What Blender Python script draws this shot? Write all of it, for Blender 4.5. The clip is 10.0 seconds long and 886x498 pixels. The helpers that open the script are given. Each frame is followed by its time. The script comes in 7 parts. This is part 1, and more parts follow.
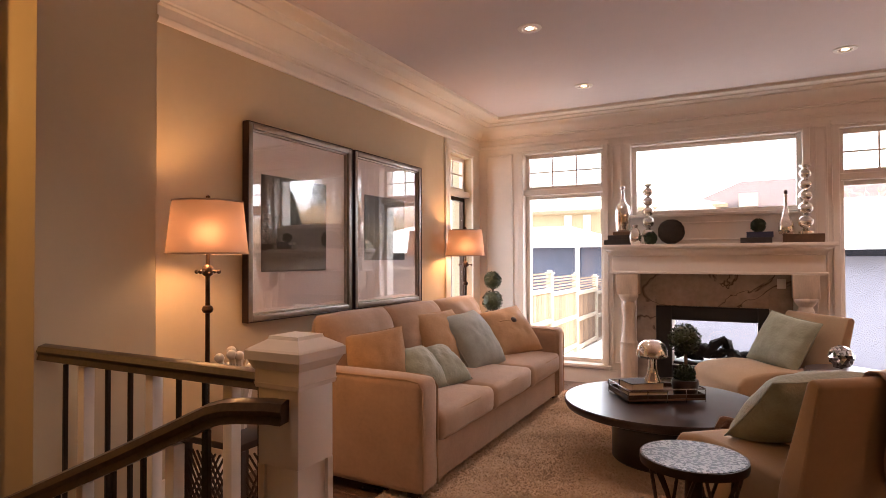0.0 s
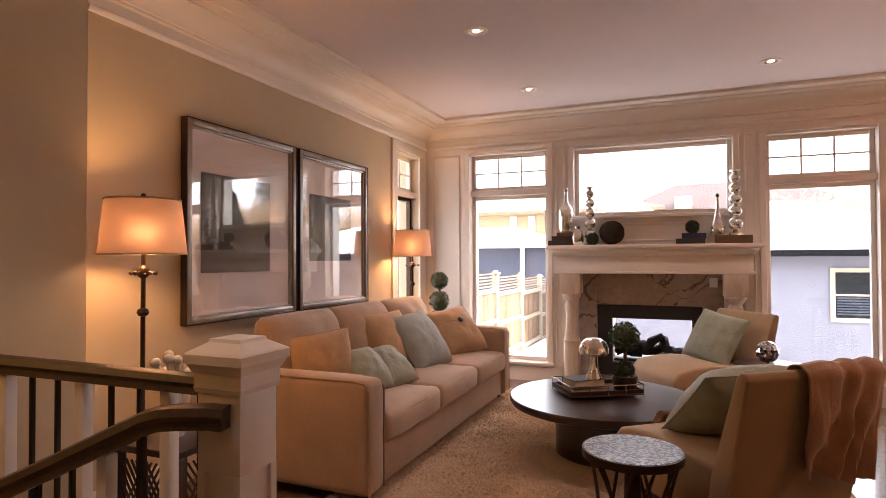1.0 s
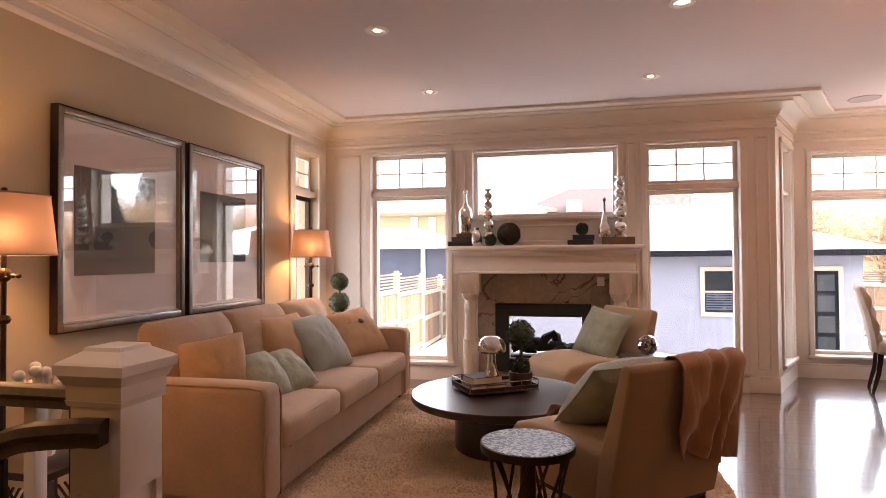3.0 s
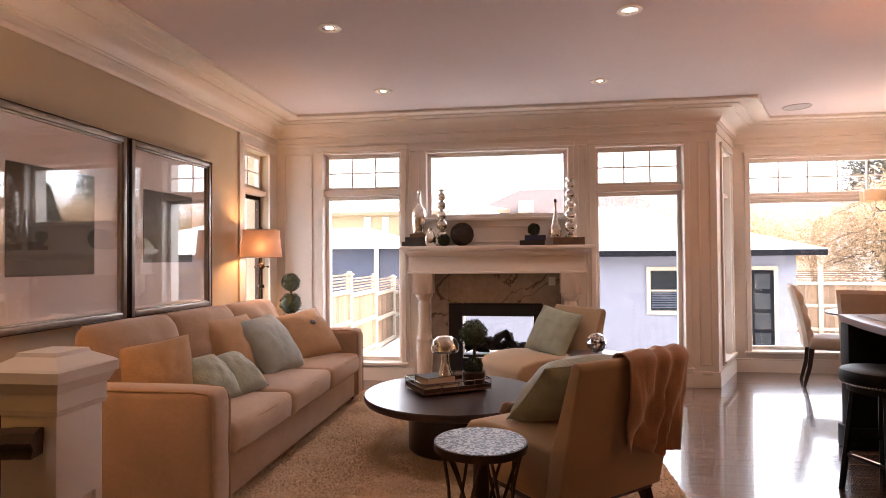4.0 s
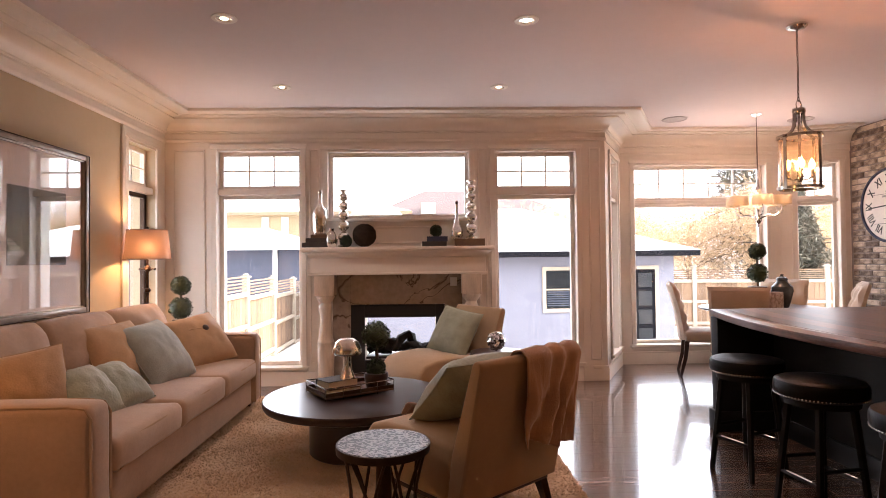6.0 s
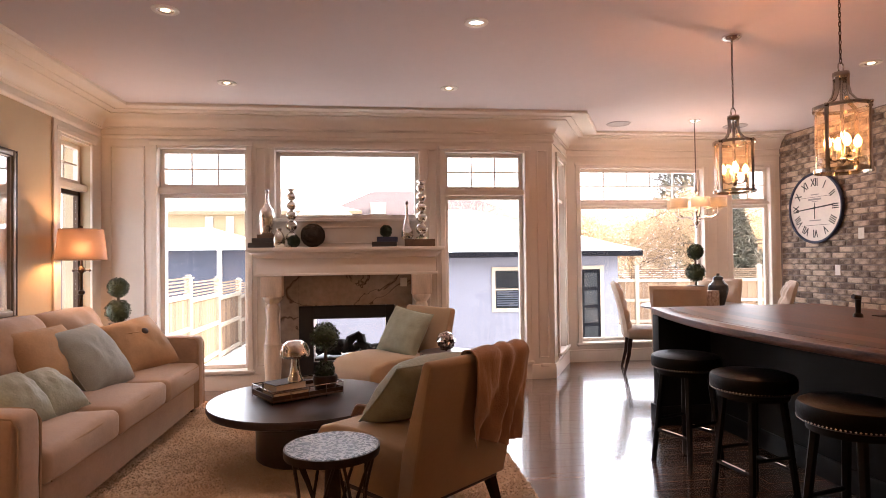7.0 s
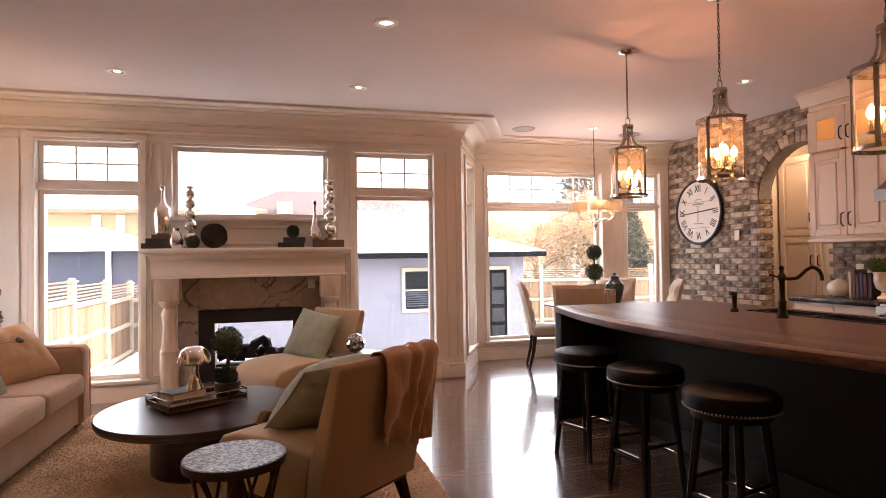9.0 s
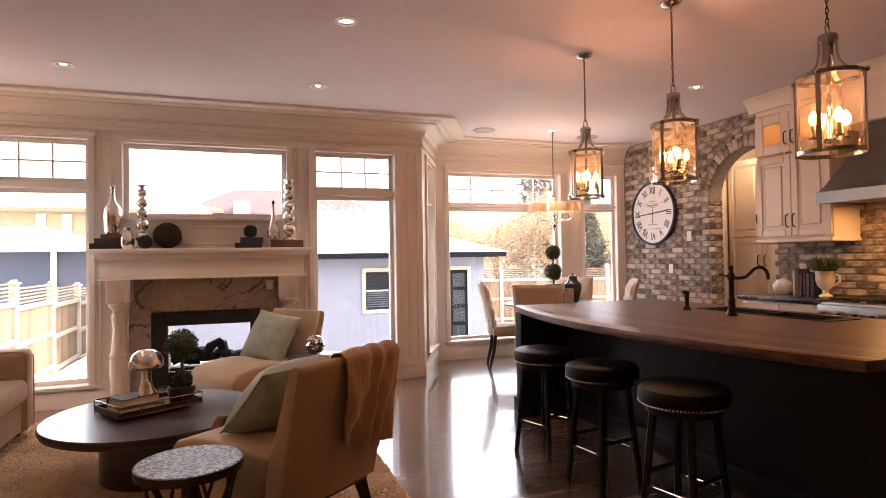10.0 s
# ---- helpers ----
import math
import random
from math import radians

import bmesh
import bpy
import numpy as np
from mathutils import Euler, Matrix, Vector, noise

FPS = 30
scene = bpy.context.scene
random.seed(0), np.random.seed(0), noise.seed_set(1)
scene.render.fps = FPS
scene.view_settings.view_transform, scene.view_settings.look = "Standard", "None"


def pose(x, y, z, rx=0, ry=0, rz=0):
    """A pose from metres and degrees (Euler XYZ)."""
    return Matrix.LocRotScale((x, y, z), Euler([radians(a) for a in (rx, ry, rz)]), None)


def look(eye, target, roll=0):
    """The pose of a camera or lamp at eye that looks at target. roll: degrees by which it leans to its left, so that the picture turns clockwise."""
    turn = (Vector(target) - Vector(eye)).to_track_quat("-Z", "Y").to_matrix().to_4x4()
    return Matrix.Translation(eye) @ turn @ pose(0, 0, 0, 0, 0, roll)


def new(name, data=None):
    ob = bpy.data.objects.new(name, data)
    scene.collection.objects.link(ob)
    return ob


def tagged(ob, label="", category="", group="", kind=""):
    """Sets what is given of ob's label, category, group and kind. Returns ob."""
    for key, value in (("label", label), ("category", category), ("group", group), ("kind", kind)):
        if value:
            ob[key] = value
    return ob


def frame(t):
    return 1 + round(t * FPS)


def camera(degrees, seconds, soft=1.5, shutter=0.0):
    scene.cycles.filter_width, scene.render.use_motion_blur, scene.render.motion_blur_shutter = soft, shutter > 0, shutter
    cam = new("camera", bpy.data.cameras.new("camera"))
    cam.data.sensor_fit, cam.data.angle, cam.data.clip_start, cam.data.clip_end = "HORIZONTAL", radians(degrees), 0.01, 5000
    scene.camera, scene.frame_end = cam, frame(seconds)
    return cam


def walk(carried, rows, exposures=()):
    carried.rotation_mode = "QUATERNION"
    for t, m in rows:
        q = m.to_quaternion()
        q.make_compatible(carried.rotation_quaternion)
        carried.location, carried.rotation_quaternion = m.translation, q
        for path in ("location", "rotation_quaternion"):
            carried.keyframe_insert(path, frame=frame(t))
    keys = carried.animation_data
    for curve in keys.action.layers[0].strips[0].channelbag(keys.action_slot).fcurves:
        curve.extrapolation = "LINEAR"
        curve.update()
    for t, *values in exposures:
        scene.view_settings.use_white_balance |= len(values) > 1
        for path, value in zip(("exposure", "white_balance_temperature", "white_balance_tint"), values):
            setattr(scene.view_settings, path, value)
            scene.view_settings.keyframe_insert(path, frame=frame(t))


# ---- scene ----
cam = camera(75.15, 10.0, soft=0.85)
PATH = [
    (0.0, pose(0, 0, 1.3, 90.98, 0.18, 27.67)),
    (0.5, pose(0, 0, 1.3, 90.99, 0.22, 25.03)),
    (1.0, pose(0, 0, 1.3, 91.00, 0.24, 22.39)),
    (1.5, pose(0, 0, 1.3, 91.01, 0.29, 19.78)),
    (2.0, pose(0, 0, 1.3, 91.01, 0.32, 17.18)),
    (2.5, pose(0, 0, 1.3, 91.02, 0.35, 14.87)),
    (4.0, pose(0, 0, 1.3, 91.00, 0.42, 7.94)),
    (4.5, pose(0, 0, 1.3, 91.01, 0.49, 5.71)),
    (5.0, pose(0, 0, 1.3, 91.01, 0.50, 3.22)),
    (5.5, pose(0, 0, 1.3, 91.03, 0.57, 0.76)),
    (7.0, pose(0, 0, 1.3, 91.00, 0.69, -6.68)),
    (7.5, pose(0, 0, 1.3, 90.99, 0.73, -9.03)),
    (8.0, pose(0, 0, 1.3, 90.98, 0.78, -11.27)),
    (8.5, pose(0, 0, 1.3, 90.98, 0.82, -13.50)),
    (9.0, pose(0, 0, 1.3, 90.97, 0.85, -15.63)),
    (9.5, pose(0, 0, 1.3, 90.96, 0.87, -17.69)),
    (10.0, pose(0, 0, 1.3, 90.94, 0.92, -19.52)),
]
EXPOSURE = 2.1
walk(cam, PATH, exposures=[(0.0, EXPOSURE + 0.09, 6190, 17), (5.0, EXPOSURE + 0.07, 6090, 17), (10.0, EXPOSURE + 0.04, 6230, 17)])

# ---- world, sun ----
SUN_EL, SUN_AZ = radians(30), radians(97)
world = bpy.data.worlds.new("sky")
scene.world = world
world.use_nodes = True
wn = world.node_tree
sky = wn.nodes.new("ShaderNodeTexSky")
sky.sky_type, sky.sun_disc = "NISHITA", False
sky.sun_elevation, sky.sun_rotation = SUN_EL, SUN_AZ
sky.air_density, sky.dust_density, sky.ozone_density = 1.0, 4.0, 1.0
wn.nodes["Background"].inputs["Strength"].default_value = 0.15
# thin bright cloud veils the blue
veil = wn.nodes.new("ShaderNodeMix")
veil.data_type = "RGBA"
veil.inputs["Factor"].default_value = 0.65
veil.inputs["B"].default_value = (17.0, 16.8, 17.2, 1)
wn.links.new(sky.outputs["Color"], veil.inputs["A"])
wn.links.new(veil.outputs["Result"], wn.nodes["Background"].inputs["Color"])
sun_data = bpy.data.lights.new("sun", "SUN")
sun_data.energy, sun_data.angle, sun_data.color = 3.0, radians(0.6), (1.0, 0.93, 0.82)
sun_dir = Vector((math.sin(SUN_AZ) * math.cos(SUN_EL), math.cos(SUN_AZ) * math.cos(SUN_EL), math.sin(SUN_EL)))
new("sun", sun_data).matrix_world = look(sun_dir * 50, (0, 0, 0))

CEIL = 2.80
YW = 6.07      # fireplace wall, room face
XL = -2.71     # picture wall, room face
XB = 5.10      # brick wall, room face
WARM = (1.0, 0.60, 0.36)
GROUND = -0.9


def lamp(name, kind, at, power, colour=WARM, size=0.05, target=None, spot=80):
    d = bpy.data.lights.new(name, kind)
    d.energy, d.color = power, colour
    if kind == "SPOT":
        d.spot_size, d.spot_blend, d.shadow_soft_size = radians(spot), 0.6, size
    elif kind == "AREA":
        d.size = size
    else:
        d.shadow_soft_size = size
    o = new(name, d)
    o.matrix_world = look(at, target) if target else Matrix.Translation(at)
    return o


# The last downlight is out of view, added to light the near end.
POTS = [(-1.226, 3.56), (-1.224, 4.98), (0.655, 4.99), (0.65, 3.58), (3.88, 4.07), (-1.2, 0.9)]
PENDANTS = [(2.432, 3.652), (2.432, 2.737), (2.447, 1.80)]
FLOOR_LAMPS = [(-2.35, 1.98), (-2.46, 5.17)]
CHANDELIER = (3.51, 5.96)
for px, py in POTS:
    lamp("pot_light_beam", "SPOT", (px, py, CEIL - 0.04), 7.5 if px < 2 else 3.0, (1.0, 0.76, 0.60), 0.04, (px, py, 0), 105)
for px, py in PENDANTS:
    for dx, dy in ((0.034, 0.012), (-0.034, -0.012)):
        lamp("pendant_glow", "POINT", (px + dx, py + dy, 1.94), 1.65, (1.0, 0.42, 0.19), 0.011)
for px, py in FLOOR_LAMPS:
    lamp("floor_lamp_glow", "POINT", (px, py, 1.425), 4.9, (1.0, 0.50, 0.19), 0.05)
lamp("chandelier_glow", "POINT", (CHANDELIER[0], CHANDELIER[1], 1.99), 6, WARM, 0.08)
lamp("hood_glow", "AREA", (4.78, 2.95, 1.69), 3.4, (1.0, 0.50, 0.16), 0.35, (4.78, 2.95, 0.9))
# Extra lamp without a fixture, added to brighten the pantry.
lamp("pantry_fill", "POINT", (5.45, 4.80, 2.55), 7, (1.0, 0.70, 0.40), 0.08)
lamp("cabinet_glow", "POINT", (4.92, 4.03, 2.5), 0.24, (1.0, 0.50, 0.16), 0.02)
lamp("stair_glow", "POINT", (-3.3, 0.45, 2.2), 8, (1.0, 0.50, 0.13), 0.1)


# ---- materials ----
def mat(name, col, rough=0.5, metal=0.0, var=0.12, scale=6.0, bump=0.0, bscale=80.0, stretch=(1, 1, 1), second=None, coat=0.0,
        sheen=0.0, island=0.0, random_ob=0.0, spec=0.5, rough_var=0.06):
    """A principled material with variation at two scales, grain and relief."""
    m = bpy.data.materials.new(name)
    m.use_nodes = True
    n, l = m.node_tree.nodes, m.node_tree.links
    p = n["Principled BSDF"]
    tc = n.new("ShaderNodeTexCoord")
    mp = n.new("ShaderNodeMapping")
    mp.inputs["Scale"].default_value = stretch
    l.new(tc.outputs["Object"], mp.inputs["Vector"])
    big, fine = n.new("ShaderNodeTexNoise"), n.new("ShaderNodeTexNoise")
    big.inputs["Scale"].default_value, big.inputs["Detail"].default_value = scale, 5
    fine.inputs["Scale"].default_value, fine.inputs["Detail"].default_value = scale * 9, 3
    for t in (big, fine):
        l.new(mp.outputs["Vector"], t.inputs["Vector"])
    add = n.new("ShaderNodeMath")
    add.operation = "ADD"
    half = n.new("ShaderNodeMath")
    half.operation = "MULTIPLY"
    half.inputs[1].default_value = 0.5
    l.new(big.outputs["Fac"], add.inputs[0])
    l.new(fine.outputs["Fac"], half.inputs[0])
    l.new(half.outputs[0], add.inputs[1])
    out = add.outputs[0]
    amount = random_ob or island
    if amount:
        src = n.new("ShaderNodeObjectInfo").outputs["Random"] if random_ob else n.new("ShaderNodeNewGeometry").outputs["Random Per Island"]
        k = n.new("ShaderNodeMath")
        k.operation = "MULTIPLY_ADD"
        k.inputs[1].default_value, k.inputs[2].default_value = amount, -amount / 2
        l.new(src, k.inputs[0])
        s = n.new("ShaderNodeMath")
        s.operation = "ADD"
        l.new(out, s.inputs[0])
        l.new(k.outputs[0], s.inputs[1])
        out = s.outputs[0]
    ramp = n.new("ShaderNodeValToRGB")
    lo = [c * (1 - var) for c in col]
    hi = list(second) if second else [min(1, c * (1 + var)) for c in col]
    ramp.color_ramp.elements[0].position, ramp.color_ramp.elements[1].position = 0.5, 1.0
    ramp.color_ramp.elements[0].color, ramp.color_ramp.elements[1].color = (*lo, 1), (*hi, 1)
    l.new(out, ramp.inputs["Fac"])
    l.new(ramp.outputs["Color"], p.inputs["Base Color"])
    rr = n.new("ShaderNodeMath")
    rr.operation = "MULTIPLY_ADD"
    rr.inputs[1].default_value, rr.inputs[2].default_value = rough_var * 2, max(0.02, rough - rough_var)
    l.new(big.outputs["Fac"], rr.inputs[0])
    l.new(rr.outputs[0], p.inputs["Roughness"])
    p.inputs["Metallic"].default_value = metal
    p.inputs["Coat Weight"].default_value = coat
    p.inputs["Coat Roughness"].default_value = 0.08
    p.inputs["Sheen Weight"].default_value = sheen
    p.inputs["Specular IOR Level"].default_value = spec
    if bump:
        bn, b = n.new("ShaderNodeTexNoise"), n.new("ShaderNodeBump")
        bn.inputs["Scale"].default_value, bn.inputs["Detail"].default_value = bscale, 3
        l.new(mp.outputs["Vector"], bn.inputs["Vector"])
        b.inputs["Strength"].default_value, b.inputs["Distance"].default_value = bump, 0.01
        l.new(bn.outputs["Fac"], b.inputs["Height"])
        l.new(b.outputs["Normal"], p.inputs["Normal"])
    return m


def glow(name, col, strength, base=(0.8, 0.8, 0.8)):
    m = bpy.data.materials.new(name)
    m.use_nodes = True
    p = m.node_tree.nodes["Principled BSDF"]
    p.inputs["Base Color"].default_value = (*base, 1)
    p.inputs["Emission Color"].default_value = (*col, 1)
    p.inputs["Emission Strength"].default_value = strength
    return m


def shade_mat(name, col, warm, through_share=0.45):
    """Lamp-shade cloth that lets light through."""
    m = bpy.data.materials.new(name)
    m.use_nodes = True
    n, l = m.node_tree.nodes, m.node_tree.links
    n.remove(n["Principled BSDF"])
    d, t, x = n.new("ShaderNodeBsdfDiffuse"), n.new("ShaderNodeBsdfTranslucent"), n.new("ShaderNodeMixShader")
    weave = n.new("ShaderNodeTexNoise")
    weave.inputs["Scale"].default_value = 240
    rp = n.new("ShaderNodeValToRGB")
    rp.color_ramp.elements[0].color, rp.color_ramp.elements[1].color = (*[c * 0.9 for c in col], 1), (*col, 1)
    l.new(weave.outputs["Fac"], rp.inputs["Fac"])
    l.new(rp.outputs["Color"], d.inputs["Color"])
    t.inputs["Color"].default_value = (*warm, 1)
    x.inputs["Fac"].default_value = 0.45
    fw, y = n.new("ShaderNodeBsdfRefraction"), n.new("ShaderNodeMixShader")
    fw.inputs["Color"].default_value = (*[min(1.0, c * 0.9) for c in warm], 1)
    fw.inputs["Roughness"].default_value, fw.inputs["IOR"].default_value = 0.95, 1.4
    y.inputs["Fac"].default_value = through_share
    l.new(t.outputs[0], y.inputs[1])
    l.new(fw.outputs[0], y.inputs[2])
    l.new(d.outputs[0], x.inputs[1])
    l.new(y.outputs[0], x.inputs[2])
    l.new(x.outputs[0], n["Material Output"].inputs["Surface"])
    return m


def glass_mat(name, col=(1, 1, 1), rough=0.0, ior=1.45, thin=True):
    m = bpy.data.materials.new(name)
    m.use_nodes = True
    n, l = m.node_tree.nodes, m.node_tree.links
    if thin:
        n.remove(n["Principled BSDF"])
        t, g, x = n.new("ShaderNodeBsdfTransparent"), n.new("ShaderNodeBsdfGlossy"), n.new("ShaderNodeMixShader")
        lw, pw, ma = n.new("ShaderNodeLayerWeight"), n.new("ShaderNodeMath"), n.new("ShaderNodeMath")
        t.inputs["Color"].default_value = (*col, 1)
        g.inputs["Roughness"].default_value = rough
        pw.operation, pw.inputs[1].default_value = "POWER", 4.0
        f0 = ((ior - 1) / (ior + 1)) ** 2
        ma.operation, ma.inputs[1].default_value, ma.inputs[2].default_value = "MULTIPLY_ADD", 1 - f0, f0
        lw.inputs["Blend"].default_value = 0.5
        l.new(lw.outputs["Facing"], pw.inputs[0])
        l.new(pw.outputs[0], ma.inputs[0])
        l.new(ma.outputs[0], x.inputs["Fac"])
        l.new(t.outputs[0], x.inputs[1])
        l.new(g.outputs[0], x.inputs[2])
        l.new(x.outputs[0], n["Material Output"].inputs["Surface"])
    else:
        p = n["Principled BSDF"]
        p.inputs["Base Color"].default_value = (*col, 1)
        p.inputs["Transmission Weight"].default_value, p.inputs["Roughness"].default_value, p.inputs["IOR"].default_value = 1.0, rough, ior
    return m


M_WALL = mat("tan_wall_paint", (0.50, 0.415, 0.285), 0.75, var=0.03, scale=2, bump=0.05, bscale=260)
M_TRIM = mat("cream_trim_paint", (0.74, 0.68, 0.61), 0.42, var=0.03, scale=3, bump=0.02, bscale=120)
M_CEIL = mat("ceiling_paint", (0.61, 0.54, 0.535), 0.85, var=0.025, scale=1.2, bump=0.06, bscale=300)
M_CAB = mat("cream_cabinet_paint", (0.66, 0.55, 0.46), 0.4, var=0.04, scale=4)
M_FLOOR = mat("dark_stained_oak", (0.095, 0.054, 0.038), 0.22, var=0.3, scale=3.0, stretch=(0.6, 7, 7), second=(0.21, 0.125, 0.085), random_ob=0.4, bump=0.035, bscale=14, coat=0.85, rough_var=0.06, spec=0.6)
M_FLOOR2 = mat("dark_stained_oak_rest", (0.095, 0.054, 0.038), 0.22, var=0.3, scale=3.0, stretch=(0.6, 7, 7), second=(0.21, 0.125, 0.085), island=0.4, bump=0.035, bscale=14, coat=0.85, rough_var=0.06, spec=0.6)
M_GAP = mat("dark_joint", (0.012, 0.009, 0.007), 0.8)
M_SOFA = mat("beige_microsuede", (0.355, 0.232, 0.148), 0.85, var=0.13, scale=5, bump=0.12, bscale=180, sheen=0.35)
M_PIPE = mat("beige_piping", (0.34, 0.225, 0.135), 0.85, var=0.08, scale=20)
M_TAN = mat("tan_linen", (0.41, 0.26, 0.14), 0.85, var=0.14, scale=9, bump=0.25, bscale=120, sheen=0.2)
M_BLUE = mat("duck_egg_linen", (0.29, 0.32, 0.30), 0.8, var=0.12, scale=10, bump=0.3, bscale=150, sheen=0.2)
M_GREEN = mat("sage_silk", (0.26, 0.275, 0.20), 0.6, var=0.14, scale=14, bump=0.35, bscale=60, sheen=0.2)
M_CHAIR = mat("camel_upholstery", (0.37, 0.25, 0.14), 0.8, var=0.07, scale=5, bump=0.15, bscale=260, sheen=0.25)
M_THROW = mat("caramel_throw", (0.42, 0.245, 0.145), 0.8, var=0.15, scale=14, bump=0.5, bscale=140, sheen=0.5)
M_BLANKET = mat("rose_throw", (0.45, 0.27, 0.19), 0.85, var=0.12, scale=16, bump=0.5, bscale=140, sheen=0.4)
M_ESPRESSO = mat("espresso_wood", (0.026, 0.012, 0.009), 0.30, var=0.15, scale=4, stretch=(1, 6, 6), second=(0.034, 0.016, 0.012), coat=0.15, rough_var=0.03)
M_RAIL = mat("walnut_handrail", (0.032, 0.018, 0.012), 0.42, var=0.3, scale=8, stretch=(8, 1, 8), second=(0.058, 0.033, 0.021), coat=0.1)
M_IRON = mat("dark_iron", (0.025, 0.018, 0.014), 0.45, metal=0.6, var=0.2, scale=20)
M_BRONZE = mat("bronze_metal", (0.055, 0.033, 0.022), 0.4, metal=0.8, var=0.25, scale=15)
M_BLACK = mat("black_painted_wood", (0.0085, 0.0078, 0.0082), 0.55, spec=0.2, var=0.2, scale=6)
M_LEATHER = mat("black_leather", (0.006, 0.0056, 0.006), 0.4, spec=0.14, var=0.2, scale=12, bump=0.2, bscale=220)
M_NAIL = mat("brass_nailhead", (0.86, 0.84, 0.80), 0.25, metal=1.0, var=0.08)
M_CHROME = mat("chrome", (0.72, 0.70, 0.68), 0.10, metal=1.0, var=0.04, rough_var=0.03)
M_MERCURY = mat("mercury_glass", (0.84, 0.80, 0.75), 0.10, metal=0.95, var=0.25, scale=25, rough_var=0.06)
M_NICKEL = mat("brushed_nickel", (0.46, 0.435, 0.41), 0.13, metal=1.0, var=0.08, scale=30)
M_STEEL = mat("stainless_steel", (0.24, 0.225, 0.21), 0.38, metal=1.0, var=0.06, scale=3, stretch=(1, 1, 14))
M_TOP = mat("walnut_worktop", (0.062, 0.021, 0.012), 0.36, var=0.45, scale=4.0, stretch=(11, 0.8, 11), second=(0.165, 0.064, 0.037), random_ob=0.38, spec=0.28, bump=0.06, bscale=30, coat=0.05)
M_GRANITE = mat("dark_granite", (0.03, 0.027, 0.026), 0.18, var=0.5, scale=60)
M_RUG = mat("beige_shag", (0.66, 0.485, 0.315), 0.95, var=0.08, scale=3, island=0.06, bump=0.15, bscale=160, sheen=0.3)
M_LEAF = mat("boxwood_green", (0.020, 0.034, 0.013), 0.6, var=0.5, scale=30, second=(0.05, 0.075, 0.03), island=0.6)
M_TWIG = mat("woven_twig", (0.045, 0.030, 0.020), 0.8, var=0.4, scale=40, island=0.5)
M_BOOK = mat("dark_book_cloth", (0.030, 0.024, 0.022), 0.6, var=0.2, scale=20)
M_BOOKB = mat("brown_leather_book", (0.10, 0.055, 0.03), 0.5, var=0.25, scale=20)
M_RED = mat("oxblood_book_cloth", (0.09, 0.02, 0.02), 0.6, var=0.2, scale=20)
M_NAVY = mat("navy_book_cloth", (0.02, 0.025, 0.06), 0.6, var=0.2, scale=20)
M_PAGE = mat("book_pages", (0.62, 0.54, 0.42), 0.9, var=0.1, scale=60, stretch=(1, 1, 12))
M_CERAMIC = mat("white_ceramic", (0.72, 0.66, 0.57), 0.3, var=0.05)
M_JAR = mat("slate_blue_glaze", (0.05, 0.055, 0.06), 0.25, var=0.3, scale=12)
M_GLASS = glass_mat("window_glass", (0.97, 0.985, 0.98))
# The faint amber of this glass stands in for warm lamp glow.
M_SEED = glass_mat("glow_tinted_glass", (1.0, 0.94, 0.83), ior=1.5)


def seeded_glass():
    """Clear glass full of small bubbles, which catch and scatter the lamp's light; its amber tint paints in extra bulb
    glow.
    """
    m = glass_mat("seeded_glass", (1.0, 0.93, 0.80), ior=1.55)
    n, l = m.node_tree.nodes, m.node_tree.links
    old = n["Material Output"].inputs["Surface"].links[0].from_socket
    tr, x = n.new("ShaderNodeBsdfTranslucent"), n.new("ShaderNodeMixShader")
    tc, ns, rp = n.new("ShaderNodeTexCoord"), n.new("ShaderNodeTexNoise"), n.new("ShaderNodeMapRange")
    ns.inputs["Scale"].default_value, ns.inputs["Detail"].default_value = 26, 4
    l.new(tc.outputs["Object"], ns.inputs["Vector"])
    rp.inputs["From Min"].default_value, rp.inputs["From Max"].default_value = 0.35, 0.75
    rp.inputs["To Min"].default_value, rp.inputs["To Max"].default_value = 0.006, 0.055
    l.new(ns.outputs["Fac"], rp.inputs["Value"])
    l.new(rp.outputs["Result"], x.inputs["Fac"])
    tr.inputs["Color"].default_value = (1.0, 0.86, 0.62, 1)
    l.new(old, x.inputs[1])
    l.new(tr.outputs[0], x.inputs[2])
    l.new(x.outputs[0], n["Material Output"].inputs["Surface"])
    return m


M_SEEDED = seeded_glass()
M_CRYSTAL = glass_mat("crystal", (1, 1, 1), ior=1.7)
M_BULB = glow("lit_bulb", (1.0, 0.46, 0.12), 6.0)
M_POT = glow("lit_pot_lamp", (1.0, 0.70, 0.42), 2.4)
M_SHADE = shade_mat("linen_shade", (0.60, 0.50, 0.44), (0.108, 0.070, 0.056), 0.26)
M_SHADE2 = shade_mat("cream_shade", (0.70, 0.62, 0.50), (0.40, 0.32, 0.23))
M_GRILLE = mat("grey_speaker_mesh", (0.38, 0.33, 0.32), 0.7, var=0.15, scale=120)
M_PLATE = mat("white_plastic", (0.72, 0.68, 0.62), 0.4, var=0.02)
M_FIREBLACK = mat("firebox_black", (0.010, 0.009, 0.009), 0.5, var=0.2)
M_LOG = mat("charred_log", (0.014, 0.012, 0.011), 0.9, var=0.5, scale=20, bump=0.8, bscale=40)


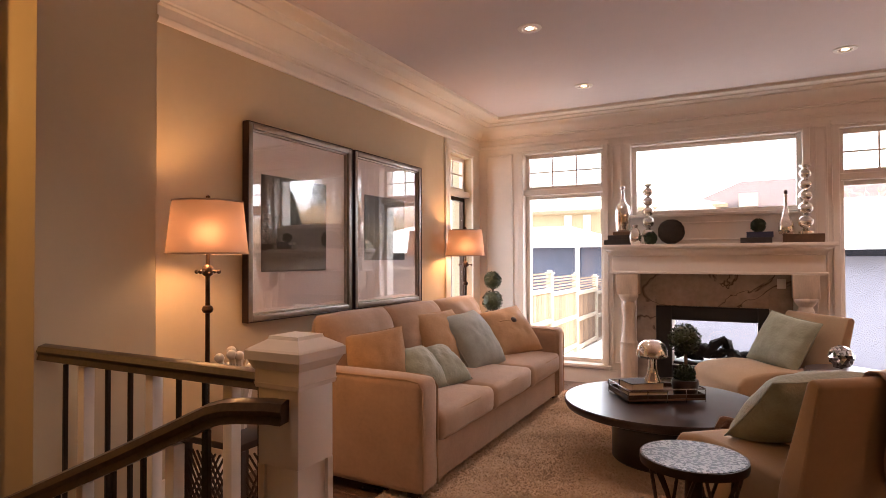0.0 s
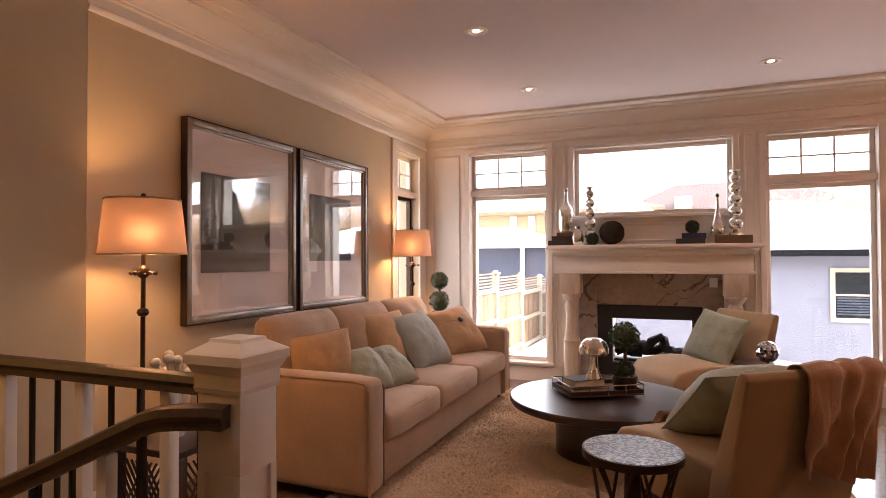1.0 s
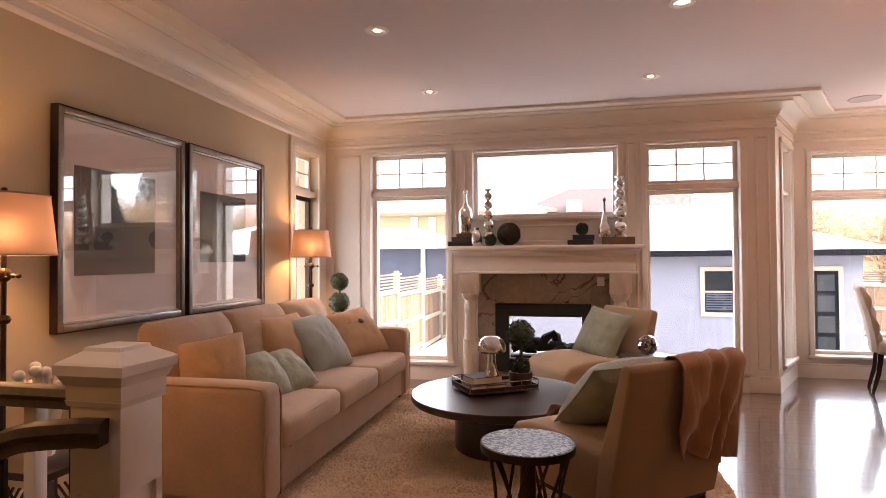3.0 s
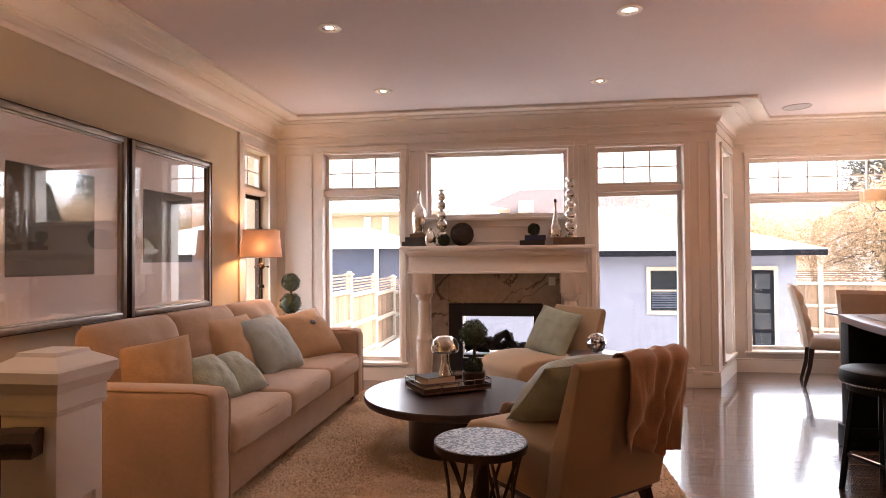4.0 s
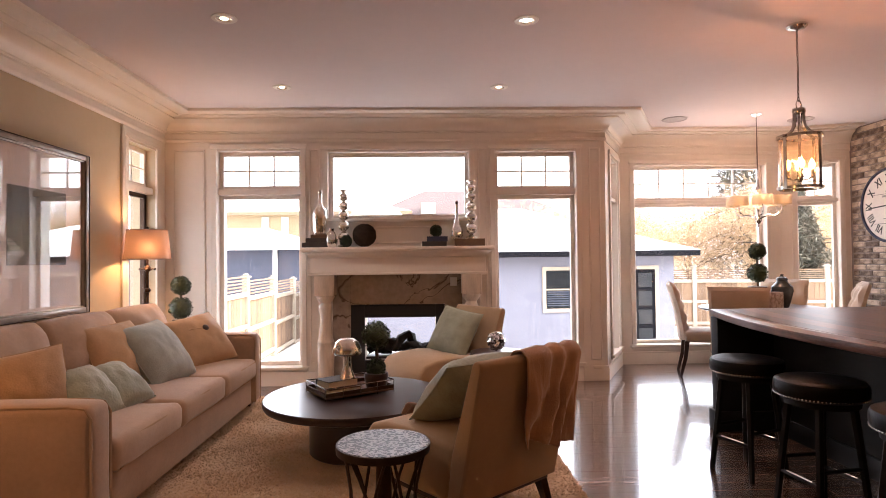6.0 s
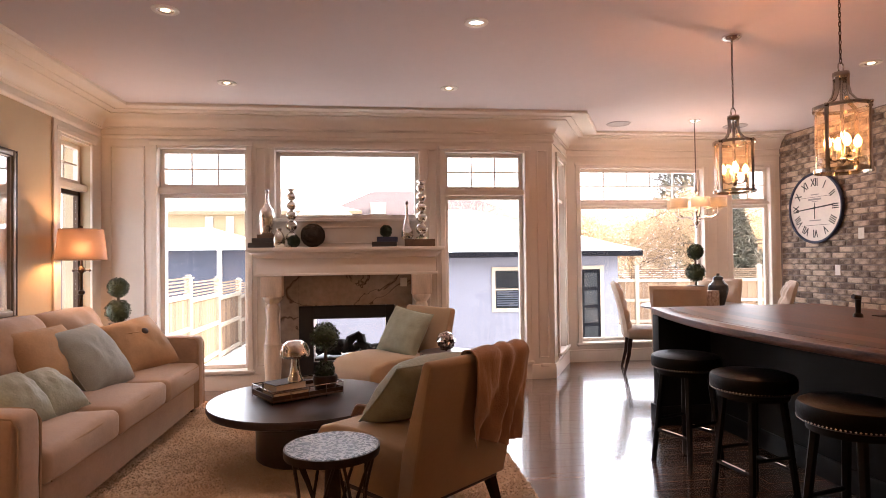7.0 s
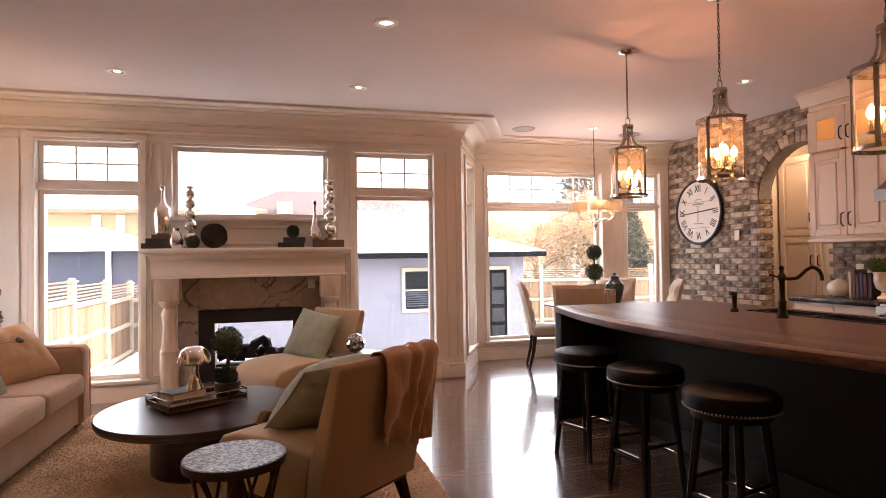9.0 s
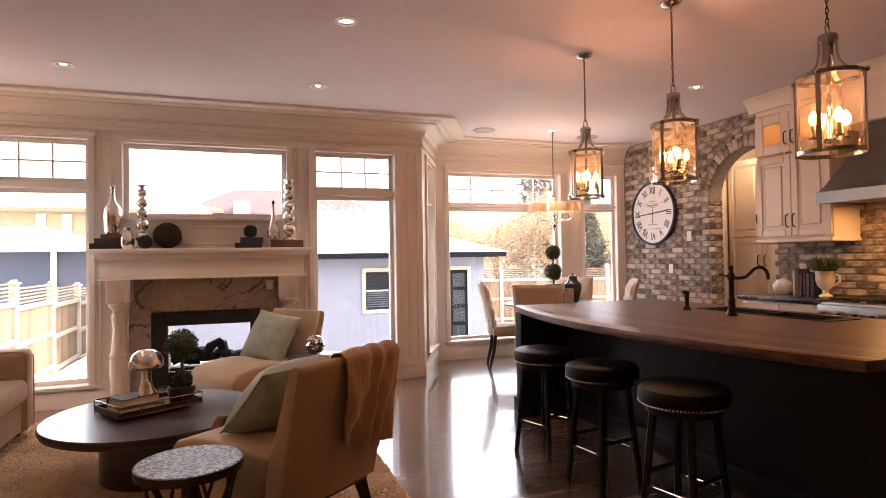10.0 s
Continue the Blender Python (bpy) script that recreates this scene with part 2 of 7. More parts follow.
def marble():
    m = mat("veined_marble", (0.28, 0.215, 0.165), 0.22, var=0.16, scale=2.2, second=(0.40, 0.325, 0.265), coat=0.2)
    n, l = m.node_tree.nodes, m.node_tree.links
    p = n["Principled BSDF"]
    tc, w, r, x = n.new("ShaderNodeTexCoord"), n.new("ShaderNodeTexNoise"), n.new("ShaderNodeValToRGB"), n.new("ShaderNodeMix")
    w.inputs["Scale"].default_value, w.inputs["Detail"].default_value, w.inputs["Distortion"].default_value = 1.5, 4, 1.2
    l.new(tc.outputs["Object"], w.inputs["Vector"])
    e = r.color_ramp.elements
    e[0].position, e[1].position = 0.485, 0.515
    e[0].color = e[1].color = (0, 0, 0, 1)
    mid = e.new(0.5)
    mid.color = (1, 1, 1, 1)
    l.new(w.outputs["Fac"], r.inputs["Fac"])
    x.data_type = "RGBA"
    l.new(r.outputs["Color"], x.inputs["Factor"])
    old = p.inputs["Base Color"].links[0].from_socket
    l.new(old, x.inputs["A"])
    x.inputs["B"].default_value = (0.10, 0.065, 0.045, 1)
    l.new(x.outputs["Result"], p.inputs["Base Color"])
    return m


M_MARBLE = marble()


def mosaic():
    """Small shell tesserae in dark grout, for the drum table's top."""
    m = bpy.data.materials.new("shell_mosaic")
    m.use_nodes = True
    n, l = m.node_tree.nodes, m.node_tree.links
    p = n["Principled BSDF"]
    tc, v, r = n.new("ShaderNodeTexCoord"), n.new("ShaderNodeTexVoronoi"), n.new("ShaderNodeValToRGB")
    v.inputs["Scale"].default_value = 105
    l.new(tc.outputs["Object"], v.inputs["Vector"])
    sep = n.new("ShaderNodeSeparateColor")
    l.new(v.outputs["Color"], sep.inputs["Color"])
    r.color_ramp.elements[0].position, r.color_ramp.elements[1].position = 0.42, 0.56
    r.color_ramp.elements[0].color, r.color_ramp.elements[1].color = (0.022, 0.020, 0.022, 1), (0.36, 0.33, 0.31, 1)
    l.new(sep.outputs["Red"], r.inputs["Fac"])
    l.new(r.outputs["Color"], p.inputs["Base Color"])
    p.inputs["Roughness"].default_value = 0.34
    p.inputs["Specular IOR Level"].default_value = 0.3
    b = n.new("ShaderNodeBump")
    b.inputs["Strength"].default_value, b.inputs["Distance"].default_value = 0.4, 0.003
    l.new(sep.outputs["Green"], b.inputs["Height"])
    l.new(b.outputs["Normal"], p.inputs["Normal"])
    return m


M_MOSAIC = mosaic()


# ---- building blocks ----
def thing(name, at=(0, 0, 0), turn=0.0, label="", category="", group="", kind=""):
    o = new(name)
    o.matrix_world = pose(*at, 0, 0, turn)
    o.empty_display_size = 0.1
    return tagged(o, label, category, group, kind)


def mesh_of(name, bm, material, smooth=True):
    me = bpy.data.meshes.new(name)
    bmesh.ops.recalc_face_normals(bm, faces=bm.faces)
    bm.to_mesh(me)
    bm.free()
    for k in (material if isinstance(material, (list, tuple)) else [material]):
        me.materials.append(k)
    if smooth:
        me.shade_smooth()
        me.set_sharp_from_angle(angle=radians(38))
    return me


def part(name, bm, material, parent=None, label="", smooth=True):
    o = new(name, mesh_of(name, bm, material, smooth))
    if parent:
        o.parent = parent
    return tagged(o, label)


def raw(name, verts, faces, material, parent=None, label="", smooth=False):
    me = bpy.data.meshes.new(name)
    me.from_pydata(verts, [], faces)
    me.materials.append(material)
    if smooth:
        me.shade_smooth()
    o = new(name, me)
    if parent:
        o.parent = parent
    return tagged(o, label)


def G():
    return bmesh.new()


def box(bm, x0, y0, z0, x1, y1, z1, bev=0.0, seg=2, m=None):
    t = bmesh.new()
    bmesh.ops.create_cube(t, size=1, matrix=Matrix.Translation(((x0 + x1) / 2, (y0 + y1) / 2, (z0 + z1) / 2)) @ Matrix.Diagonal((abs(x1 - x0), abs(y1 - y0), abs(z1 - z0), 1)))
    if bev:
        bmesh.ops.bevel(t, geom=t.edges[:], offset=bev, segments=seg, profile=0.5, affect="EDGES")
    return merge(bm, t, m)


def merge(bm, t, m=None):
    if m is not None:
        t.transform(m)
    me = bpy.data.meshes.new("tmp")
    t.to_mesh(me)
    t.free()
    bm.from_mesh(me)
    bpy.data.meshes.remove(me)
    return bm


def lathe(bm, prof, seg=28, at=(0, 0, 0), m=None, cap=True):
    """Turn a profile of (radius, height) round the z axis."""
    t = bmesh.new()
    rings = []
    for r, z in prof:
        if r < 1e-5:
            rings.append([t.verts.new((at[0], at[1], at[2] + z))])
        else:
            rings.append([t.verts.new((at[0] + r * math.cos(2 * math.pi * i / seg), at[1] + r * math.sin(2 * math.pi * i / seg), at[2] + z)) for i in range(seg)])
    for a, b in zip(rings, rings[1:]):
        for i in range(seg):
            j = (i + 1) % seg
            if len(a) == 1 and len(b) > 1:
                t.faces.new((a[0], b[i], b[j]))
            elif len(b) == 1 and len(a) > 1:
                t.faces.new((a[i], a[j], b[0]))
            elif len(a) > 1:
                t.faces.new((a[i], a[j], b[j], b[i]))
    for ring, flip in ((rings[0], True), (rings[-1], False)):
        if len(ring) > 1 and cap:
            t.faces.new(ring[::-1] if flip else ring)
    return merge(bm, t, m)


def tube(bm, pts, r, seg=8, closed=False):
    """A round bar along points; r may be one radius or one for each point."""
    pts = [Vector(p) for p in pts]
    n = len(pts)
    rs = r if isinstance(r, (list, tuple)) else [r] * n
    up = None
    rings = []
    for i, p in enumerate(pts):
        a, b = (pts[i - 1], pts[(i + 1) % n]) if closed else (pts[max(0, i - 1)], pts[min(n - 1, i + 1)])
        d = (b - a).normalized()
        if up is None:
            up = d.orthogonal().normalized()
        up = (up - d * up.dot(d)).normalized()
        s = d.cross(up)
        rings.append([bm.verts.new(p + (up * math.cos(2 * math.pi * k / seg) + s * math.sin(2 * math.pi * k / seg)) * rs[i]) for k in range(seg)])
    pairs = list(zip(rings, rings[1:])) + ([(rings[-1], rings[0])] if closed else [])
    for a, b in pairs:
        for k in range(seg):
            bm.faces.new((a[k], a[(k + 1) % seg], b[(k + 1) % seg], b[k]))
    if not closed:
        bm.faces.new(rings[0][::-1])
        bm.faces.new(rings[-1])
    return bm


def ball(bm, r, at=(0, 0, 0), sub=3, squash=(1, 1, 1)):
    t = bmesh.new()
    bmesh.ops.create_icosphere(t, subdivisions=sub, radius=r, matrix=Matrix.Translation(at) @ Matrix.Diagonal((*squash, 1)))
    return merge(bm, t)


def prism(bm, poly, z0, z1, bev=0.0):
    t = bmesh.new()
    f = t.faces.new([t.verts.new((x, y, z0)) for x, y in poly])
    r = bmesh.ops.extrude_face_region(t, geom=[f])
    bmesh.ops.translate(t, vec=(0, 0, z1 - z0), verts=[v for v in r["geom"] if isinstance(v, bmesh.types.BMVert)])
    if bev:
        bmesh.ops.recalc_face_normals(t, faces=t.faces)
        bmesh.ops.bevel(t, geom=[e for e in t.edges if e.calc_face_angle(0) > 0.5], offset=bev, segments=2, profile=0.5, affect="EDGES")
    return merge(bm, t)


def sweep(bm, path, prof):
    """Run a profile of (out, z) along a plan line with mitred corners; out is to the right of the way."""
    n = len(path)
    path = [Vector((*p, 0)) for p in path]
    rings = []
    for i, p in enumerate(path):
        ds = []
        if i > 0:
            ds.append((p - path[i - 1]).normalized())
        if i < n - 1:
            ds.append((path[i + 1] - p).normalized())
        ns = [Vector((d.y, -d.x, 0)) for d in ds]
        nb = sum(ns, Vector()).normalized()
        k = 1 / max(0.3, nb.dot(ns[0]))
        rings.append([bm.verts.new(p + nb * (o * k) + Vector((0, 0, z))) for o, z in prof])
    for a, b in zip(rings, rings[1:]):
        for k in range(len(prof) - 1):
            bm.faces.new((a[k], a[k + 1], b[k + 1], b[k]))
    return bm


def pillow(bm, w, h, t, m=None, seed=0, pinch=0.07, n=22, pw=4, soft=0.42):
    """A stuffed cushion standing in the x-z plane, its base at z = 0."""
    q = bmesh.new()
    grids = []
    for side in (-1, 1):
        g = []
        for j in range(n + 1):
            row = []
            for i in range(n + 1):
                u, v = 2 * i / n - 1, 2 * j / n - 1
                full = (max(0.0, 1 - abs(u) ** pw) * max(0.0, 1 - abs(v) ** pw)) ** soft
                x = w / 2 * u * (1 - pinch * (1 - v * v))
                z = h / 2 * v * (1 - pinch * (1 - u * u))
                wr = noise.noise(Vector((u * 2.2 + seed * 7.1, v * 2.2, seed + side * 3))) * 0.15 + noise.noise(Vector((u * 6 + seed, v * 6, side * 2))) * 0.055
                y = side * t / 2 * full * (1 + wr)
                row.append(q.verts.new((x, y, z + h / 2)))
            g.append(row)
        for j in range(n):
            for i in range(n):
                q.faces.new((g[j][i], g[j][i + 1], g[j + 1][i + 1], g[j + 1][i]))
        grids.append(g)
    bmesh.ops.remove_doubles(q, verts=q.verts, dist=0.0008)
    return merge(bm, q, m)


def slab_cushion(bm, x0, y0, z0, x1, y1, z1, bev=0.05, crown=0.02, seed=0):
    """An upholstered block with soft edges and a slightly domed, uneven surface."""
    t = bmesh.new()
    bmesh.ops.create_cube(t, size=1, matrix=Matrix.Translation(((x0 + x1) / 2, (y0 + y1) / 2, (z0 + z1) / 2)) @ Matrix.Diagonal((x1 - x0, y1 - y0, z1 - z0, 1)))
    bmesh.ops.bevel(t, geom=t.edges[:], offset=bev, segments=4, profile=0.5, affect="EDGES")
    bmesh.ops.subdivide_edges(t, edges=[e for e in t.edges if e.calc_length() > 0.12], cuts=5, use_grid_fill=True)
    cx, cy, cz = (x0 + x1) / 2, (y0 + y1) / 2, (z0 + z1) / 2
    for v in t.verts:
        u, w, h = (v.co.x - cx) / (x1 - x0) * 2, (v.co.y - cy) / (y1 - y0) * 2, (v.co.z - cz) / (z1 - z0) * 2
        k = max(0, 1 - u * u) * max(0, 1 - w * w)
        v.co.z += crown * k * (1 if h > 0 else 0)
        v.co.x += crown * 0.7 * max(0, 1 - w * w) * max(0, 1 - h * h) * u
        v.co += v.normal * noise.noise(v.co * 5 + Vector((seed * 3.3, 0, 0))) * 0.008
    return merge(bm, t)


def leaves(name, clumps, count, size, material, parent, seed, label=""):
    """Many small leaf blades round the surface of balls (x, y, z, r)."""
    rng = np.random.default_rng(seed)
    vs, fs = [], []
    for cx, cy, cz, r in clumps:
        d = rng.normal(size=(count, 3))
        d /= np.linalg.norm(d, axis=1)[:, None]
        p = d * (r * rng.uniform(0.80, 1.04, count))[:, None] + (cx, cy, cz)
        for i in range(count):
            a = rng.normal(size=3) * 0.7 + d[i]
            a /= np.linalg.norm(a)
            b = np.cross(a, rng.normal(size=3))
            b /= np.linalg.norm(b)
            s = size * rng.uniform(0.6, 1.3)
            k = len(vs)
            vs += [tuple(p[i] - b * s * 0.35), tuple(p[i] + a * s * 0.6 + b * 0.02 * s), tuple(p[i] + b * s * 0.35), tuple(p[i] - a * s * 0.4)]
            fs.append((k, k + 1, k + 2, k + 3))
    return raw(name, vs, fs, material, parent, label)


def wall(name, p0, p1, z0, z1, thick, holes=(), material=None, label="", kind="structure"):
    """A wall along p0-p1 with its room face on the right of that way; holes are (u0, u1, z0, z1)."""
    a, b = Vector((*p0, 0)), Vector((*p1, 0))
    d = (b - a).normalized()
    nrm = Vector((d.y, -d.x, 0))
    ln = (b - a).length
    us = sorted({0.0, ln, *[h[0] for h in holes], *[h[1] for h in holes]})
    zs = sorted({z0, z1, *[h[2] for h in holes], *[h[3] for h in holes]})
    solid = lambda i, j: 0 <= i < len(us) - 1 and 0 <= j < len(zs) - 1 and not any(
        h[0] < (us[i] + us[i + 1]) / 2 < h[1] and h[2] < (zs[j] + zs[j + 1]) / 2 < h[3] for h in holes)
    bm = G()
    P = lambda u, z, k: bm.verts.new(a + d * u - nrm * (thick * k) + Vector((0, 0, z)))
    for i in range(len(us) - 1):
        for j in range(len(zs) - 1):
            if not solid(i, j):
                continue
            u0, u1, c0, c1 = us[i], us[i + 1], zs[j], zs[j + 1]
            for k in (0, 1):
                bm.faces.new((P(u0, c0, k), P(u1, c0, k), P(u1, c1, k), P(u0, c1, k)))
            for (di, dj), (e0, e1) in {(-1, 0): ((u0, c0), (u0, c1)), (1, 0): ((u1, c0), (u1, c1)), (0, -1): ((u0, c0), (u1, c0)), (0, 1): ((u0, c1), (u1, c1))}.items():
                if not solid(i + di, j + dj):
                    bm.faces.new((P(*e0, 0), P(*e1, 0), P(*e1, 1), P(*e0, 1)))
    bmesh.ops.remove_doubles(bm, verts=bm.verts, dist=0.0001)
    return tagged(part(name, bm, material or M_WALL, None, smooth=False), label, "wall", kind=kind)


# ---- structure ----
BAY = [(1.92, YW), (2.37, 6.95), (4.37, 6.95), (XB, 6.74)]
W_LEFT, W_MID, W_RIGHT = (-2.172, -1.30, 0.20, 2.455), (-1.02, 0.467, 1.738, 2.44), (0.742, 1.605, 0.20, 2.44)
FIREBOX = (-0.64, 0.10, 0.26, 0.70)


def hole(x0, w):
    return (w[0] - x0, w[1] - x0, w[2], w[3])


wall("wall_north", (XL, YW), (1.92, YW), 0, CEIL, 0.30, [hole(XL, W_LEFT), hole(XL, W_MID), hole(XL, W_RIGHT), hole(XL, FIREBOX)], M_TRIM, "cream panelled fireplace wall with three windows")
left_hole = (5.31 - 1.95, 5.86 - 1.95, 0.20, 2.42)
wall("wall_west", (XL, 1.95), (XL, YW), 0, CEIL, 0.25, [left_hole], M_WALL, "warm tan painted wall hung with two framed pictures")


def bay_len(i):
    return (Vector(BAY[i + 1]) - Vector(BAY[i])).length


wall("wall_bay_west", BAY[0], BAY[1], 0, CEIL, 0.2, [(0.26, bay_len(0) - 0.16, 0.22, 2.42)], M_TRIM, "cream angled bay wall with a narrow window")
wall("wall_bay_north", BAY[1], BAY[2], 0, CEIL, 0.2, [(0.18, bay_len(1) - 0.18, 0.24, 2.42)], M_TRIM, "cream bay wall with a wide window")
wall("wall_bay_east", BAY[2], BAY[3], 0, CEIL, 0.2, [(0.18, bay_len(2) - 0.12, 0.24, 2.42)], M_TRIM, "cream angled bay wall beside the brickwork")
# the stair side and the unseen rest of the house
wall("wall_pillar", (-2.385, 1.215), (-2.385, 1.72), 0, CEIL, 0.30, material=M_WALL, label="tan wall end that carries the stair handrail")
wall("wall_return", (-2.385, 1.722), (XL, 1.95), 0, CEIL, 0.25, material=M_WALL, label="tan wall return beside the stairs")
wall("wall_stair", (-4.1, -3.2), (-4.1, 1.14), -2.8, CEIL, 0.2, material=M_WALL, label="tan stairwell wall lit by a lamp")
wall("wall_stair_end", (-4.1, 1.14), (-2.655, 1.14), -2.8, CEIL, 0.2, material=M_WALL, label="tan wall at the head of the stairs")
wall("wall_south", (6.8, -3.2), (-4.1, -3.2), -2.8, CEIL, 0.2, material=M_WALL, label="plain tan wall")
wall("wall_east", (XB, 4.30), (XB, -3.2), 0, CEIL, 0.25, material=M_CAB, label="cream kitchen wall")

bm = G()
box(bm, -4.4, -3.5, CEIL, 6.9, 7.3, CEIL + 0.2)
tagged(part("ceiling", bm, M_CEIL, smooth=False), "smooth off-white ceiling with recessed lights", "ceiling", kind="structure")

bm = G()
prism(bm, [(-1.28, -3.4), (-1.28, 1.24), (-2.36, 1.24), (-2.36, 1.6), (-2.75, 1.95), (-2.75, 6.10), (1.9, 6.10), (2.36, 7.0), (4.37, 7.0), (5.35, 6.7), (6.75, 6.7), (6.75, -3.4)], -0.25, -0.016)
tagged(part("subfloor", bm, M_GAP, smooth=False), "dark joints under the wooden floor", "floor", kind="structure")
bm = G()
box(bm, -4.1, -3.2, -1.46, -1.28, 1.14, -1.36)
tagged(part("stair_floor", bm, M_FLOOR2, smooth=False), "dark wooden floor at the foot of the stairs", "floor", kind="structure")

CROWN = [(0.0, 2.545), (0.014, 2.545), (0.022, 2.56), (0.022, 2.575), (0.010, 2.582), (0.010, 2.635), (0.030, 2.642), (0.030, 2.652), (0.042, 2.658), (0.052, 2.680), (0.075, 2.708),
         (0.110, 2.733), (0.150, 2.750), (0.172, 2.755), (0.172, 2.768), (0.195, 2.772), (0.212, 2.775), (0.236, 2.776), (0.240, 2.787), (0.376, 2.782), (0.390, 2.771), (0.406, 2.774), (0.409, 2.799)]
bm = G()
sweep(bm, [(XL, 1.95), (XL, YW), *BAY], CROWN)
tagged(part("crown_moulding", bm, M_TRIM), "wide cream coved crown moulding along the ceiling", "moulding", kind="structure")
KCROWN = [(0.0, 2.66), (0.015, 2.66), (0.022, 2.685), (0.045, 2.73), (0.075, 2.76), (0.085, 2.765), (0.085, 2.799)]
bm = G()
sweep(bm, [(XB - 0.352, 4.30), (XB - 0.352, -1.0)], KCROWN)
tagged(part("kitchen_crown", bm, M_CAB), "cream crown moulding over the kitchen cabinets", "moulding", kind="structure")
BASE = [(0.0, 0.0), (0.018, 0.0), (0.018, 0.12), (0.012, 0.135), (0.012, 0.145), (0.0, 0.15)]
for i, run in enumerate(([(XL, 1.95), (XL, 5.2)], [(XL, 5.2), (XL, YW), (-1.16, YW)], [(0.62, YW), *BAY])):
    bm = G()
    sweep(bm, run, BASE)
    tagged(part("baseboard", bm, M_TRIM), "cream painted baseboard along the wall", "baseboard", kind="structure")


def window(name, at, turn, w, z0, z1, split=None, cols=1, rows=2, dark=False, label="", bar=0.029, casing=0.055):
    """A window in an opening w wide: at is its room-side lower corner, x along the wall, y outwards."""
    o = thing(name, (at[0], at[1], 0), turn, label, "window", kind="structure")
    bm = G()
    for b in ((-casing, z0 - casing, 0.0, z1 + casing), (w, z0 - casing, w + casing, z1 + casing)):
        box(bm, b[0], -0.022, b[1], b[2], -0.001, b[3], 0.004, 1)
    box(bm, -casing - 0.012, -0.028, z1 + casing * 0.4, w + casing + 0.012, -0.001, z1 + casing + 0.012, 0.004, 1)
    part("casing", bm, M_TRIM, o)
    bm = G()
    box(bm, -casing - 0.02, -0.045, z0 - 0.035, w + casing + 0.02, 0.0, z0 - 0.002, 0.006, 1)
    part("sill", bm, M_TRIM, o)
    y0, y1 = 0.085, 0.135
    bands = [(z0, z1, 1, 1)] if split is None else [(z0, split - bar, 1, 1), (split + bar, z1, cols, rows)]
    if split is not None:
        bm = G()
        box(bm, 0, 0.02, split - bar - 0.002, w, 0.16, split + bar + 0.002, 0.006, 1)
        part("transom_bar", bm, M_TRIM, o)
    for k, (c0, c1, nc, nr) in enumerate(bands):
        s = 0.042
        bm = G()
        box(bm, 0, y0, c0, s, y1, c1, 0.004, 1)
        box(bm, w - s, y0, c0, w, y1, c1, 0.004, 1)
        box(bm, s, y0, c0, w - s, y1, c0 + s, 0.004, 1)
        box(bm, s, y0, c1 - s, w - s, y1, c1, 0.004, 1)
        sash = part("sash", bm, M_BRONZE if dark and k == 0 else M_TRIM, o)
        gx0, gx1, gz0, gz1 = s, w - s, c0 + s, c1 - s
        for i in range(1, nc):
            x = gx0 + (gx1 - gx0) * i / nc
            bm = G()
            box(bm, x - 0.008, y0 + 0.01, gz0, x + 0.008, y1 - 0.01, gz1, 0.003, 1)
            part("muntin", bm, M_TRIM, sash)
        if nr > 1 and nc > 1 or nr > 1 and k == 1:
            for j in range(1, nr):
                z = gz0 + (gz1 - gz0) * j / nr
                bm = G()
                box(bm, gx0, y0 + 0.012, z - 0.008, gx1, y1 - 0.012, z + 0.008, 0.003, 1)
                part("muntin", bm, M_TRIM, sash)
        for i in range(nc):
            for j in range(nr if k == 1 else 1):
                rr = nr if k == 1 else 1
                xa, xb = gx0 + (gx1 - gx0) * i / nc, gx0 + (gx1 - gx0) * (i + 1) / nc
                za, zb = gz0 + (gz1 - gz0) * j / rr, gz0 + (gz1 - gz0) * (j + 1) / rr
                bm = G()
                box(bm, xa + 0.001, y0 + 0.022, za + 0.001, xb - 0.001, y0 + 0.026, zb - 0.001)
                g = part("pane", bm, M_GLASS, sash, smooth=False)
                g.visible_shadow = False
    return o


window("window_1", (W_LEFT[0], YW), 0, W_LEFT[1] - W_LEFT[0], W_LEFT[2], W_LEFT[3], 2.027, 3, 2, label="tall cream framed window with a divided transom")
window("window_2", (W_MID[0], YW), 0, W_MID[1] - W_MID[0], W_MID[2], W_MID[3], label="wide cream framed picture window over the mantel")
window("window_3", (W_RIGHT[0], YW), 0, W_RIGHT[1] - W_RIGHT[0], W_RIGHT[2], W_RIGHT[3], 2.010, 3, 2, label="tall cream framed window with a six-light transom")


def bay_window(name, i, u0, u1, cols, dark, label):
    a, d = Vector(BAY[i]), (Vector(BAY[i + 1]) - Vector(BAY[i])).normalized()
    p = a + d * u0
    window(name, (p.x, p.y), math.degrees(math.atan2(d.y, d.x)), u1 - u0, 0.24, 2.42, 1.973, cols, 2, dark, label, 0.018)


bay_window("window_4", 0, 0.26, bay_len(0) - 0.16, 2, True, "narrow angled bay window with dark lower sash")
bay_window("window_5", 1, 0.18, bay_len(1) - 0.18, 5, False, "wide bay window with a ten-light transom")
bay_window("window_6", 2, 0.18, bay_len(2) - 0.12, 2, False, "angled bay window beside the brick wall")
window("window_7", (XL, 5.31), 90, 0.55, 0.20, 2.42, 2.01, 2, 2, True, "narrow side window with dark lower sash")


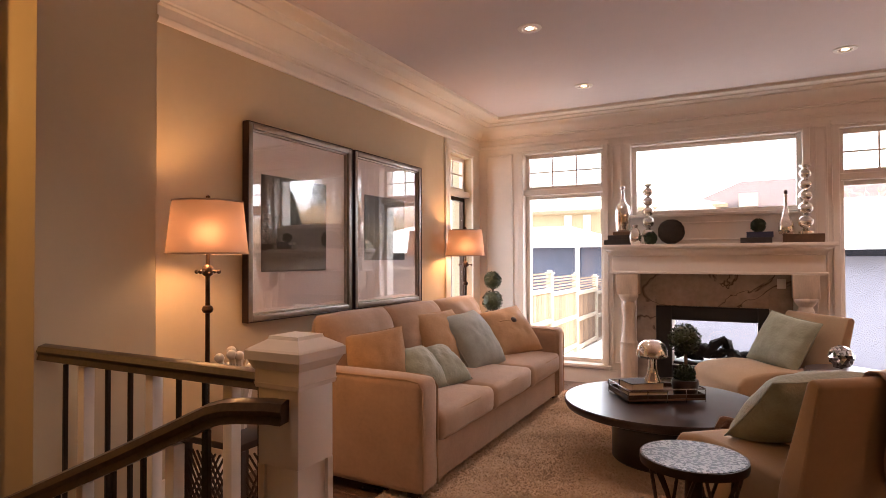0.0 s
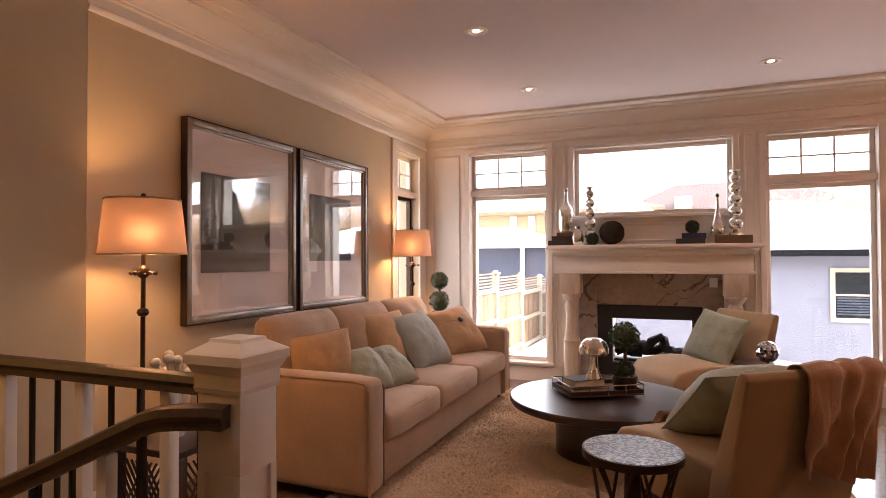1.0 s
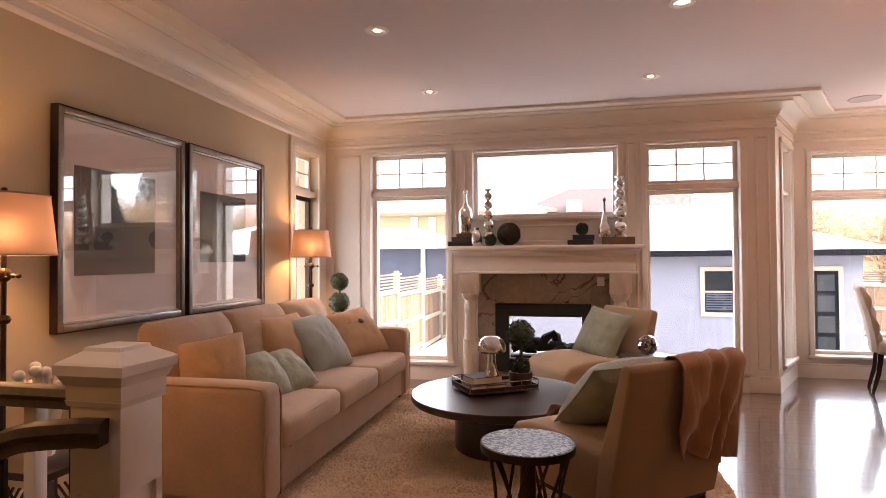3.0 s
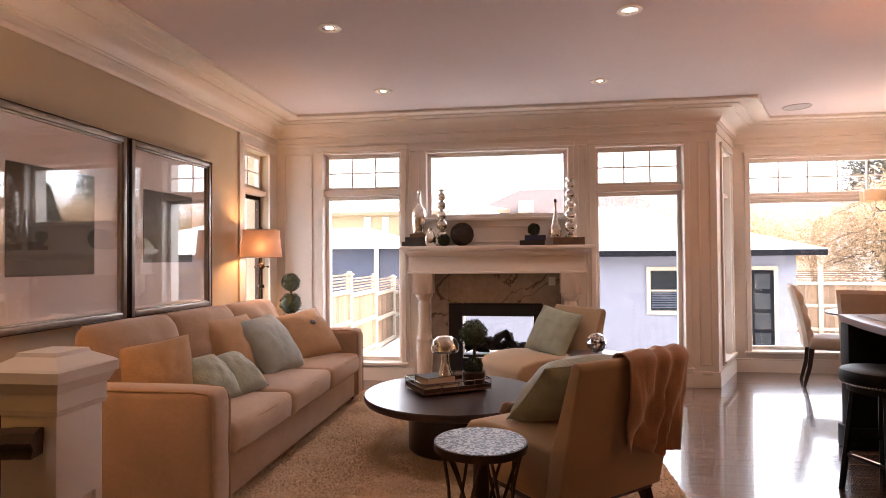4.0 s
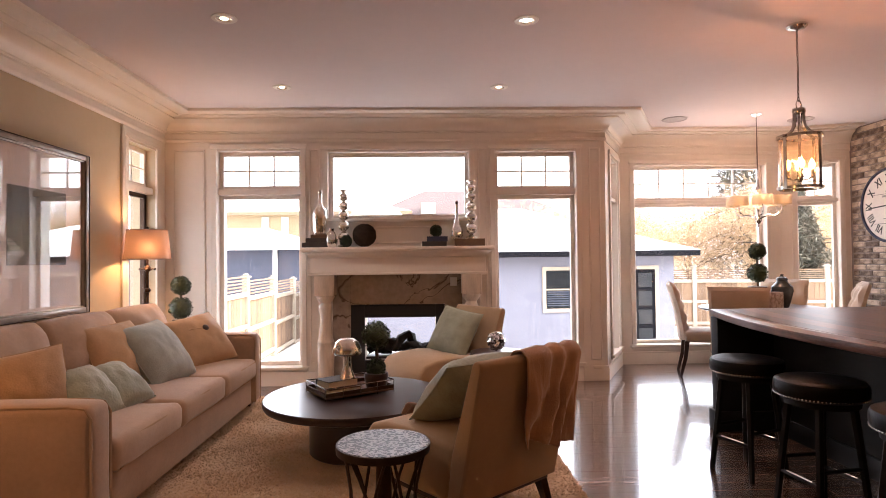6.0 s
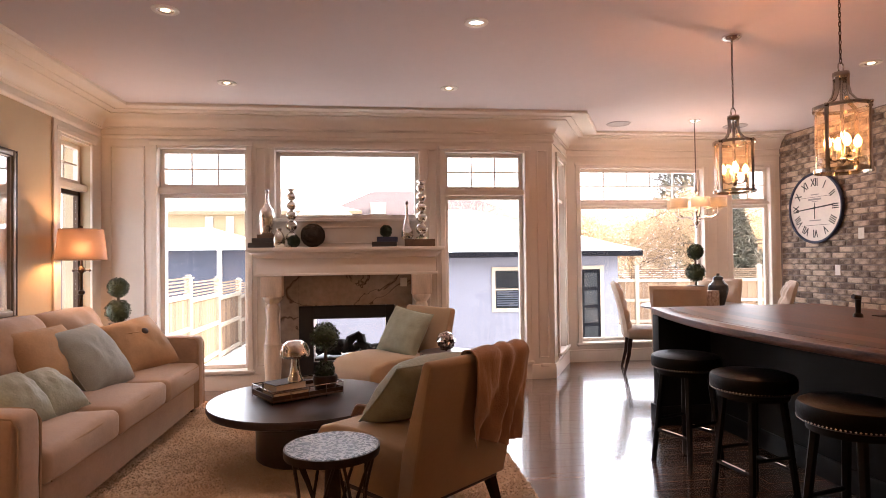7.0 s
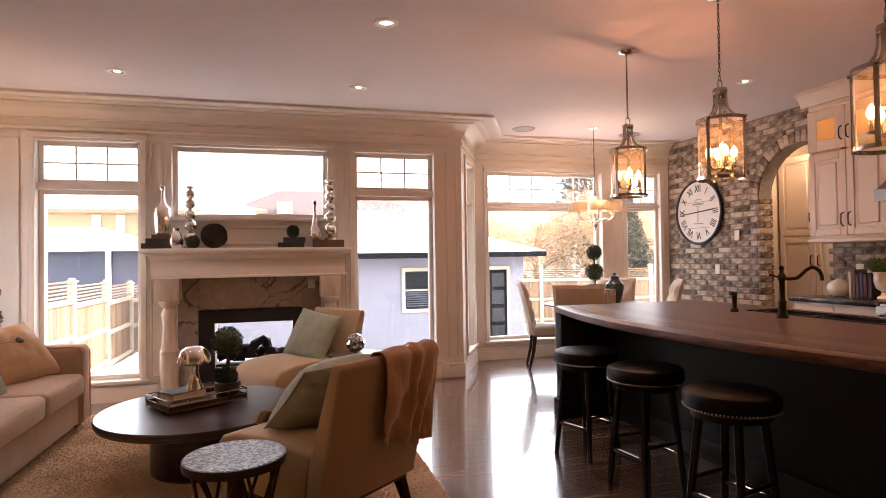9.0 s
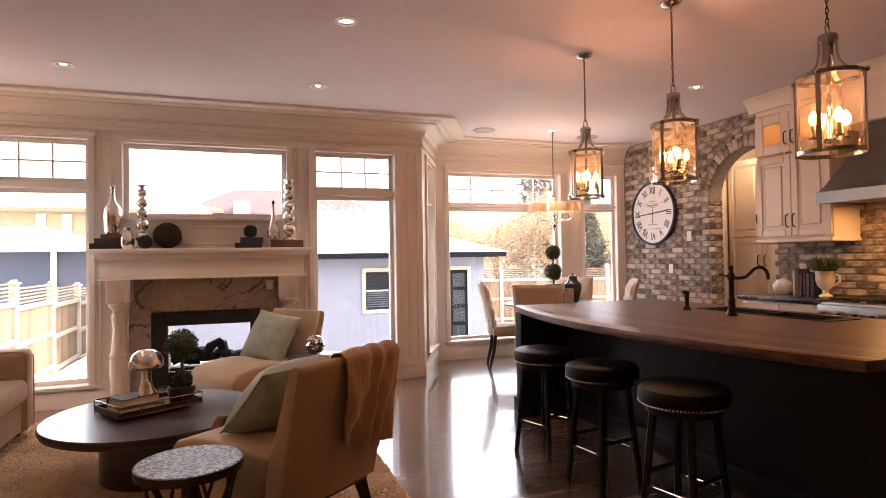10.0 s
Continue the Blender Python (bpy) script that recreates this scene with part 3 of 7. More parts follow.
def panel_trim(name, x0, x1, z0, z1, y, label):
    """A picture-frame moulding laid on the wall."""
    bm = G()
    w = 0.018
    for b in ((x0, z0, x0 + w, z1), (x1 - w, z0, x1, z1), (x0 + w, z0, x1 - w, z0 + w), (x0 + w, z1 - w, x1 - w, z1)):
        box(bm, b[0], y - 0.012, b[1], b[2], y - 0.0005, b[3], 0.004, 1)
    tagged(part(name, bm, M_TRIM), label, "trim", kind="structure")


for x0, x1 in ((-2.62, -2.29), (-1.215, -1.105), (0.555, 0.655), (1.74, 1.865)):
    panel_trim("trim", x0, x1, 0.22, 2.47, YW, "slim cream panel moulding between windows")
panel_trim("trim", -0.62, 0.10, 1.47, 1.65, YW, "low cream panel moulding above the mantel")
bm = G()
box(bm, 1.66, YW - 0.03, 0.001, 1.925, YW - 0.019, 0.16, 0.004)
box(bm, 1.755, YW - 0.045, 0.13, 1.85, YW - 0.031, 0.165, 0.004)
tagged(part("trim", bm, M_TRIM), "cream plinth block at the pilaster foot", "trim", kind="structure")
bm = G()
box(bm, XL + 0.001, 5.20, 0.0, XL + 0.022, 5.255, 2.54, 0.004)
tagged(part("trim", bm, M_TRIM), "cream corner casing beside the side window", "trim", kind="structure")
# the cream end of the picture wall, cut out round its window
for k, (a, b, c, d) in enumerate(((5.255, 5.31, 0.15, 2.545), (5.86, YW - 0.001, 0.15, 2.545), (5.31, 5.86, 2.42, 2.545))):
    bm = G()
    box(bm, XL + 0.0005, a, c, XL + 0.006, b, d)
    tagged(part("trim", bm, M_TRIM, smooth=False), "cream panelling at the end of the picture wall", "trim", kind="structure")


# ---- fireplace ----
fire = thing("fireplace", (-0.27, YW, 0), 0, "cream mantelpiece with turned columns round a marble see-through hearth", "fireplace")
t = 0.035
for b in ((-0.70, 0.0, -0.515, 1.16), (0.465, 0.0, 0.65, 1.16), (-0.515, 0.835, 0.465, 1.16), (-0.515, 0.0, 0.465, 0.12)):
    bm = G()
    box(bm, b[0] + 0.0004, -t, b[1] + 0.0004, b[2] - 0.0004, -0.002, b[3] - 0.0004, 0.0015, 1)
    part("marble_slab", bm, M_MARBLE, fire, "polished veined marble slab")
bm = G()
for b in ((-0.513, 0.12, -0.37, 0.833), (0.37, 0.12, 0.463, 0.833), (-0.37, 0.70, 0.37, 0.833), (-0.37, 0.12, 0.37, 0.26)):
    box(bm, b[0], -0.05, b[1], b[2], -0.003, b[3], 0.004, 1)
part("metal_frame", bm, M_FIREBLACK, fire, "black metal hearth frame")
bm = G()
box(bm, -0.365, 0.02, 0.262, 0.365, 0.28, 0.285)
part("burner_tray", bm, M_FIREBLACK, fire)
rng = random.Random(5)
for k in range(6):
    bm = G()
    x = -0.24 + 0.46 * k / 5 + rng.uniform(-0.03, 0.03)
    h = 0.345 + 0.14 * rng.random() * (1 if 1 < k < 5 else 0.2)
    sgn = 1 if k % 2 else -1
    tube(bm, [(x - sgn * 0.13, 0.09 + 0.1 * rng.random(), 0.32), (x - sgn * 0.05, 0.12, h - 0.01), (x + 0.02 * sgn, 0.15, h + 0.02), (x + sgn * 0.06, 0.17, h), (x + sgn * 0.12, 0.16, 0.33)], [0.03, 0.05, 0.035, 0.05, 0.03], 9)
    for v in bm.verts:
        v.co += Vector((1, 0.5, 1)) * noise.noise(v.co * 22) * 0.03
    part("log", bm, M_LOG, fire)
bm = G()
box(bm, -0.37, 0.285, 0.26, 0.37, 0.29, 0.70)
part("rear_glass", bm, M_GLASS, fire, smooth=False).visible_shadow = False


# Beige with upright streaks, darker than the rest of the mantel.
M_COLUMN = mat("streaked_beige", (0.56, 0.47, 0.38), 0.34, var=0.16, scale=5, stretch=(6, 6, 1))


def mantel_column():
    bm = G()
    box(bm, -0.09, -0.09, 0.0, 0.09, 0.09, 0.07, 0.006)
    lathe(bm, [(0.082, 0.07), (0.086, 0.085), (0.078, 0.10), (0.076, 0.13), (0.081, 0.22), (0.085, 0.34), (0.084, 0.42), (0.080, 0.455), (0.084, 0.462), (0.084, 0.475), (0.077, 0.483), (0.070, 0.54), (0.060, 0.63), (0.056, 0.69), (0.058, 0.74), (0.066, 0.79), (0.068, 0.82), (0.062, 0.845), (0.055, 0.86), (0.055, 0.872),
               (0.075, 0.895), (0.088, 0.915), (0.092, 0.93), (0.086, 0.946)], 28)
    box(bm, -0.1, -0.085, 0.945, 0.1, 0.085, 1.15, 0.006)
    return bm


for x in (-0.755, 0.735):
    c = part("column", mantel_column(), M_COLUMN, fire, "turned cream baluster column")
    c.location = (x, -0.15, 0)
bm = G()
box(bm, -0.92, -0.235, 1.15, 0.90, -0.002, 1.175, 0.006)
box(bm, -0.90, -0.215, 1.175, 0.88, -0.002, 1.34, 0.004)
part("frieze", bm, M_TRIM, fire)
bm = G()
sw = [(0.0, 1.325), (0.012, 1.33), (0.02, 1.35), (0.045, 1.375), (0.065, 1.385), (0.065, 1.40)]
sweep(bm, [(-0.90, -0.002), (-0.90, -0.217), (0.88, -0.217), (0.88, -0.002)][::-1], [(-a, z) for a, z in sw][::-1])
part("bed_moulding", bm, M_TRIM, fire)
bm = G()
box(bm, -0.985, -0.30, 1.398, 0.965, -0.002, 1.432, 0.006)
part("shelf", bm, M_TRIM, fire)


# ---- outside ----
M_SNOW = mat("pale_ground", (0.62, 0.58, 0.53), 0.9, var=0.12, scale=0.6, bump=0.3, bscale=6)
M_CEDAR = mat("cedar_fence", (0.17, 0.10, 0.055), 0.8, var=0.25, scale=3, stretch=(6, 6, 1), random_ob=0.5, second=(0.24, 0.15, 0.085))
M_POST = mat("pale_fence_post", (0.32, 0.26, 0.19), 0.7, var=0.1)
M_STUCCO = mat("grey_stucco", (0.155, 0.155, 0.185), 0.9, var=0.07, scale=3, bump=0.4, bscale=60)
M_DKGREY = mat("dark_fascia", (0.006, 0.006, 0.008), 0.8, spec=0.08, var=0.15)
M_ROOFSNOW = mat("snowy_roof", (0.80, 0.78, 0.74), 0.8, var=0.06, scale=2, bump=0.3, bscale=10)
M_SHINGLE = mat("brown_shingle", (0.092, 0.060, 0.052), 0.9, var=0.25, scale=4, island=0.5)
M_CREAMSIDING = mat("cream_siding", (0.26, 0.19, 0.105), 0.8, var=0.08, scale=2)
M_SLATE = mat("slate_blue_siding", (0.042, 0.047, 0.068), 0.8, var=0.12, scale=2)
M_AUTUMN = mat("rust_foliage", (0.50, 0.30, 0.14), 0.8, var=0.3, scale=2, island=0.6, second=(0.76, 0.56, 0.34))
M_SPRUCE = mat("spruce_needles", (0.05, 0.05, 0.032), 0.8, var=0.4, scale=3, island=0.6, second=(0.11, 0.095, 0.06))
M_BARK = mat("grey_bark", (0.10, 0.075, 0.055), 0.9, var=0.3, scale=8, bump=0.6, bscale=30)
M_BLIND = mat("pale_blind", (0.45, 0.40, 0.35), 0.6, var=0.1)
M_DARKGLASS = mat("dark_window_glass", (0.010, 0.012, 0.014), 0.15, spec=0.25, var=0.2, scale=1)

bm = G()
n = 40
gv = [[bm.verts.new((-400 + 800 * i / n, 7.5 + (j / n) ** 2 * 900, GROUND + 0.05 * noise.noise(Vector((i * 0.9, j * 0.9, 0))))) for i in range(n + 1)] for j in range(n + 1)]
for j in range(n):
    for i in range(n):
        bm.faces.new((gv[j][i], gv[j][i + 1], gv[j + 1][i + 1], gv[j + 1][i]))
lo = [bm.verts.new((x, y, GROUND)) for x, y in ((-400, -400), (400, -400))]
bm.faces.new((gv[0][0], lo[0], lo[1], gv[0][n], *[gv[0][i] for i in range(n - 1, 0, -1)]))
tagged(part("ground", bm, M_SNOW), "pale snow-dusted ground round the house", "ground", kind="structure")


def fence(at, turn, bays, bay=1.85, label="", drop=0.0):
    """Panels between posts; each one steps down by drop on falling ground."""
    o = thing("fence", at, turn, label, "fence")
    h = 1.86
    for b in range(bays + 1):
        bm = G()
        box(bm, b * bay - 0.06, -0.06, 0, b * bay + 0.06, 0.06, h, 0.006)
        bm.transform(Matrix.Translation((0, 0, -drop * b)))
        post = part("post", bm, M_POST, o, "pale wooden post")
        bm = G()
        box(bm, b * bay - 0.085, -0.085, h, b * bay + 0.085, 0.085, h + 0.035, 0.006)
        box(bm, b * bay - 0.05, -0.05, h + 0.035, b * bay + 0.05, 0.05, h + 0.08, 0.02)
        bm.transform(Matrix.Translation((0, 0, -drop * b)))
        part("cap", bm, M_POST, post)
    for b in range(bays):
        x0, x1 = b * bay + 0.061, (b + 1) * bay - 0.061
        for z in (0.12 - drop * b, 0.78 - drop * b, 1.40 - drop * b):
            bm = G()
            box(bm, x0, -0.05, z, x1, 0.0, z + 0.09, 0.004, 1)
            part("rail", bm, M_POST, o)
        for k in range(5):
            z = 1.52 + 0.062 * k - drop * b
            bm = G()
            box(bm, x0, -0.02, z, x1, 0.0, z + 0.03)
            part("slat", bm, M_CEDAR, o, smooth=False)
        w = (x1 - x0) / 12
        for k in range(12):
            bm = G()
            box(bm, x0 + k * w + 0.003, 0.004, 0.05 - drop * b, x0 + (k + 1) * w - 0.003, 0.024, 1.44 - drop * b)
            part("board", bm, M_CEDAR, o, smooth=False)
    return o


fence((-3.54, 9.44, GROUND + 0.11), 90, 5, 2.01, drop=0.09, label="cedar board fence with pale posts and slatted top")
fence((4.6, 18.2, GROUND), -12, 6, label="cedar fence with open slatted top behind the garage")

garage = thing("garage", (-1.5, 14.0, GROUND), 0, "grey stucco garage with a snowy hipped roof", "garage")
bm = G()
box(bm, 0, 0, 0, 7.6, 6.5, 2.25)
part("wall", bm, M_STUCCO, garage, smooth=False)
bm = G()
q = [bm.verts.new(v) for v in ((-0.5, -0.5, 2.362), (8.04, -0.5, 2.362), (8.04, 7.0, 2.362), (-0.5, 7.0, 2.362), (3.2, 3.25, 3.68), (4.4, 3.25, 3.68))]
for f in ((0, 1, 5, 4), (1, 2, 5), (2, 3, 4, 5), (3, 0, 4), (3, 2, 1, 0)):
    bm.faces.new([q[i] for i in f])
part("roof", bm, M_ROOFSNOW, garage, "snow-covered roof", smooth=False)
bm = G()
box(bm, -0.5, -0.5, 2.225, 8.04, 7.0, 2.36, 0.01, 1)
part("fascia", bm, M_DKGREY, garage, "dark gutter and fascia")


def garage_opening(name, x0, x1, z0, z1, door):
    bm = G()
    w = 0.09
    for b in ((x0 - w, z0 - (0 if door else w), x0, z1 + w), (x1, z0 - (0 if door else w), x1 + w, z1 + w), (x0, z1, x1, z1 + w)) + (() if door else ((x0, z0 - w, x1, z0),)):
        box(bm, b[0], -0.04, b[1], b[2], -0.002, b[3])
    o = part(name, bm, M_POST, garage, "cream trim", smooth=False)
    bm = G()
    box(bm, x0, -0.02, z0, x1, -0.003, z1)
    part("leaf" if door else "pane", bm, M_DKGREY if door else M_DARKGLASS, o, smooth=False)
    if door:
        for k in range(4):
            bm = G()
            za = z0 + 0.1 + (z1 - z0 - 0.1) / 4 * k
            box(bm, x0 + 0.07, -0.035, za, x1 - 0.07, -0.021, za + (z1 - z0) / 4 - 0.1, 0.012, 1)
            part("panel", bm, M_DARKGLASS, o, smooth=False)
    else:
        for k in range(7):
            za = z0 + 0.06 + 0.055 * k
            bm = G()
            box(bm, x0 + 0.03, -0.03, za, x1 - 0.03, -0.021, za + 0.03)
            part("blind_slat", bm, M_SLATE, o, smooth=False)
        bm = G()
        box(bm, x0, -0.03, (z0 + z1) / 2 - 0.02, x1, -0.019, (z0 + z1) / 2 + 0.02)
        part("meeting_rail", bm, M_POST, o, smooth=False)


garage_opening("window", 4.43, 5.08, 0.965, 1.895, False)
garage_opening("door", 6.62, 7.12, 0.0, 1.90, True)


def house(at, w, d, h, ridge, wallm, roofm, label, gable=True):
    o = thing("neighbour_house", at, 0, label, "house")
    bm = G()
    box(bm, 0, 0, 0, w, d, h)
    if gable:
        v = [bm.verts.new(p) for p in ((0, 0, h), (w, 0, h), (w / 2, 0, ridge))]
        bm.faces.new(v)
    part("wall", bm, wallm, o, smooth=False)
    bm = G()
    if gable:
        e = 0.5
        for s in (-1, 1):
            xe = -e if s < 0 else w + e
            ze = h - e * (ridge - h) / (w / 2)
            v = [bm.verts.new(p) for p in ((xe, -e, ze), (w / 2, -e, ridge), (w / 2, d + e, ridge), (xe, d + e, ze), (xe, -e, ze + 0.25), (w / 2, -e, ridge + 0.25), (w / 2, d + e, ridge + 0.25), (xe, d + e, ze + 0.25))]
            for f in ((0, 1, 2, 3), (4, 5, 6, 7), (0, 1, 5, 4), (3, 2, 6, 7), (0, 3, 7, 4)):
                bm.faces.new([v[i] for i in f])
    else:
        v = [bm.verts.new(p) for p in ((-0.5, -0.5, h), (w + 0.5, -0.5, h), (w + 0.5, d + 0.5, h), (-0.5, d + 0.5, h), (w * 0.3, d / 2, ridge), (w * 0.7, d / 2, ridge))]
        for f in ((0, 1, 5, 4), (1, 2, 5), (2, 3, 4, 5), (3, 0, 4), (3, 2, 1, 0)):
            bm.faces.new([v[i] for i in f])
    roof = part("roof", bm, roofm, o, smooth=False)
    return o, roof


ho, roof = house((-3.4, 26, GROUND), 11, 8, 3.6, 5.75, M_CREAMSIDING, M_SHINGLE, "neighbouring house with a brown shingle roof", False)
bm = G()
box(bm, 3.2, 0.6, 4.3, 3.9, 1.6, 4.85)
part("roof_vent", bm, M_POST, roof, smooth=False)
bm = G()
q = [bm.verts.new(p) for p in ((-0.2, -0.7, 3.9), (2.7, -0.7, 3.9), (1.2, -0.7, 5.25), (-0.2, 4.0, 3.9), (2.7, 4.0, 3.9), (1.2, 4.0, 5.25))]
for f in ((0, 1, 2), (3, 4, 5), (0, 1, 4, 3), (1, 2, 5, 4), (2, 0, 3, 5)):
    bm.faces.new([q[i] for i in f])
part("gable", bm, M_ROOFSNOW, ho, "snow-covered gable", smooth=False)
ho, roof = house((-9.6, 27, GROUND), 8.5, 8, 4.45, 5.4, M_CREAMSIDING, M_ROOFSNOW, "cream neighbouring house with a snowy low roof", False)
for x in (2.0, 2.9, 3.9):
    bm = G()
    box(bm, x, -0.06, 3.5, x + 0.35, -0.01, 4.25, 0.02)
    part("window", bm, M_BLIND, ho, "window with a pale blind", smooth=False)
bm = G()
box(bm, -0.5, -0.56, 4.30, 9.0, -0.50, 4.46)
part("fascia", bm, M_CEDAR, ho, "brown eaves board", smooth=False)
ho, roof = house((-12.0, 20.5, GROUND), 8.2, 5, 2.6, 3.5, M_SLATE, M_ROOFSNOW, "slate blue shed with a snowy roof", False)
bm = G()
box(bm, 6.62, -0.08, 0.0, 6.78, -0.01, 2.62, 0.01)
part("corner_board", bm, M_PLATE, ho, "white vertical board", smooth=False)


def twig_tree(at, h, spread, count, seed, material, name="tree", label="", conifer=False):
    rng = np.random.default_rng(seed)
    o = thing(name, at, 0, label, "tree")
    bm = G()
    tube(bm, [(0, 0, 0), (0.05, 0, h * 0.4), (0, 0.05, h * 0.9)], [0.16, 0.10, 0.02], 7)
    limbs = []
    for k in range(16):
        a, z = rng.uniform(0, 6.28), h * rng.uniform(0.2, 0.75)
        e = np.array([math.cos(a) * spread * rng.uniform(0.5, 0.9), math.sin(a) * spread * rng.uniform(0.5, 0.9), z + h * (0.05 if conifer else rng.uniform(0.1, 0.25))])
        limbs.append((np.array([0, 0, z]), e))
        tube(bm, [(0, 0, z), tuple((np.array([0, 0, z]) + e) / 2 + (0, 0, 0.1)), tuple(e)], [0.05, 0.03, 0.01], 5)
    part("trunk", bm, M_BARK, o)
    vs, fs = [], []
    for i in range(count):
        if conifer:
            z = rng.uniform(0.06, 1.0)
            r = spread * (1 - z) * rng.uniform(0.3, 1.0) + 0.05
            a = rng.uniform(0, 6.28)
            p = np.array([r * math.cos(a), r * math.sin(a), z * h - 0.25 * r])
            s, tw = 0.20, 0.13
        else:
            b, e = limbs[rng.integers(len(limbs))]
            p = b + (e - b) * rng.uniform(0.35, 1.1) + rng.normal(size=3) * spread * 0.2
            s, tw = 0.125, 0.085
        d1, d2 = rng.normal(size=3), rng.normal(size=3)
        d1 /= np.linalg.norm(d1)
        d2 /= np.linalg.norm(d2)
        s *= rng.uniform(0.5, 1.3)
        k = len(vs)
        vs += [tuple(p - d1 * s), tuple(p + d2 * s * tw), tuple(p + d1 * s), tuple(p - d2 * s * tw)]
        fs.append((k, k + 1, k + 2, k + 3))
    raw("crown", vs, fs, material, o)
    return o


rr = random.Random(3)
for k in range(9):
    twig_tree((5.5 + k * 2.1 + rr.uniform(-0.5, 0.5), 22 + rr.uniform(-1, 3), GROUND), rr.uniform(4.3, 5.2), 2.5, 26000, 20 + k, M_AUTUMN, label="rust-coloured tree with fine bare twigs beyond the fence")
twig_tree((13.2, 20.2, GROUND), 5.2, 2.0, 14000, 51, M_SPRUCE, "shrub", "tall brown evergreen shrub by the fence", True)
twig_tree((14.3, 25.2, GROUND), 12.5, 2.7, 22000, 52, M_SPRUCE, "spruce_tree", "tall dark spruce behind the rust-coloured trees", True)


# ---- stair rail and newel ----
newel = thing("newel_post", (-1.2, 1.335, 0), 0, "cream square newel post with panelled faces and pyramid cap", "newel post")
s = 0.077
bm = G()
box(bm, -s + 0.012, -s + 0.012, 0.2, s - 0.012, s - 0.012, 0.71)
part("recessed_panel", bm, M_TRIM, newel, smooth=False)
bm = G()
box(bm, -s, -s, 0.7, s, s, 0.93, 0.003)
part("head", bm, M_TRIM, newel)
bm = G()
box(bm, -s, -s, 0, s, s, 0.21, 0.003)
box(bm, -s - 0.012, -s - 0.012, 0, s + 0.012, s + 0.012, 0.16, 0.006)
part("plinth", bm, M_TRIM, newel)
for sx in (-1, 1):
    for sy in (-1, 1):
        bm = G()
        xa, xb = sorted((sx * 0.053, sx * s))
        ya, yb = sorted((sy * 0.053, sy * s))
        box(bm, xa, ya, 0.2095, xb, yb, 0.7005)
        part("stile", bm, M_TRIM, newel, smooth=False)
for z0, z1, w0, w1 in ((0.925, 0.94, 0.082, 0.086), (0.94, 0.98, 0.084, 0.084), (0.98, 1.008, 0.087, 0.100), (1.008, 1.034, 0.105, 0.105), (1.034, 1.04, 0.104, 0.098), (1.0397, 1.064, 0.098, 0.058), (1.0637, 1.074, 0.058, 0.055)):
    r2 = math.sqrt(2)
    bm = G()
    lathe(bm, [(w0 * r2, z0), (w1 * r2, z1)], 4, m=Matrix.Rotation(math.pi / 4, 4, "Z"))
    part("cap_moulding" if z1 < 1.04 else "cap", bm, M_TRIM, newel, smooth=False)

guard = thing("stair_railing", (-1.2, 1.335, 0), 0, "dark wooden handrail on iron bars and cream balusters", "railing")


def rail_bar(bm, pts, w=0.032, h=0.028):
    """A moulded handrail along points."""
    prof = [(-w, -h), (w, -h), (w * 0.8, -h * 0.3), (w * 1.1, h * 0.2), (w * 0.8, h * 0.85), (0, h * 1.1), (-w * 0.8, h * 0.85), (-w * 1.1, h * 0.2), (-w * 0.8, -h * 0.3)]
    rings = []
    pts = [Vector(p) for p in pts]
    for i, p in enumerate(pts):
        d = (pts[min(i + 1, len(pts) - 1)] - pts[max(i - 1, 0)])
        sd = Vector((d.y, -d.x, 0)).normalized()
        up = sd.cross(d.normalized()).normalized()
        if up.z < 0:
            up = -up
        rings.append([bm.verts.new(p + sd * a + up * b) for a, b in prof])
    for a, b in zip(rings, rings[1:]):
        for k in range(len(prof)):
            bm.faces.new((a[k], a[(k + 1) % len(prof)], b[(k + 1) % len(prof)], b[k]))
    bm.faces.new(rings[0])
    bm.faces.new(rings[-1][::-1])
    return bm


part("handrail", rail_bar(G(), [(-0.076, 0, 0.928), (-0.5, -0.03, 0.936), (-1.18, -0.083, 0.950)]), M_RAIL, guard, "dark varnished handrail")
for k in range(9):
    x = -0.14 - 0.115 * k
    y = -0.075 * (-x - 0.076)
    bm = G()
    if k % 3 == 1:
        box(bm, x - 0.02, y - 0.02, 0.0, x + 0.02, y + 0.02, 0.91, 0.004)
        part("baluster", bm, M_TRIM, guard, "cream square baluster")
    else:
        box(bm, x - 0.0075, y - 0.0075, 0.0, x + 0.0075, y + 0.0075, 0.91, 0.002, 1)
        part("iron_bar", bm, M_IRON, guard)
stair = thing("stair_handrail", (-1.34, 1.2, 0), 0, "dark wooden handrail that slopes down the stairs on iron bars", "railing")
SLOPE, SWING = 0.445, 0.125
part("handrail", rail_bar(G(), [(0.185, 0.045, 0.868), (0.14, 0.035, 0.870), (0.05, 0.01, 0.866), (0.0, 0.0, 0.86), (-0.05, -0.05 * SWING, 0.845), (-0.4, -0.4 * SWING, 0.86 - 0.4 * SLOPE), (-1.4, -1.4 * SWING, 0.86 - 1.4 * SLOPE), (-2.6, -2.6 * SWING, 0.86 - 2.6 * SLOPE)], 0.034, 0.032), M_RAIL, stair, "dark varnished handrail")
for k in range(20):
    x = -0.07 - 0.125 * k
    y, z = x * SWING, 0.83 + SLOPE * x
    bm = G()
    if k % 3 == 1:
        box(bm, x - 0.02, y - 0.02, z - 0.86, x + 0.02, y + 0.02, z, 0.004)
        part("baluster", bm, M_TRIM, stair, "cream square baluster")
    else:
        box(bm, x - 0.0075, y - 0.0075, z - 0.86, x + 0.0075, y + 0.0075, z, 0.002, 1)
        part("iron_bar", bm, M_IRON, stair)
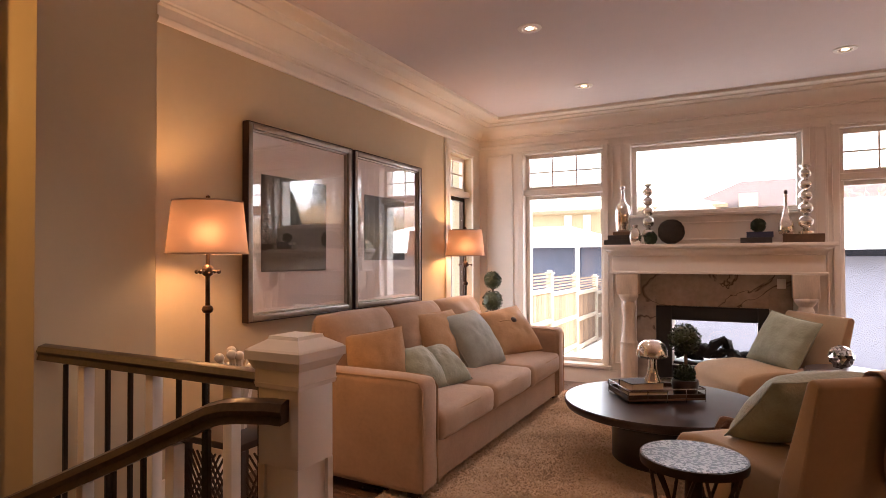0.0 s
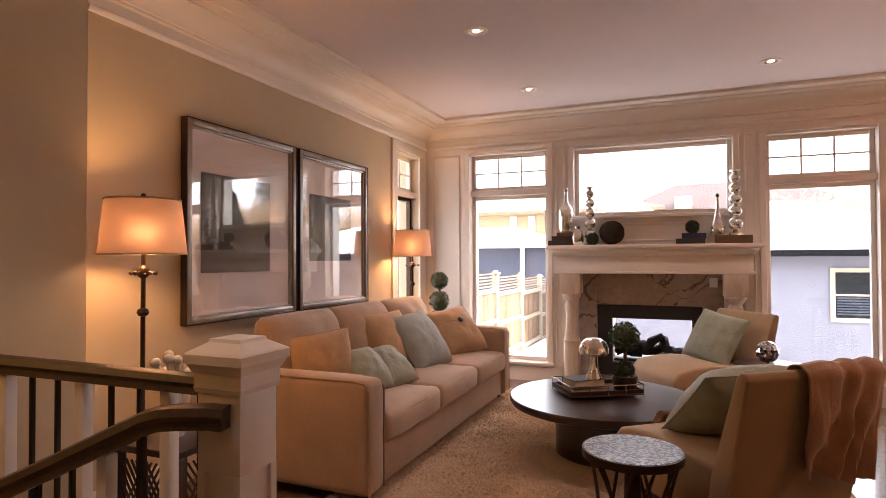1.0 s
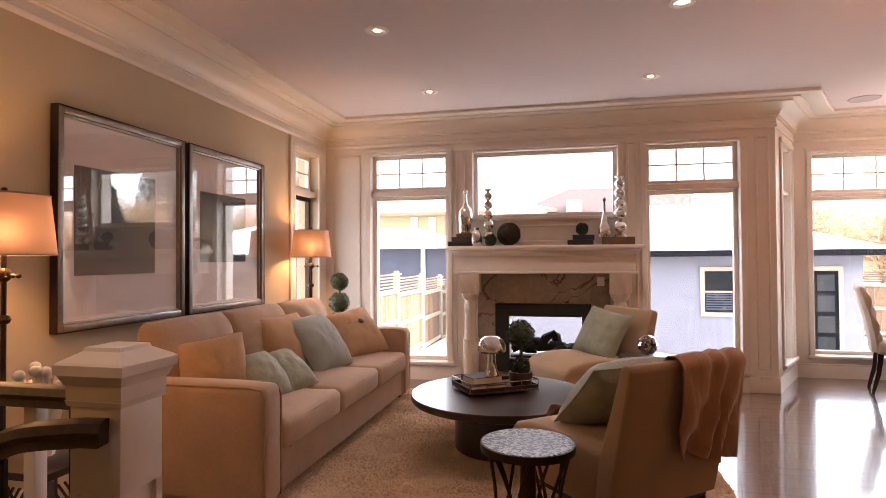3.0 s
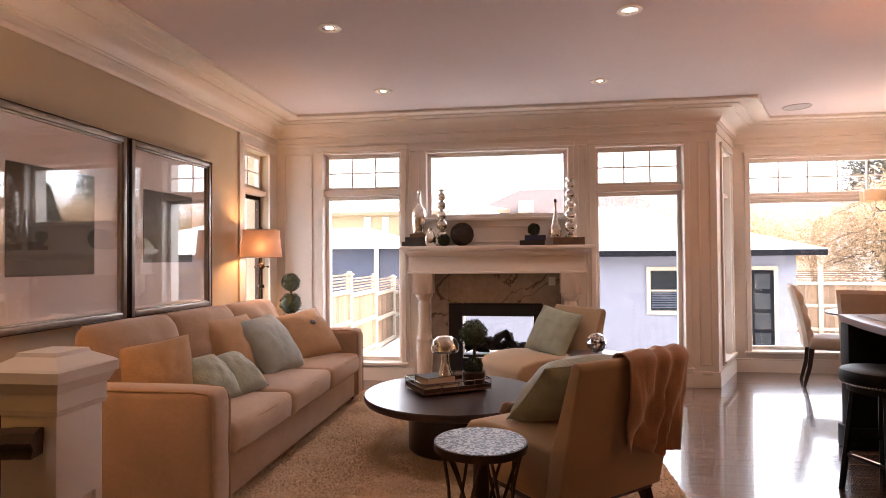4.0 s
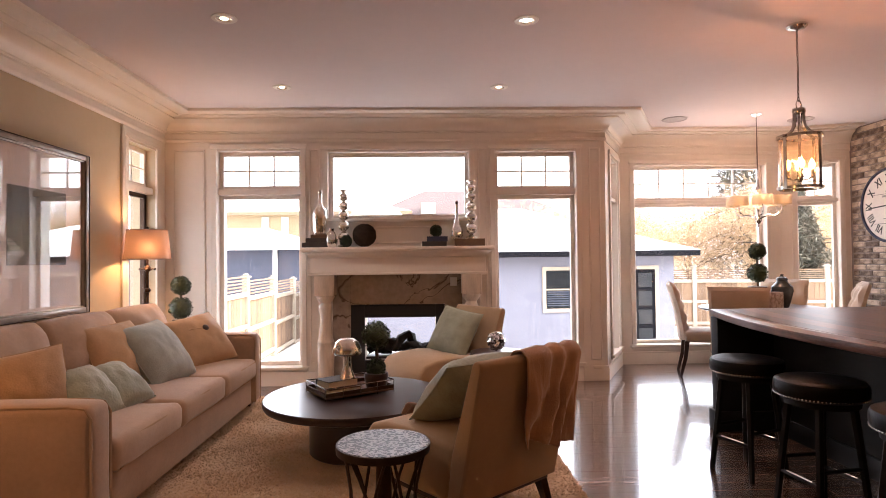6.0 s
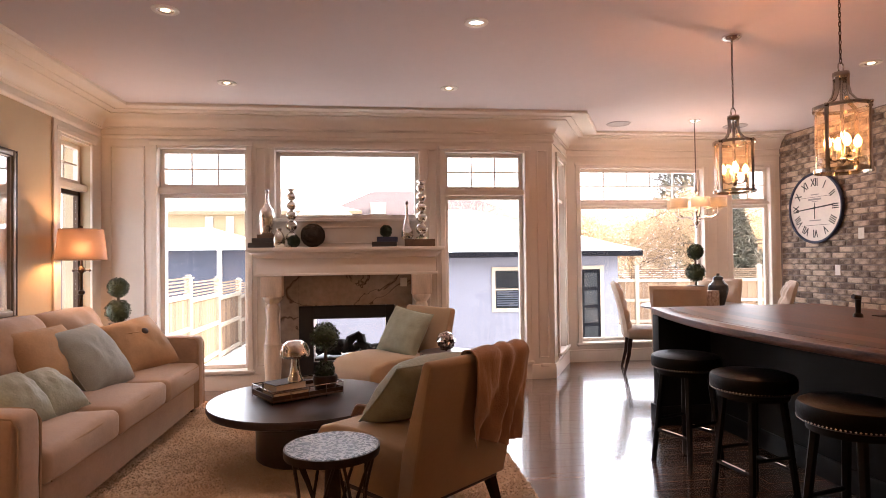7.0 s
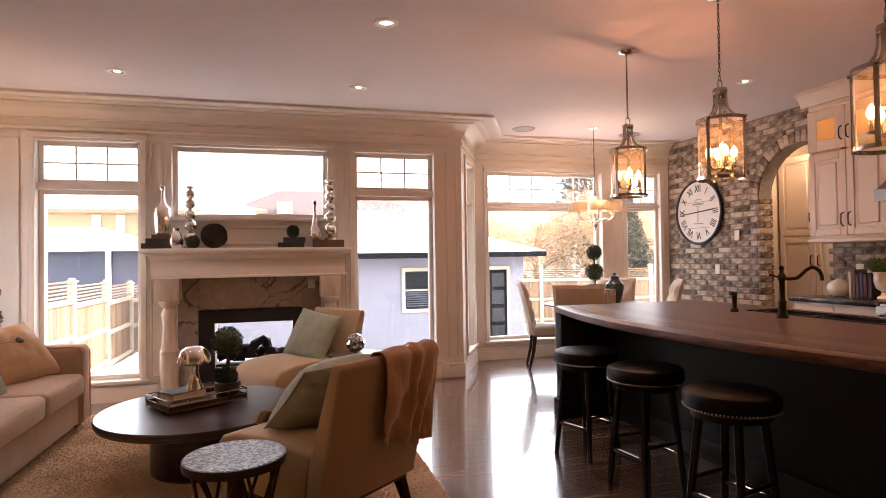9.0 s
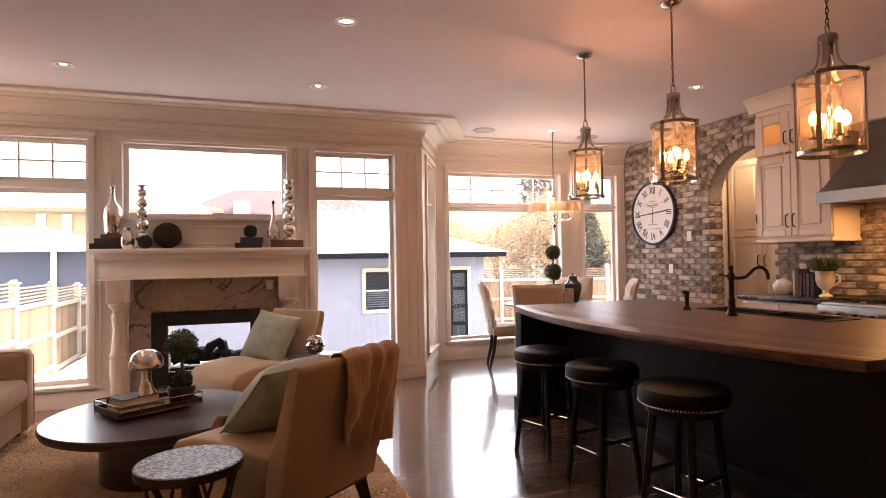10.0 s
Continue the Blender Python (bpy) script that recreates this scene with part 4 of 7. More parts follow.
steps = thing("stairs", (-1.30, 0.55, 0), 0, "dark wooden stairs with cream risers going down", "stairs", kind="structure")
for k in range(7):
    bm = G()
    box(bm, -0.38 * (k + 1) - 0.02, -0.55, -0.17 * (k + 1) - 0.03, -0.38 * k, 0.55, -0.17 * (k + 1), 0.006, 1)
    part("tread", bm, M_FLOOR2, steps)
    bm = G()
    box(bm, -0.38 * k - 0.002, -0.55, -0.17 * (k + 1), -0.38 * k + 0.016, 0.55, -0.17 * k - 0.032)
    part("riser", bm, M_TRIM, steps, smooth=False)


# ---- rug ----
RUG = (-1.78, 2.1, 0.86, 5.55)
rng = np.random.default_rng(7)
bm = G()
box(bm, RUG[0], RUG[1], 0.001, RUG[2], RUG[3], 0.0115, 0.003, 1)
rug = thing("area_rug", ((RUG[0] + RUG[2]) / 2, (RUG[1] + RUG[3]) / 2, 0), 0, "thick beige shag rug under the seating", "rug")
rb = part("backing", bm, M_RUG, rug, smooth=False)
rb.location = (-rug.location[0], -rug.location[1], 0)
N = 150000
px = rng.uniform(RUG[0] + 0.005, RUG[2] - 0.005, N)
py = rng.uniform(RUG[1] + 0.005, RUG[3] - 0.005, N)
ang = rng.uniform(0, 6.28, N)
hh = rng.uniform(0.007, 0.012, N) + 0.004 * np.sin(px * 9 + np.sin(py * 7) * 1.5) * np.sin(py * 8)
lean = rng.uniform(0.004, 0.026, N)
la = rng.uniform(0, 6.28, N)
vs, fs = [], []
for i in range(N):
    c, sn, w = math.cos(ang[i]), math.sin(ang[i]), 0.0065
    x, y, tx, ty = px[i] - rug.location[0], py[i] - rug.location[1], lean[i] * math.cos(la[i]), lean[i] * math.sin(la[i])
    k = 3 * i
    vs += [(x - c * w, y - sn * w, 0.012), (x + c * w, y + sn * w, 0.012), (x + tx, y + ty, 0.012 + hh[i])]
    fs.append((k, k + 1, k + 2))
tagged(raw("shag", vs, fs, M_RUG, rug, "shaggy beige pile"), kind="stuff")


# ---- sofa ----
sofa = thing("sofa", (-2.03, 3.95, 0), 0, "three-seat beige sofa with loose back cushions", "sofa")
SX0, SX1, SY = -0.58, 0.53, 1.33   # back, front, half length
AW = 0.185
bm = G()
box(bm, SX0 + 0.03, -SY + 0.02, 0.055, SX1 - 0.035, SY - 0.02, 0.285, 0.02)
part("base", bm, M_SOFA, sofa)
for sgn in (-1, 1):
    y0, y1 = sorted((sgn * SY, sgn * (SY - AW)))
    bm = G()
    slab_cushion(bm, SX0 + 0.02, y0, 0.055, SX1, y1, 0.66, 0.045, 0.008, 3 + sgn)
    arm = part("arm", bm, M_SOFA, sofa)
    for yy in (y0 + 0.012, y1 - 0.012):
        bm = G()
        tube(bm, [(SX1 - 0.002, yy, 0.07), (SX1 - 0.002, yy, 0.60), (SX1 - 0.03, yy, 0.645), (SX1 - 0.10, yy, 0.655), (SX0 + 0.10, yy, 0.655)], 0.006, 6)
        part("piping", bm, M_PIPE, arm)
bm = G()
slab_cushion(bm, SX0, -SY + AW, 0.06, SX0 + 0.20, SY - AW, 0.74, 0.05, 0.005, 8)
part("back_frame", bm, M_SOFA, sofa)
cw = (2 * SY - 2 * AW) / 3
for k in range(3):
    y0 = -SY + AW + k * cw
    bm = G()
    slab_cushion(bm, SX0 + 0.22, y0 + 0.006, 0.285, SX1 + 0.02, y0 + cw - 0.006, 0.455, 0.045, 0.02, k)
    sc = part("seat_cushion", bm, M_SOFA, sofa)
    for zz in (0.302, 0.425):
        bm = G()
        tube(bm, [(SX1 + 0.012, y0 + 0.05, zz), (SX1 + 0.020, y0 + cw / 2, zz + 0.003), (SX1 + 0.012, y0 + cw - 0.05, zz)], 0.005, 6)
        part("piping", bm, M_PIPE, sc)
    bm = G()
    m = Matrix.Translation((SX0 + 0.36, y0 + cw / 2, 0.43)) @ Matrix.Rotation(radians(90), 4, "Z") @ Matrix.Rotation(radians(-14), 4, "X")
    pillow(bm, cw + 0.01, 0.53, 0.30, m, 30 + k, -0.03, 24, 3.2, 0.5)
    part("back_cushion", bm, M_SOFA, sofa)
for x in (SX0 + 0.08, SX1 - 0.1):
    for y in (-SY + 0.09, SY - 0.09):
        bm = G()
        box(bm, x - 0.03, y - 0.03, 0.0, x + 0.03, y + 0.03, 0.058, 0.005)
        part("foot", bm, M_ESPRESSO, sofa)


def throw_pillow(at, w, h, t, turn, tilt, roll, material, label, seed, button=False):
    o = thing("throw_pillow", at, 0, label, "pillow", "pillows on the seats")
    o.matrix_world = Matrix.Translation(at) @ Matrix.Rotation(radians(turn), 4, "Z") @ Matrix.Rotation(radians(tilt), 4, "X") @ Matrix.Rotation(radians(roll), 4, "Y")
    bm = G()
    pillow(bm, w, h, t, None, seed, 0.055, 26, 2.4, 0.5)
    low = min((o.matrix_world @ v.co).z for v in bm.verts)
    o.matrix_world = Matrix.Translation((0, 0, at[2] - 0.014 - low)) @ o.matrix_world
    part("cover", bm, material, o)
    bm = G()
    pts = []
    for k in range(40):
        a = k / 40 * 4
        sd, f = int(a), a - int(a)
        u, v = [(2 * f - 1, -1), (1, 2 * f - 1), (1 - 2 * f, 1), (-1, 1 - 2 * f)][sd]
        pts.append((w / 2 * u * (1 - 0.055 * (1 - v * v)), 0, h / 2 + h / 2 * v * (1 - 0.055 * (1 - u * u))))
    tube(bm, pts, 0.004, 5, closed=True)
    part("seam", bm, material, o)
    if button:
        bm = G()
        lathe(bm, [(0.0, 0.0), (0.026, 0.0), (0.028, 0.006), (0.02, 0.012), (0.0, 0.014)], 16, m=Matrix.Translation((0.02, -t / 2 - 0.001, h * 0.58)) @ Matrix.Rotation(radians(90), 4, "X"))
        part("button", bm, M_ESPRESSO, o, "dark wooden button")
        bm = G()
        tube(bm, [(-w * 0.42, -t * 0.17, h * 0.68), (-w * 0.2, -t * 0.44, h * 0.63), (0.02, -t * 0.5, h * 0.58)], 0.006, 6)
        part("pleat", bm, material, o)
    return o


throw_pillow((-2.0, 3.0, 0.452), 0.40, 0.40, 0.24, 40, -18, -8, M_TAN, "tan linen pillow upright by the sofa arm", 1)
throw_pillow((-1.76, 3.22, 0.445), 0.36, 0.35, 0.21, 82, -42, 0, M_GREEN, "small sage green pillow leaning on the sofa seat", 2)
throw_pillow((-1.72, 3.48, 0.44), 0.37, 0.35, 0.21, 78, -52, -4, M_GREEN, "small sage green pillow slumped on the sofa seat", 3)
throw_pillow((-2.00, 4.00, 0.445), 0.52, 0.50, 0.24, 80, -26, 0, M_TAN, "tan linen pillow behind a blue one on the sofa", 4)
throw_pillow((-1.79, 4.22, 0.44), 0.51, 0.52, 0.25, 80, -37, -3, M_BLUE, "pale blue-grey linen pillow leaning on the sofa", 5)
throw_pillow((-1.75, 4.82, 0.44), 0.50, 0.49, 0.25, 54, -40, -9, M_TAN, "tan linen pillow with a dark button on the sofa", 6, True)


# ---- slipper chairs ----
def slipper_chair(at, turn, label):
    o = thing("slipper_chair", at, turn, label, "chair", "chairs by the hearth")

    def side(poly, w, bev):
        bm = G()
        t = bmesh.new()
        f = t.faces.new([t.verts.new((-w / 2, y, z)) for y, z in poly])
        r = bmesh.ops.extrude_face_region(t, geom=[f])
        bmesh.ops.translate(t, vec=(w, 0, 0), verts=[v for v in r["geom"] if isinstance(v, bmesh.types.BMVert)])
        bmesh.ops.recalc_face_normals(t, faces=t.faces)
        bmesh.ops.bevel(t, geom=[e for e in t.edges if e.calc_face_angle(0) > 0.6], offset=bev, segments=3, profile=0.5, affect="EDGES")
        return merge(bm, t)
    seat = side([(-0.42, 0.19), (-0.45, 0.30), (-0.45, 0.38), (-0.40, 0.435), (-0.28, 0.465), (-0.10, 0.475), (0.10, 0.46), (0.24, 0.45), (0.204, 0.19)], 0.66, 0.024)
    part("seat", seat, M_CHAIR, o)
    back = side([(0.205, 0.19), (0.24, 0.42), (0.378, 0.84), (0.395, 0.860), (0.425, 0.857), (0.44, 0.835), (0.295, 0.19)], 0.68, 0.012)
    b = part("backrest", back, M_CHAIR, o)
    for x in (-0.336, 0.336):
        bm = G()
        tube(bm, [(x, 0.285, 0.21), (x, 0.345, 0.46), (x, 0.43, 0.835)], 0.005, 6)
        part("seam", bm, M_PIPE, b)
    bm = G()
    box(bm, -0.31, -0.37, 0.165, 0.31, 0.27, 0.192, 0.004)
    part("seat_rail", bm, M_ESPRESSO, o)
    for x in (-0.28, 0.28):
        for y, dy in ((-0.34, -0.02), (0.24, 0.07)):
            bm = G()
            lathe(bm, [(0.022, 0.0), (0.036, 0.17)], 4, m=Matrix.Rotation(math.pi / 4, 4, "Z"))
            for v in bm.verts:
                if v.co.z < 0.01:
                    v.co.y += dy
                v.co.x += x
                v.co.y += y
            part("leg", bm, M_ESPRESSO, o, smooth=False)
    return o


CH1, CH2, T1, T2 = (0.209, 2.99, 0.0), (0.155, 5.16, 0.0), 220, -58
slipper_chair(CH1, T1, "camel upholstered armless chair with a caramel throw over its back")
slipper_chair(CH2, T2, "camel upholstered armless chair with a sage pillow")


def on_chair(c, turn, x, y, z):
    v = Matrix.Rotation(radians(turn), 3, "Z") @ Vector((x, y, 0))
    return (c[0] + v.x, c[1] + v.y, c[2] + z)


throw_pillow(on_chair(CH1, T1, -0.01, -0.15, 0.485), 0.51, 0.47, 0.23, T1 - 4, -48, 3, M_GREEN, "sage silk pillow leaning in the camel chair", 11)
throw_pillow(on_chair(CH2, T2, -0.02, 0.02, 0.435), 0.47, 0.44, 0.18, T2 + 16, -28, 9, M_GREEN, "sage silk pillow propped in the camel chair by the hearth", 12)


def drape(name, at, turn, path, width, label, material, seed, folds=5, amp=0.016, taper=0.0, skew=0.0):
    """Cloth laid along a side path of (y, z) points and hanging in folds."""
    o = thing(name, at, turn, label, "blanket")
    pts = [Vector((0, y, z)) for y, z in path]
    ls = [0.0]
    for a, b in zip(pts, pts[1:]):
        ls.append(ls[-1] + (b - a).length)
    nu, nv = 44, 64
    bm = G()
    grid = []
    for j in range(nv + 1):
        s_ = ls[-1] * j / nv
        k = max(i for i in range(len(ls) - 1) if ls[i] <= s_ + 1e-9)
        f = (s_ - ls[k]) / (ls[k + 1] - ls[k])
        p_, d_ = pts[k].lerp(pts[k + 1], f), (pts[k + 1] - pts[k]).normalized()
        nrm = Vector((0, -d_.z, d_.y)) * (1 if path[-1][0] > path[0][0] else -1)
        row = []
        for i in range(nu + 1):
            u = i / nu - 0.5
            hang = max(0.0, (s_ - ls[-1] * 0.28) / (ls[-1] * 0.72))
            wv = amp * (0.25 + hang) * (0.8 * math.sin(u * folds * 6.28 + seed - 3.4 * hang + 4.5 * noise.noise(Vector((u * 1.7, s_ * 1.6, seed)))) + 1.1 * noise.noise(Vector((u * 4 + 2.2 * hang, s_ * 3.5, seed + 5))) + 0.3 * noise.noise(Vector((u * 15 + 2 * s_, s_ * 6, seed + 9))) + 0.15 * noise.noise(Vector((u * 34, s_ * 16, seed + 2))))
            x = u * width * (1 - taper * hang) + skew * hang
            q_ = p_ + nrm * (0.012 + abs(amp) * 0.9 * hang + wv * 0.9)
            edge = (0.014 * math.sin(u * 7 + seed) - 0.05 * u) * hang
            row.append(bm.verts.new((x, q_.y, q_.z - edge)))
        grid.append(row)
    for j in range(nv):
        for i in range(nu):
            bm.faces.new((grid[j][i], grid[j][i + 1], grid[j + 1][i + 1], grid[j + 1][i]))
    ob = part("cloth", bm, material, o)
    md = ob.modifiers.new("thick", "SOLIDIFY")
    md.thickness, md.offset = 0.006, 1
    return o


drape("throw_blanket", CH1, 216, [(0.325, 0.70), (0.368, 0.835), (0.388, 0.866), (0.425, 0.866), (0.448, 0.838), (0.412, 0.66), (0.375, 0.49), (0.36, 0.41)], 0.42, "caramel woven throw hanging over the chair back", M_THROW, 3, 2.8, 0.030, 0.12, -0.02).matrix_world = Matrix.Translation(on_chair(CH1, T1, -0.135, 0, 0)) @ Matrix.Rotation(radians(T1), 4, "Z")
drape("folded_throw", CH1, 216, [(0.02, 0.472), (-0.15, 0.476), (-0.30, 0.468), (-0.41, 0.438), (-0.455, 0.37)], 0.26, "rose-beige throw spread over the chair seat", M_BLANKET, 8, 3, 0.008).matrix_world = Matrix.Translation(on_chair(CH1, T1, -0.06, 0, 0)) @ Matrix.Rotation(radians(T1), 4, "Z")


# ---- tables ----
ct = thing("coffee_table", (-0.48, 3.93, 0.02), 0, "round espresso wood coffee table on a drum base", "table")
bm = G()
lathe(bm, [(0.0, 0.315), (0.575, 0.315), (0.60, 0.325), (0.61, 0.345), (0.61, 0.362), (0.604, 0.372), (0.0, 0.372)], 72)
part("tabletop", bm, M_ESPRESSO, ct)
bm = G()
lathe(bm, [(0.30, 0.0), (0.31, 0.01), (0.31, 0.315)], 56)
part("drum_base", bm, M_ESPRESSO, ct)
TT = 0.394


def serving_tray(at, turn):
    o = thing("serving_tray", at, turn, "rustic wooden tray with thin metal rail holding books", "tray")
    bm = G()
    box(bm, -0.25, -0.17, 0.012, 0.25, 0.17, 0.024, 0.003)
    part("base", bm, M_BOOKB, o)
    for b in ((-0.25, -0.17, 0.25, -0.16), (-0.25, 0.16, 0.25, 0.17), (-0.25, -0.16, -0.24, 0.16), (0.24, -0.16, 0.25, 0.16)):
        bm = G()
        box(bm, b[0], b[1], 0.024, b[2], b[3], 0.05, 0.002, 1)
        part("side", bm, M_BRONZE, o)
    bm = G()
    tube(bm, [(-0.25, -0.17, 0.082), (0.25, -0.17, 0.082), (0.25, 0.17, 0.082), (-0.25, 0.17, 0.082)], 0.004, 6, closed=True)
    part("rail", bm, M_NICKEL, o)
    for x in (-0.25, -0.125, 0.0, 0.125, 0.25):
        for y in (-0.17, 0.17):
            bm = G()
            tube(bm, [(x, y, 0.0), (x, y, 0.082)], 0.003, 6)
            part("rod", bm, M_NICKEL, o)
    return o


TRAY = (-0.53, 4.0, TT)
serving_tray(TRAY, 32)


def book(at, turn, w, d, h, material, label, group=""):
    o = thing("book", at, turn, label, "book", group)
    bm = G()
    box(bm, -w / 2, -d / 2, 0, w / 2, d / 2, 0.004, 0.001, 1)
    box(bm, -w / 2, -d / 2, h - 0.004, w / 2, d / 2, h, 0.001, 1)
    box(bm, -w / 2, d / 2 - 0.006, 0.004, w / 2, d / 2, h - 0.004)
    part("cover", bm, material, o)
    bm = G()
    box(bm, -w / 2 + 0.006, -d / 2 + 0.004, 0.0045, w / 2 - 0.006, d / 2 - 0.007, h - 0.0045)
    part("pages", bm, M_PAGE, o, smooth=False)
    return o


book((-0.60, 3.95, TT + 0.025), 32, 0.26, 0.20, 0.03, M_BOOKB, "worn brown book lying in the tray", "books in the tray")
book((-0.61, 3.95, TT + 0.0555), 40, 0.23, 0.17, 0.05, M_BOOK, "dark book lying on another in the tray", "books in the tray")
mush = thing("mushroom_ornament", (-0.54, 3.95, TT + 0.106), 0, "mercury glass mushroom ornament on stacked books", "ornament")
bm = G()
lathe(bm, [(0.0, 0.0), (0.052, 0.0), (0.05, 0.012), (0.034, 0.05), (0.026, 0.10), (0.026, 0.17), (0.0, 0.175)], 28)
part("stem", bm, M_MERCURY, mush)
bm = G()
lathe(bm, [(0.026, 0.165), (0.085, 0.158), (0.098, 0.172), (0.095, 0.205), (0.078, 0.245), (0.045, 0.268), (0.0, 0.275)], 32)
part("cap", bm, M_MERCURY, mush)


def topiary(at, balls, pot, label, stem=True):
    o = thing("topiary", at, 0, label, "plant", "clipped topiaries")
    if pot:
        bm = G()
        lathe(bm, pot, 24)
        part("pot", bm, M_ESPRESSO, o)
    if stem:
        bm = G()
        tube(bm, [(0, 0, 0.02), (0.006, 0.003, balls[-1][0] * 0.5), (0, 0, balls[-1][0])], 0.012, 7)
        part("stem", bm, M_BARK, o)
    for k, (z, r) in enumerate(balls):
        bm = G()
        ball(bm, r * 0.86, (0, 0, z), 3)
        for v in bm.verts:
            v.co += v.normal * noise.noise(v.co * 40) * 0.006
        c = part("ball", bm, M_LEAF, o)
        leaves("leaf_clump", [(0, 0, z, r)], 1100, 0.016, M_LEAF, c, 60 + k)
    return o


topiary((-0.35, 4.02, TT + 0.025), [(0.13, 0.065), (0.36, 0.098)], [(0.0, 0.0), (0.07, 0.0), (0.085, 0.08), (0.08, 0.10), (0.0, 0.10)], "small clipped ball topiary standing in the tray")


def drum_table(at, label, r=0.20, h=0.50, top=None):
    o = thing("accent_table", at, 12, label, "table", "round accent tables")
    bm = G()
    lathe(bm, [(0.0, h - 0.004), (r * 0.965, h - 0.004), (r * 0.965, h), (0.0, h)], 56)
    part("tabletop", bm, top or M_MOSAIC, o, "dark wooden top" if top else "black and white shell mosaic top")
    bm = G()
    lathe(bm, [(r * 0.5, h - 0.032), (r, h - 0.034), (r * 1.01, h - 0.018), (r, h - 0.002), (r * 0.967, h - 0.002), (r * 0.967, h - 0.006), (r * 0.5, h - 0.006)], 56, cap=False)
    part("rim", bm, M_BRONZE, o)
    bm = G()
    tube(bm, [(r * 0.9 * math.cos(k * 0.1745), r * 0.9 * math.sin(k * 0.1745), 0.01) for k in range(36)], 0.009, 6, closed=True)
    part("foot_ring", bm, M_BRONZE, o)
    for k in range(6):
        a = k * math.pi / 3
        for sg in (-1, 1):
            bm = G()
            pts = []
            for j in range(7):
                f = j / 6
                aa = a + sg * (0.42 - 0.84 * f)
                rad = r * (0.9 - 0.22 * math.sin(math.pi * f))
                pts.append((rad * math.cos(aa), rad * math.sin(aa), 0.012 + (h - 0.045) * f))
            tube(bm, pts, 0.007, 6)
            part("strut", bm, M_BRONZE, o)
    bm = G()
    lathe(bm, [(0.03, 0.05), (0.035, 0.3), (0.03, h - 0.035)], 16)
    part("stem", bm, M_BRONZE, o)
    return o


drum_table((-0.19, 2.49, 0.02), "round accent table with a shell mosaic top on crossed bronze bars")
drum_table((0.57, 4.66, 0.02), "round dark accent table between the chair and the hearth", 0.22, 0.53, M_ESPRESSO)
# Facets vary from grey to near white, so the sparkle is painted in.
M_ORB = mat("painted_sparkle", (0.42, 0.40, 0.39), 0.06, metal=1.0, var=0.5, second=(0.98, 0.97, 0.95), island=1.0)
orb = thing("crystal_orb", (0.56, 4.64, 0.552), 0, "faceted sparkling crystal ball on the accent table", "ornament")
t_ = bmesh.new()
bmesh.ops.create_icosphere(t_, subdivisions=3, radius=0.078, matrix=Matrix.Translation((0, 0, 0.084)))
ro = random.Random(2)
for v in t_.verts:
    v.co += v.normal * ro.uniform(-0.011, 0.004) + Vector((ro.uniform(-0.004, 0.004), ro.uniform(-0.004, 0.004), 0))
bmesh.ops.split_edges(t_, edges=t_.edges[:])
part("faceted_shell", merge(G(), t_), M_ORB, orb, smooth=False)

et = thing("lattice_table", (-1.99, 1.86, 0), 0, "dark lattice-sided end table beside the sofa", "table")
bm = G()
box(bm, -0.18, -0.18, 0.52, 0.18, 0.18, 0.55, 0.005)
part("top", bm, M_ESPRESSO, et)
for x in (-0.16, 0.16):
    for y in (-0.16, 0.16):
        bm = G()
        box(bm, x - 0.02, y - 0.02, 0, x + 0.02, y + 0.02, 0.52, 0.003)
        part("leg", bm, M_ESPRESSO, et)
for sx, rz in ((0, 0), (1, 90)):
    for k in range(11):
        for sg in (-1, 1):
            x = -0.14 + 0.028 * k
            bm = G()
            dx = sg * 0.14
            a_, b_ = max(-0.145, min(0.145, x - dx)), max(-0.145, min(0.145, x + dx))
            za, zb = 0.27 + (a_ - x) / (2 * dx) * 0.44, 0.27 + (b_ - x) / (2 * dx) * 0.44
            tube(bm, [(a_, -0.165, za), (b_, -0.165, zb)], 0.005, 4)
            part("lattice_bar", bm, M_ESPRESSO, et).rotation_euler = (0, 0, radians(rz))
coral = thing("coral_ornament", (-2.0, 1.86, 0.551), 0, "white branching coral ornament on the end table", "ornament")
rc = random.Random(9)
for k in range(9):
    bm = G()
    a = k * 0.7
    e = (0.10 * math.cos(a) * rc.uniform(0.4, 1), 0.10 * math.sin(a) * rc.uniform(0.4, 1), rc.uniform(0.26, 0.36))
    tube(bm, [(0, 0, 0.0), (e[0] * 0.4, e[1] * 0.4, e[2] * 0.5), e], [0.03, 0.024, 0.012], 7)
    ball(bm, 0.022, e, 2)
    part("branch", bm, M_CERAMIC, coral)


